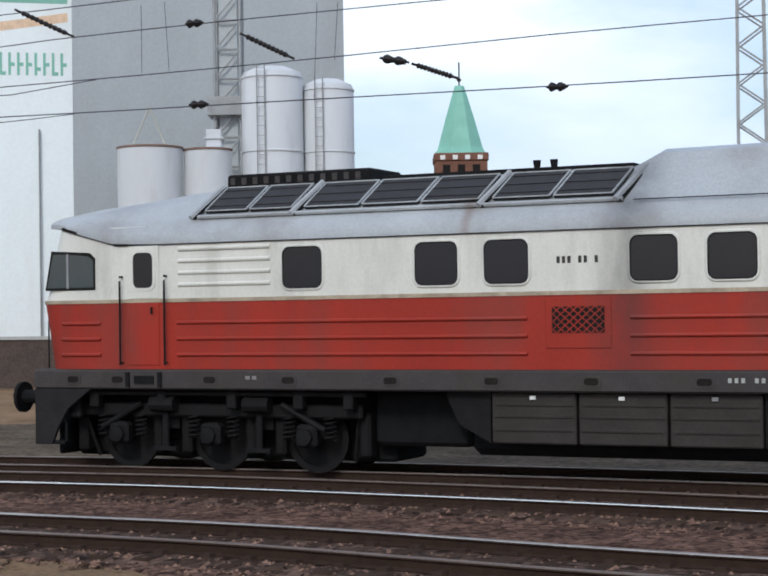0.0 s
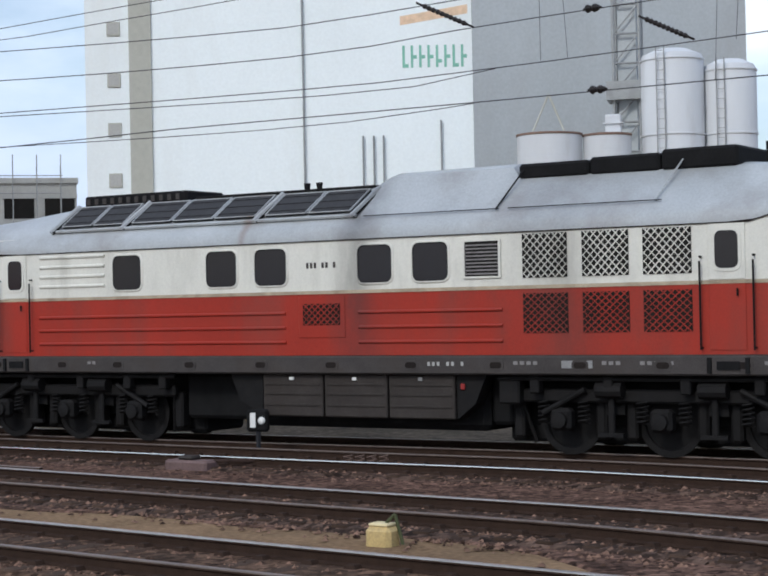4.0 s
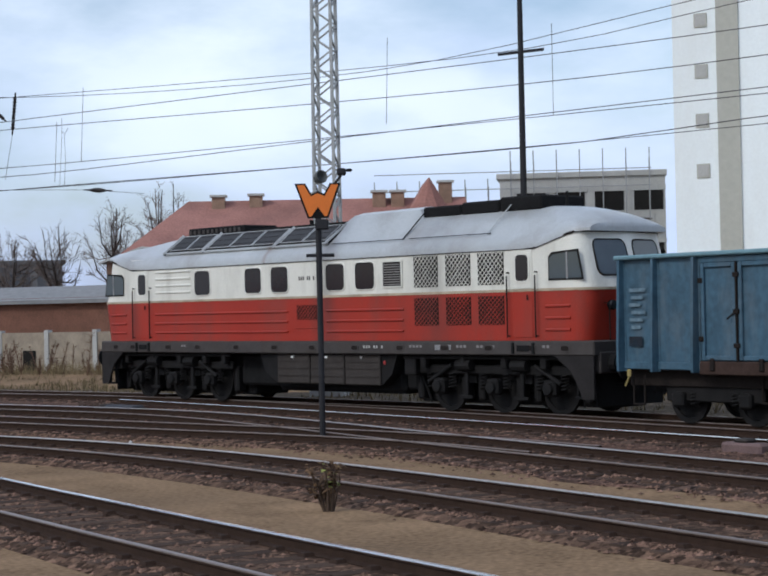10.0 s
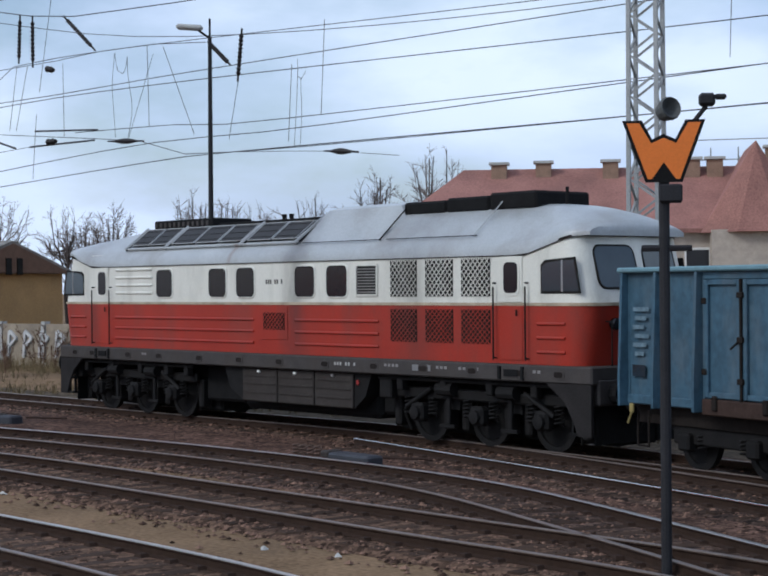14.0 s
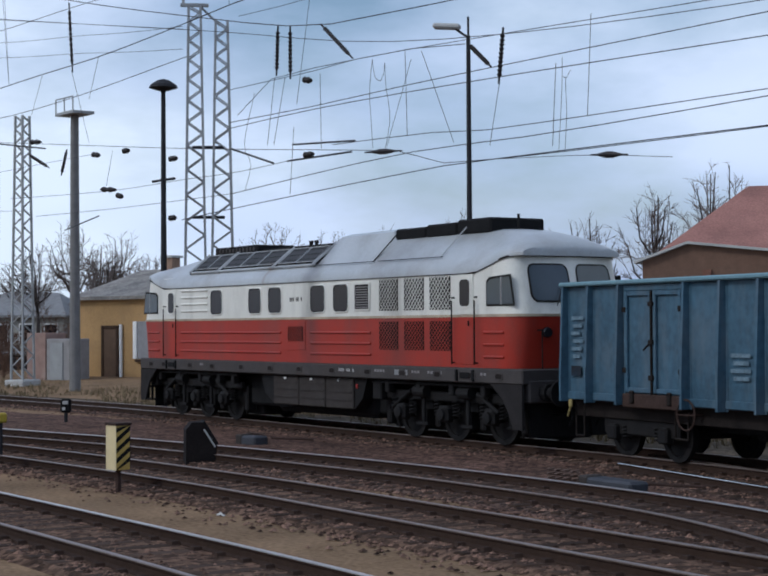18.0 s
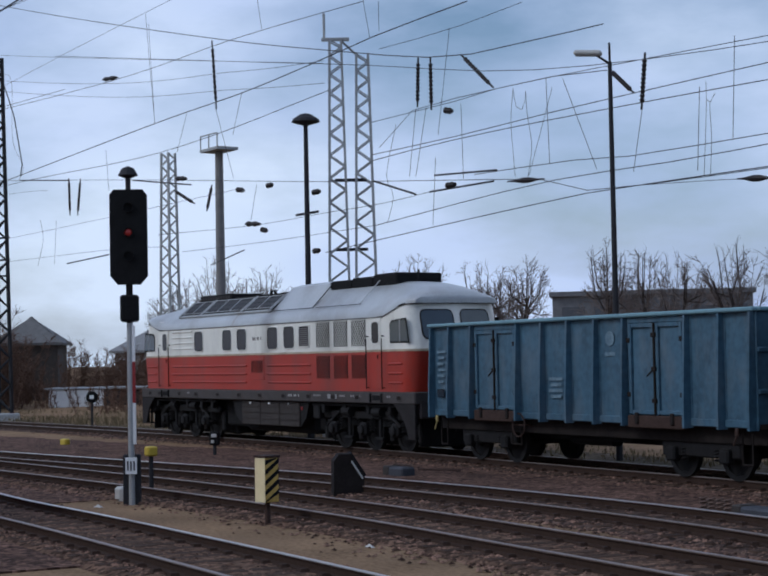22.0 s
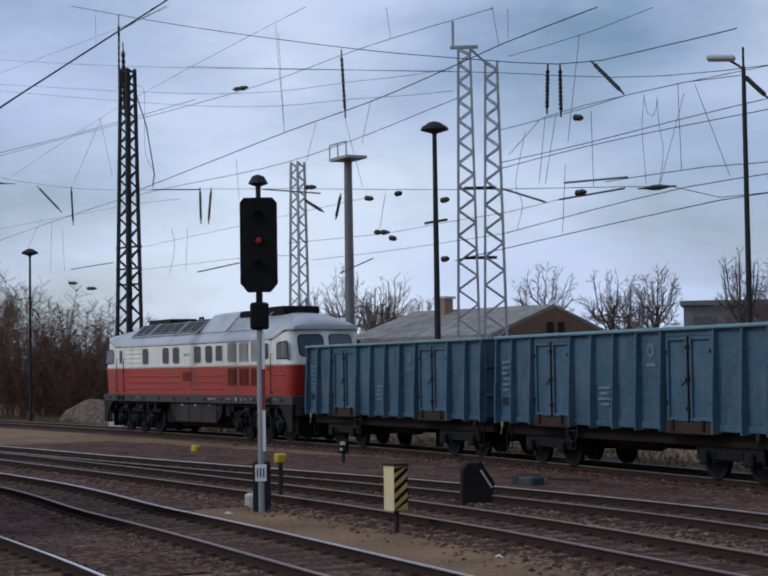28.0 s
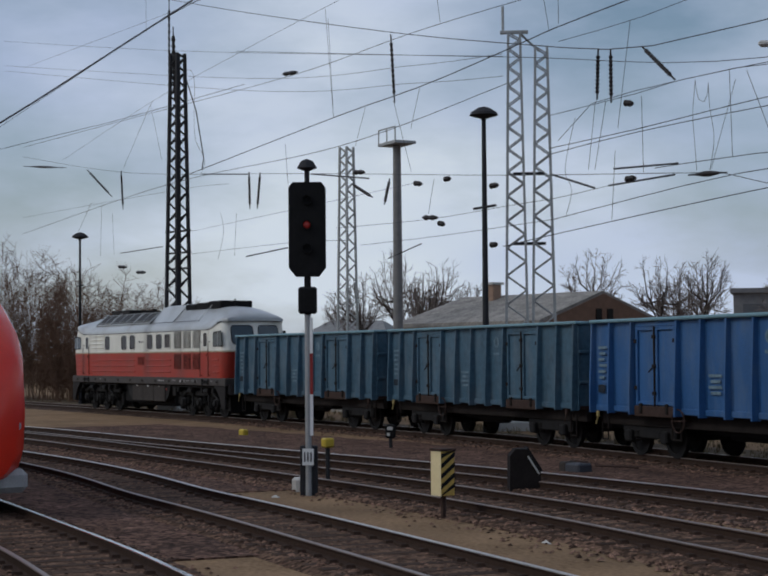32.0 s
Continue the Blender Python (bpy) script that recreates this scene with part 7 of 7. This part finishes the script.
WIRES_F = [
    ("arm", 0.03, [(-86.9, 43.5, 7.4), (-81.5, 43.4, 7.5)]),
    ("arm", 0.025, [(-70.7, 43.2, 6.4), (-67.6, 43.1, 6.8)]),
    ("arm", 0.025, [(-108.2, 43.8, 8.8), (-100.1, 43.7, 8.7)]),
    ("contact_wire", 0.009, [(-75.9, 43.3, 8), (-67, 43.1, 7.7), (-61.1, 43, 7.7), (-57.6, 43, 7.7), (-54.4, 42.9, 7.8)]),
    ("contact_wire", 0.009, [(-73.3, 43.2, 7.1), (-65.8, 43.1, 7), (-57.6, 43, 7)]),
    ("contact_wire", 0.008, [(-95.4, 43.6, 8), (-80.9, 43.4, 7.7), (-74.8, 43.3, 7.4)]),
    ("contact_wire", 0.008, [(-96.2, 43.6, 9.2), (-81.5, 43.4, 9.2), (-73.3, 43.2, 9.2), (-68.2, 43.1, 9.2)]),
]
INSULATORS_A = [
    ("flat", (-133.3, 44.2, 16.7), (-120.9, 44, 15.3)),
    ("hang", (-115.6, 43.9, 14.6), (-110, 43.8, 12.4)),
    ("hang", (-108.1, 43.8, 13.8), (-107.7, 43.8, 11.4)),
    ("hang", (-86.5, 43.5, 11.5), (-86.4, 43.5, 9.7)),
    ("hang", (-84.8, 43.4, 11.3), (-85.2, 43.4, 9.6)),
    ("hang", (-74, 43.2, 9.7), (-72.1, 43.2, 9)),
    ("hang", (-70.5, 43.2, 9.6), (-71, 43.2, 8.6)),
    ("hang", (-70.3, 43.2, 15.4), (-70, 43.2, 12.6)),
    ("hang", (-54.9, 42.9, 12.2), (-55, 42.9, 10.6)),
    ("hang", (-54.2, 42.9, 12.1), (-54.2, 42.9, 10.4)),
    ("hang", (-52.5, 42.9, 11.9), (-50.7, 42.8, 10.6)),
    ("hang", (-98.9, 43.7, 22.4), (-98.9, 43.7, 17.6)),
    ("flat", (-50.1, 42.8, 7.7), (-48.3, 42.8, 7.6)),
    ("ball", (-82, 43.4, 15.6), (-80, 43.3, 15.4)),
    ("ball", (-73.9, 43.2, 10.2), (-72.8, 43.2, 10.1)),
]
INSULATORS_B = [
    ("ball", (-68.2, 43.1, 9.2), (-67.5, 43.1, 9.1)),
    ("ball", (-65.7, 43.1, 9.1), (-65.2, 43.1, 9.1)),
    ("ball", (-62.1, 43, 8.5), (-61.5, 43, 8.5)),
    ("ball", (-67.5, 43.1, 7.8), (-66.2, 43.1, 7.7)),
    ("ball", (-66.2, 43.1, 7.5), (-65.7, 43.1, 7.4)),
    ("ball", (-62.1, 43, 6.4), (-61.6, 43, 6.4)),
    ("ball", (-53.5, 42.9, 10.3), (-53, 42.9, 10.2)),
    ("ball", (-53.5, 42.9, 7.9), (-52.9, 42.9, 7.9)),
    ("ball", (-108.7, 43.8, 8), (-107, 43.8, 7.9)),
    ("ball", (-105.2, 43.8, 7.5), (-103.1, 43.7, 7.4)),
    ("hang", (-45.3, 42.8, 10.3), (-44.2, 42.7, 9.5)),
    ("hang", (-43.7, 42.7, 10.5), (-43.9, 42.7, 9)),
    ("flat", (-40.4, 42.7, 6.8), (-39.1, 42.7, 6.7)),
    ("ball", (-4.77, 41.2, 9.62), (-4.31, 41.05, 9.63)),
    ("ball", (-4.7, 41.18, 7.64), (-4.21, 41.02, 7.63)),
]
INSULATORS_C = [
    ("ball", (-0.02, 39.64, 8.49), (0.66, 39.41, 8.34)),
    ("ball", (3.76, 38.4, 7.58), (4.24, 38.24, 7.57)),
    ("hang", (-9.25, 42.67, 10.31), (-7.67, 42.16, 9.51)),
    ("hang", (-3.39, 40.75, 9.3), (-2.07, 40.31, 8.6)),
    ("hang", (0.72, 39.4, 8.31), (1.78, 39.04, 7.9)),
]
DROPPERS_A = [
    [(-76.9, 43.3, 17.7), (-76.1, 43.3, 12.8)],
    [(-66.2, 43.1, 16.3), (-65.9, 43.1, 15.1)],
    [(-58.4, 43, 14.8), (-58, 43, 13.4)],
    [(-57.4, 43, 14.5), (-57.4, 43, 13.5)],
    [(-103, 43.7, 23.6), (-102.9, 43.7, 21.3)],
    [(-102.2, 43.7, 17), (-100.2, 43.7, 13.6)],
    [(-102, 43.7, 17.1), (-107.6, 43.8, 13.9)],
    [(-67.6, 43.1, 12.9), (-68.6, 43.2, 11.4)],
    [(-72.7, 43.2, 12.8), (-73.7, 43.2, 11.3)],
    [(-81.7, 43.4, 12.3), (-81.4, 43.4, 10.4)],
    [(-114.7, 43.9, 12.4), (-118, 44, 10.8)],
    [(-112.4, 43.9, 12.2), (-112.7, 43.9, 8.9)],
]
DROPPERS_B = [
    [(-66.5, 43.1, 9.2), (-67, 43.1, 7.9)],
    [(-96, 43.6, 18), (-94.6, 43.6, 17.4), (-94.5, 43.6, 14.3), (-93, 43.6, 12.8), (-93.6, 43.6, 12.1)],
    [(-56.3, 42.9, 10.2), (-57.1, 43, 8.6), (-56.7, 43, 7.9), (-57.1, 43, 7)],
    [(-90.4, 43.5, 9.8), (-90, 43.5, 8.8), (-90.8, 43.5, 7.5)],
    [(-88.2, 43.5, 9.6), (-88.5, 43.5, 7.5)],
    [(-70.1, 43.2, 12.7), (-68.6, 43.2, 9.7)],
    [(-110.2, 43.9, 11.4), (-109.5, 43.8, 8.8)],
    [(-76.6, 43.3, 17.2), (-76.1, 43.3, 12.8)],
    [(-5.9, 41.6, 10.2), (-5.9, 41.6, 8.5)],
    [(-5.3, 41.4, 10.2), (-5.2, 41.4, 8.5)],
    [(-1.5, 40.1, 9.9), (-1.6, 40.1, 7.6)],
    [(-1, 40, 9.9), (-1.1, 40, 8.5)],
]
DROPPERS_C = [
    [(-28, 43.4, 10.9), (-28.1, 43.4, 8.2)],
    [(-22.2, 43.4, 10.7), (-22.2, 43.4, 8)],
    [(-49.7, 42.8, 7.81), (-49.79, 42.8, 8.73), (-49.85, 42.8, 9.47), (-49.71, 42.8, 10.43)],
    [(-49.71, 42.8, 10.43), (-49.59, 42.8, 9.9), (-49.38, 42.8, 9.74), (-49.18, 42.8, 9.82), (-49.09, 42.8, 10.26)],
    [(-49.09, 42.8, 10.26), (-49.05, 42.8, 9.58), (-48.86, 42.8, 8.62), (-49.08, 42.8, 7.74)],
    [(-52.95, 42.8, 12.8), (-53.7, 42.8, 9.54)],
    [(-52.41, 42.8, 10.34), (-52.36, 42.8, 8.02)],
    [(-48.12, 42.8, 10.52), (-48.04, 42.8, 8.0)],
    [(-47.84, 42.8, 10.19), (-48.32, 42.8, 9.2), (-49.04, 42.8, 7.74)],
    [(-47.35, 42.8, 10.36), (-45.94, 42.8, 7.64)],
    [(-43.99, 42.8, 9.03), (-44.4, 42.8, 7.4)],
    [(-40.45, 42.8, 10.4), (-40.61, 42.8, 7.8)],
]
DROPPERS_D = [
    [(-41.52, 42.8, 9.41), (-41.54, 42.8, 8.63), (-41.68, 42.8, 6.99)],
    [(-41.21, 42.8, 9.05), (-41.4, 42.8, 8.84), (-41.37, 42.8, 7.98), (-41.45, 42.8, 6.97)],
    [(-41.54, 42.8, 8.95), (-41.47, 42.8, 8.83), (-41.38, 42.8, 8.86)],
    [(-54.95, 42.8, 10.53), (-55.39, 42.8, 8.41)],
    [(-54.36, 42.8, 10.45), (-55.02, 42.8, 8.37)],
    [(-53.87, 42.8, 8.83), (-54.1, 42.8, 6.72)],
    [(-41.76, 42.8, 9.3), (-41.91, 42.8, 7.17)],
]


def overhead_line():
    th = thing("overhead_line", "overhead contact and feeder wires with insulators above the yard", "overhead line")

    def strand(pts, r):
        fine = spline(pts, 2.5 if r > 0.0095 else 0.3) + [Vector(pts[-1])]
        fine = [p for k, p in enumerate(fine) if k == 0 or (p - fine[k - 1]).length > 0.05]
        rs = []
        for k, p in enumerate(fine):
            t = tangent(fine, k)
            u = t.cross(Vector((0.03, 0.9, 0.02))).normalized()
            w = u.cross(t)
            rs.append([p + u * (r * math.cos(a)) + w * (r * math.sin(a)) for a in (0.0, 1.571, 3.142, 4.712)])
        return Geo().rings(rs)

    for nm, r, pts in WIRES_A + WIRES_B + WIRES_C + WIRES_D + WIRES_E + WIRES_F:
        part("register_arm" if nm == "arm" else nm, strand(pts, r), WIRE, th)
    for k, p, q in INSULATORS_A + INSULATORS_B + INSULATORS_C:
        if k == "hang":
            part("insulator", insulator(p, q, 10, 0.072), CERAMIC, th, "ribbed brown insulator string")
        elif k == "flat":
            part("insulator", spindle(p, q, 0.085), CERAMIC, th, "dark section insulator in the wire")
        else:
            part("insulator", insulator(p, q, 2, 0.11), CERAMIC, th, "dark egg insulator in the wire")
    for pts in DROPPERS_A + DROPPERS_B + DROPPERS_C + DROPPERS_D:
        part("dropper", strand(pts, 0.009), WIRE, th) if len(pts) > 2 else part("dropper", Geo().tube(pts[0], pts[1], 0.009, 4), WIRE, th)


TREES = [(-113.6, 68, 9.6), (-94.2, 68, 8.9), (-86.7, 68, 8.3), (-83.6, 68.6, 8.0), (-75.9, 68, 8.2), (-70.4, 68, 7.6), (-66.7, 68, 7.7), (-62.4, 68, 8.6), (-128.3, 68, 8.0), (-121.0, 71, 8.8),
         (-59.6, 69.5, 9.8), (-100, 59.5, 7.4), (-109.2, 60.4, 8.3), (-116.2, 66.5, 9.9), (-90.5, 72, 7.8), (-105.0, 66.0, 7.2), (-79.5, 74, 8.2)]
BUSHES = [(-113.4, 42.2, 9.2), (-121.1, 41.5, 10.6), (-119.2, 43.0, 9.8), (-122.8, 46.5, 4.6), (-118.4, 46.5, 4.5), (-114.8, 46.5, 4.4), (-111.4, 46.5, 4.4), (-108.6, 46.5, 4.3), (-125.6, 47.8, 7.0), (-117.0, 52.0, 5.0), (-112.0, 54.5, 4.5), (-111.1, 44.6, 7.4), (-115.9, 46.7, 8.0), (-108.6, 44.8, 6.2), (-129.1, 40.7, 9.4), (-110.0, 48.5, 5.6)]
LOW_BUSHES = [(-60, 50.6, 2.4), (-57, 51.0, 2.2), (-54, 51.4, 2.0), (-63.5, 50.2, 2.2), (-50.5, 51.6, 1.8), (-47, 52.4, 2.1), (-67, 49.9, 1.9), (-43, 52.6, 1.8), (-93, 48.5, 2.2), (-97, 50.5, 2.6), (-101, 52.0, 2.4), (-106, 50.0, 2.8), (-111, 56.5, 3.6), (-116, 60.0, 4.2), (-119, 57.5, 3.4), (-104, 57.0, 3.2), (-99, 56.0, 3.0), (-94, 58.5, 3.8), (-108, 63.0, 4.6), (-113, 66.0, 4.8), (-121, 61.5, 3.6), (-125, 58.5, 3.0)]


def bare_bush(x, y, h, seed):
    rng = random.Random(seed)
    th = thing("bare_bush", "tall bare brown thicket of thin stems", "bush", pose(x, y, -0.3), "bare thicket by the line")
    stems, twigs = Geo(), Geo()
    tall = h > 3.5
    for k in range(38 if tall else 18):
        a = rng.uniform(0, 6.28)
        r = rng.uniform(0, 2.6)
        p = Vector((math.cos(a) * r, math.sin(a) * r, 0))
        d = Vector((rng.gauss(0, 0.24), rng.gauss(0, 0.2), 1)).normalized()
        L = h * rng.uniform(0.4, 1.0)
        q = p + d * L
        stems.tube(p, q, 0.026, 4, 0.008)
        for j in range(54 if tall else 26):
            f = rng.uniform(0.12, 1.0)
            b = p.lerp(q, f)
            dd = Vector((rng.gauss(0, 1), rng.gauss(0, 1), rng.uniform(0.3, 1.4))).normalized()
            l2 = L * rng.uniform(0.08, 0.2) * (1.2 - f * 0.6)
            twigs.tube(b, b + dd * l2, 0.017, 3, 0.005)
            for _ in range(2):
                c = b + dd * l2 * rng.uniform(0.3, 1)
                twigs.tube(c, c + Vector((rng.gauss(0, 1), rng.gauss(0, 1), rng.uniform(0.0, 1.2))).normalized() * l2 * 0.55, 0.008, 3, 0.003)
    tagged(part("stem_thicket", stems, TWIG, th), kind="stuff")
    tagged(part("twig_mass", twigs, TWIG, th, "dense fine brown twigs"), kind="stuff")


def vegetation():
    for k, (x, y, h) in enumerate(TREES):
        bare_tree(x, y, h + 0.3, 40 + k)
    for k, (x, y, h) in enumerate(BUSHES):
        bare_bush(x, y, h, 90 + k)
    for k, (x, y, h) in enumerate(LOW_BUSHES):
        bare_bush(x, y, h, 140 + k)
    rng = random.Random(5)
    g = Geo()
    for k in range(9000):
        x = rng.uniform(-108, -12)
        y = rng.uniform(40.8, 50.5) if x < -30 else rng.uniform(40.3 + (x + 30) * -0.28, 52)
        if noise.noise((x * 0.25, y * 0.25, 7)) < -0.2:
            continue
        h = rng.uniform(0.10, 0.34) * (1 + 0.6 * noise.noise((x * 0.15, y * 0.15, 2)))
        a = rng.uniform(0, 6.28)
        for j in range(3):
            a2 = a + j * 2.1
            dx, dy = math.cos(a2), math.sin(a2)
            g.add([(x - dy * 0.03, y + dx * 0.03, -0.3), (x + dy * 0.03, y - dx * 0.03, -0.3), (x + dx * h * 0.5, y + dy * h * 0.5, -0.25 + h)], [(0, 1, 2)])
    for k in range(2600):
        x = rng.uniform(-72, -34)
        y = 49.2 + (x + 80) * 0.136 - rng.uniform(0.3, 3.2)
        h = rng.uniform(0.3, 0.9)
        for j in range(3):
            dx, dy = rng.gauss(0, 0.2), rng.gauss(0, 0.2)
            g.add([(x - 0.02, y, -0.3), (x + 0.02, y, -0.3), (x + dx, y + dy, -0.3 + h)], [(0, 1, 2)])
    ob = part("dry_grass", g, DRYGRASS)
    tagged(ob, "dry tan grass tufts on the bank behind the tracks", "grass", kind="stuff")
    # loose stones on the beds and verges
    st = Geo()
    for nm in ("merging_track", "second_track", "third_track", "fourth_track", "train", "platform_track"):
        line = [p for p in spline(TRAIN_LINE if nm == "train" else LINES[nm], 0.5) if -75 < p.x < 9]
        for k in range(int(len(line) * 110)):
            i = rng.randrange(len(line))
            t = tangent(line, i)
            off = rng.choice((-1, 1)) * (0.88 + abs(rng.gauss(0, 0.2 if nm in ("fourth_track", "platform_track") else 0.45))) if rng.random() < 0.75 else rng.uniform(-0.65, 0.65)
            along = rng.uniform(-0.3, 0.3)
            x, y = line[i].x + t.x * along - t.y * off, line[i].y + t.y * along + t.x * off
            r = rng.uniform(0.014, 0.03) + 0.022 * rng.random() ** 3
            z = (-0.168 if abs(off) < 1.2 else -0.21) + 0.01 * rng.random()
            a, b = rng.uniform(0.6, 1.4), rng.uniform(0.6, 1.4)
            st.add([(x - r * a, y - r, z), (x + r, y - r * b, z), (x + r * b, y + r, z), (x - r, y + r * a, z), (x + r * 0.2, y, z + r * 0.9)], [(0, 1, 4), (1, 2, 4), (2, 3, 4), (3, 0, 4)])
    ob = part("loose_stones", st, mat("loose_stone", (0.125, 0.076, 0.055), 0.95, vary=0.4, random_tint=0.85, island=True, spec=0.08))
    tagged(ob, "loose brown gravel stones between the tracks", "gravel", kind="stuff")


# ---- standing red railcar and platform ----
def railcar():
    th = thing("red_railcar", "red modern railcar with curved nose standing at the platform", "train", pose(-38.05, 19.1, 0, 0, 0, 2))
    secs = []
    for x, hw, zb, zt in ((0.0, 0.55, 0.55, 1.5), (-0.12, 0.95, 0.42, 2.1), (-0.45, 1.22, 0.33, 2.75), (-1.0, 1.37, 0.3, 3.3), (-1.8, 1.43, 0.3, 3.75), (-3.0, 1.45, 0.3, 3.95), (-24.0, 1.45, 0.3, 3.95)):
        ring = []
        for k in range(20):
            a = 2 * math.pi * k / 20
            ca, sa = math.cos(a), math.sin(a)
            e = 0.45
            ring.append(Vector((x, hw * math.copysign(abs(ca) ** e, ca), (zb + zt) / 2 + (zt - zb) / 2 * math.copysign(abs(sa) ** 0.6, sa))))
        secs.append(ring)
    part("body", Geo().rings(secs), TRAINRED, th, "glossy red rounded nose", True)
    part("windscreen", Geo().add([(-0.42, -0.75, 2.35), (-0.42, 0.75, 2.35), (-1.45, 0.95, 3.52), (-1.45, -0.95, 3.52), (-0.36, -0.75, 2.38), (-0.36, 0.75, 2.38), (-1.38, 0.95, 3.58), (-1.38, -0.95, 3.58)], [(0, 1, 2, 3), (4, 5, 6, 7), (0, 1, 5, 4), (1, 2, 6, 5), (2, 3, 7, 6), (3, 0, 4, 7)]), GLASS, th)
    part("bumper", Geo().box(-1.6, -0.3, -1.25, 1.25, 0.22, 0.62, 0.1), mat("light_grey_skirt", (0.3, 0.3, 0.3), 0.6), th, "grey front skirt")
    part("grill", Geo().box(-0.3, -0.16, -0.9, 0.9, 0.62, 0.95, 0.04), BLACK, th)
    for s in (-1, 1):
        part("headlight", Geo().lathe([(0.12, 0), (0.1, 0.05), (0.02, 0.06)], 10, pose(-0.32, s * 1.0, 1.35, 0, 90, 0)), STEEL, th)
        for k in range(7):
            part("side_window", Geo().box(-5.5 - k * 2.6, -3.8 - k * 2.6, s * 1.44, s * 1.47, 1.9, 2.9, 0.02), GLASS, th)
    ws = wheelset(0.42)
    for x in (-3.0, -5.2, -19, -21.2):
        part("wheelset", ws, None, th, m=pose(x, 0, 0.42))
    plat = part("platform", sweep(spline([(-27, 16.3), (-31, 16.7), (-36, 16.95), (-60, 17.2), (-95, 14.5)], 2.0), [(-0.45, -0.3), (-0.45, 0.40), (-0.55, 0.40), (-0.55, 0.46), (4.0, 0.46), (4.0, -0.3)], 0.0), CONC)
    tagged(plat, "pale concrete platform edge slabs", "platform", kind="structure")


# ---- placing ----
ground_sheet()
tracks()
silo()
church()
concrete_building()
town()
masts()
waiting_sign()
main_signal()
striped_marker()
buffer_stop()
trackside()
railcar()
overhead_line()
vegetation()
loco = locomotive()
wagons = []
first = wagon(BLUEW, "faded blue steel open freight wagon with ribs and side doors")
wagons.append(first)
for k in range(4):
    w = copy_thing(first, Matrix())
    if k == 1:
        w["label"] = "brighter blue steel open freight wagon with ribs and side doors"
        for o in w.children_recursive:
            if o.material_slots and o.material_slots[0].material == BLUEW:
                o.material_slots[0].link = "OBJECT"
                o.material_slots[0].material = BLUEBRIGHT
    wagons.append(w)


def motions():
    """The train draws away along its line at a walking pace."""
    line = spline(TRAIN_LINE, 0.25)
    st = [105.89, 108.93, 111.91, 114.84, 117.71, 120.55, 123.34, 126.11, 128.85, 131.78, 134.83, 137.81, 140.61, 143.24, 145.95, 148.47, 150.86, 153.41, 156.09, 158.88, 161.69, 164.52, 167.37, 170.24, 173.11, 175.98, 178.86, 181.71, 184.55, 187.35, 190.11, 192.79, 195.4]

    def s_at(t):
        """Distance along the line at t seconds, by a smooth curve through the whole seconds."""
        k = min(max(int(t), 0), 31)
        f = t - k
        a, b, c, d = st[max(k - 1, 0)], st[k], st[k + 1], st[min(k + 2, 32)]
        if k == 0:
            a = 2 * b - c
        if k == 31:
            d = 2 * c - b
        return 0.5 * (2 * b + (c - a) * f + (2 * a - 5 * b + 4 * c - d) * f * f + (3 * b - a - 3 * c + d) * f ** 3)

    def at(s):
        i = min(max(s / 0.25, 0), len(line) - 1.001)
        k = int(i)
        return line[k].lerp(line[k + 1], i - k)

    def place(s, half):
        a, b = at(s + half), at(s - half)
        c, d = (a + b) / 2, b - a
        return pose(c.x, c.y, 0, 0, 0, math.degrees(math.atan2(d.y, d.x)))

    times = [k * 0.5 for k in range(65)]
    walk(loco, [(t, place(s_at(t), 6.27)) for t in times])
    for k, w in enumerate(wagons):
        back = 10.75 + WAGON_HALF + k * WAGON_PITCH
        walk(w, [(t, place(s_at(t) - back, 4.1)) for t in times])
    fine = [k * 0.25 for k in range(129)]
    s0 = s_at(0)
    for root in [loco] + wagons:
        r = 0.52 if root is loco else 0.46
        for o in root.children:
            if o.name.startswith("wheelset"):
                x = o.matrix_basis.translation.x
                walk(o, [(t, pose(x, 0, r, 0, -math.degrees((s_at(t) - s0) / r), 0)) for t in fine])


motions()
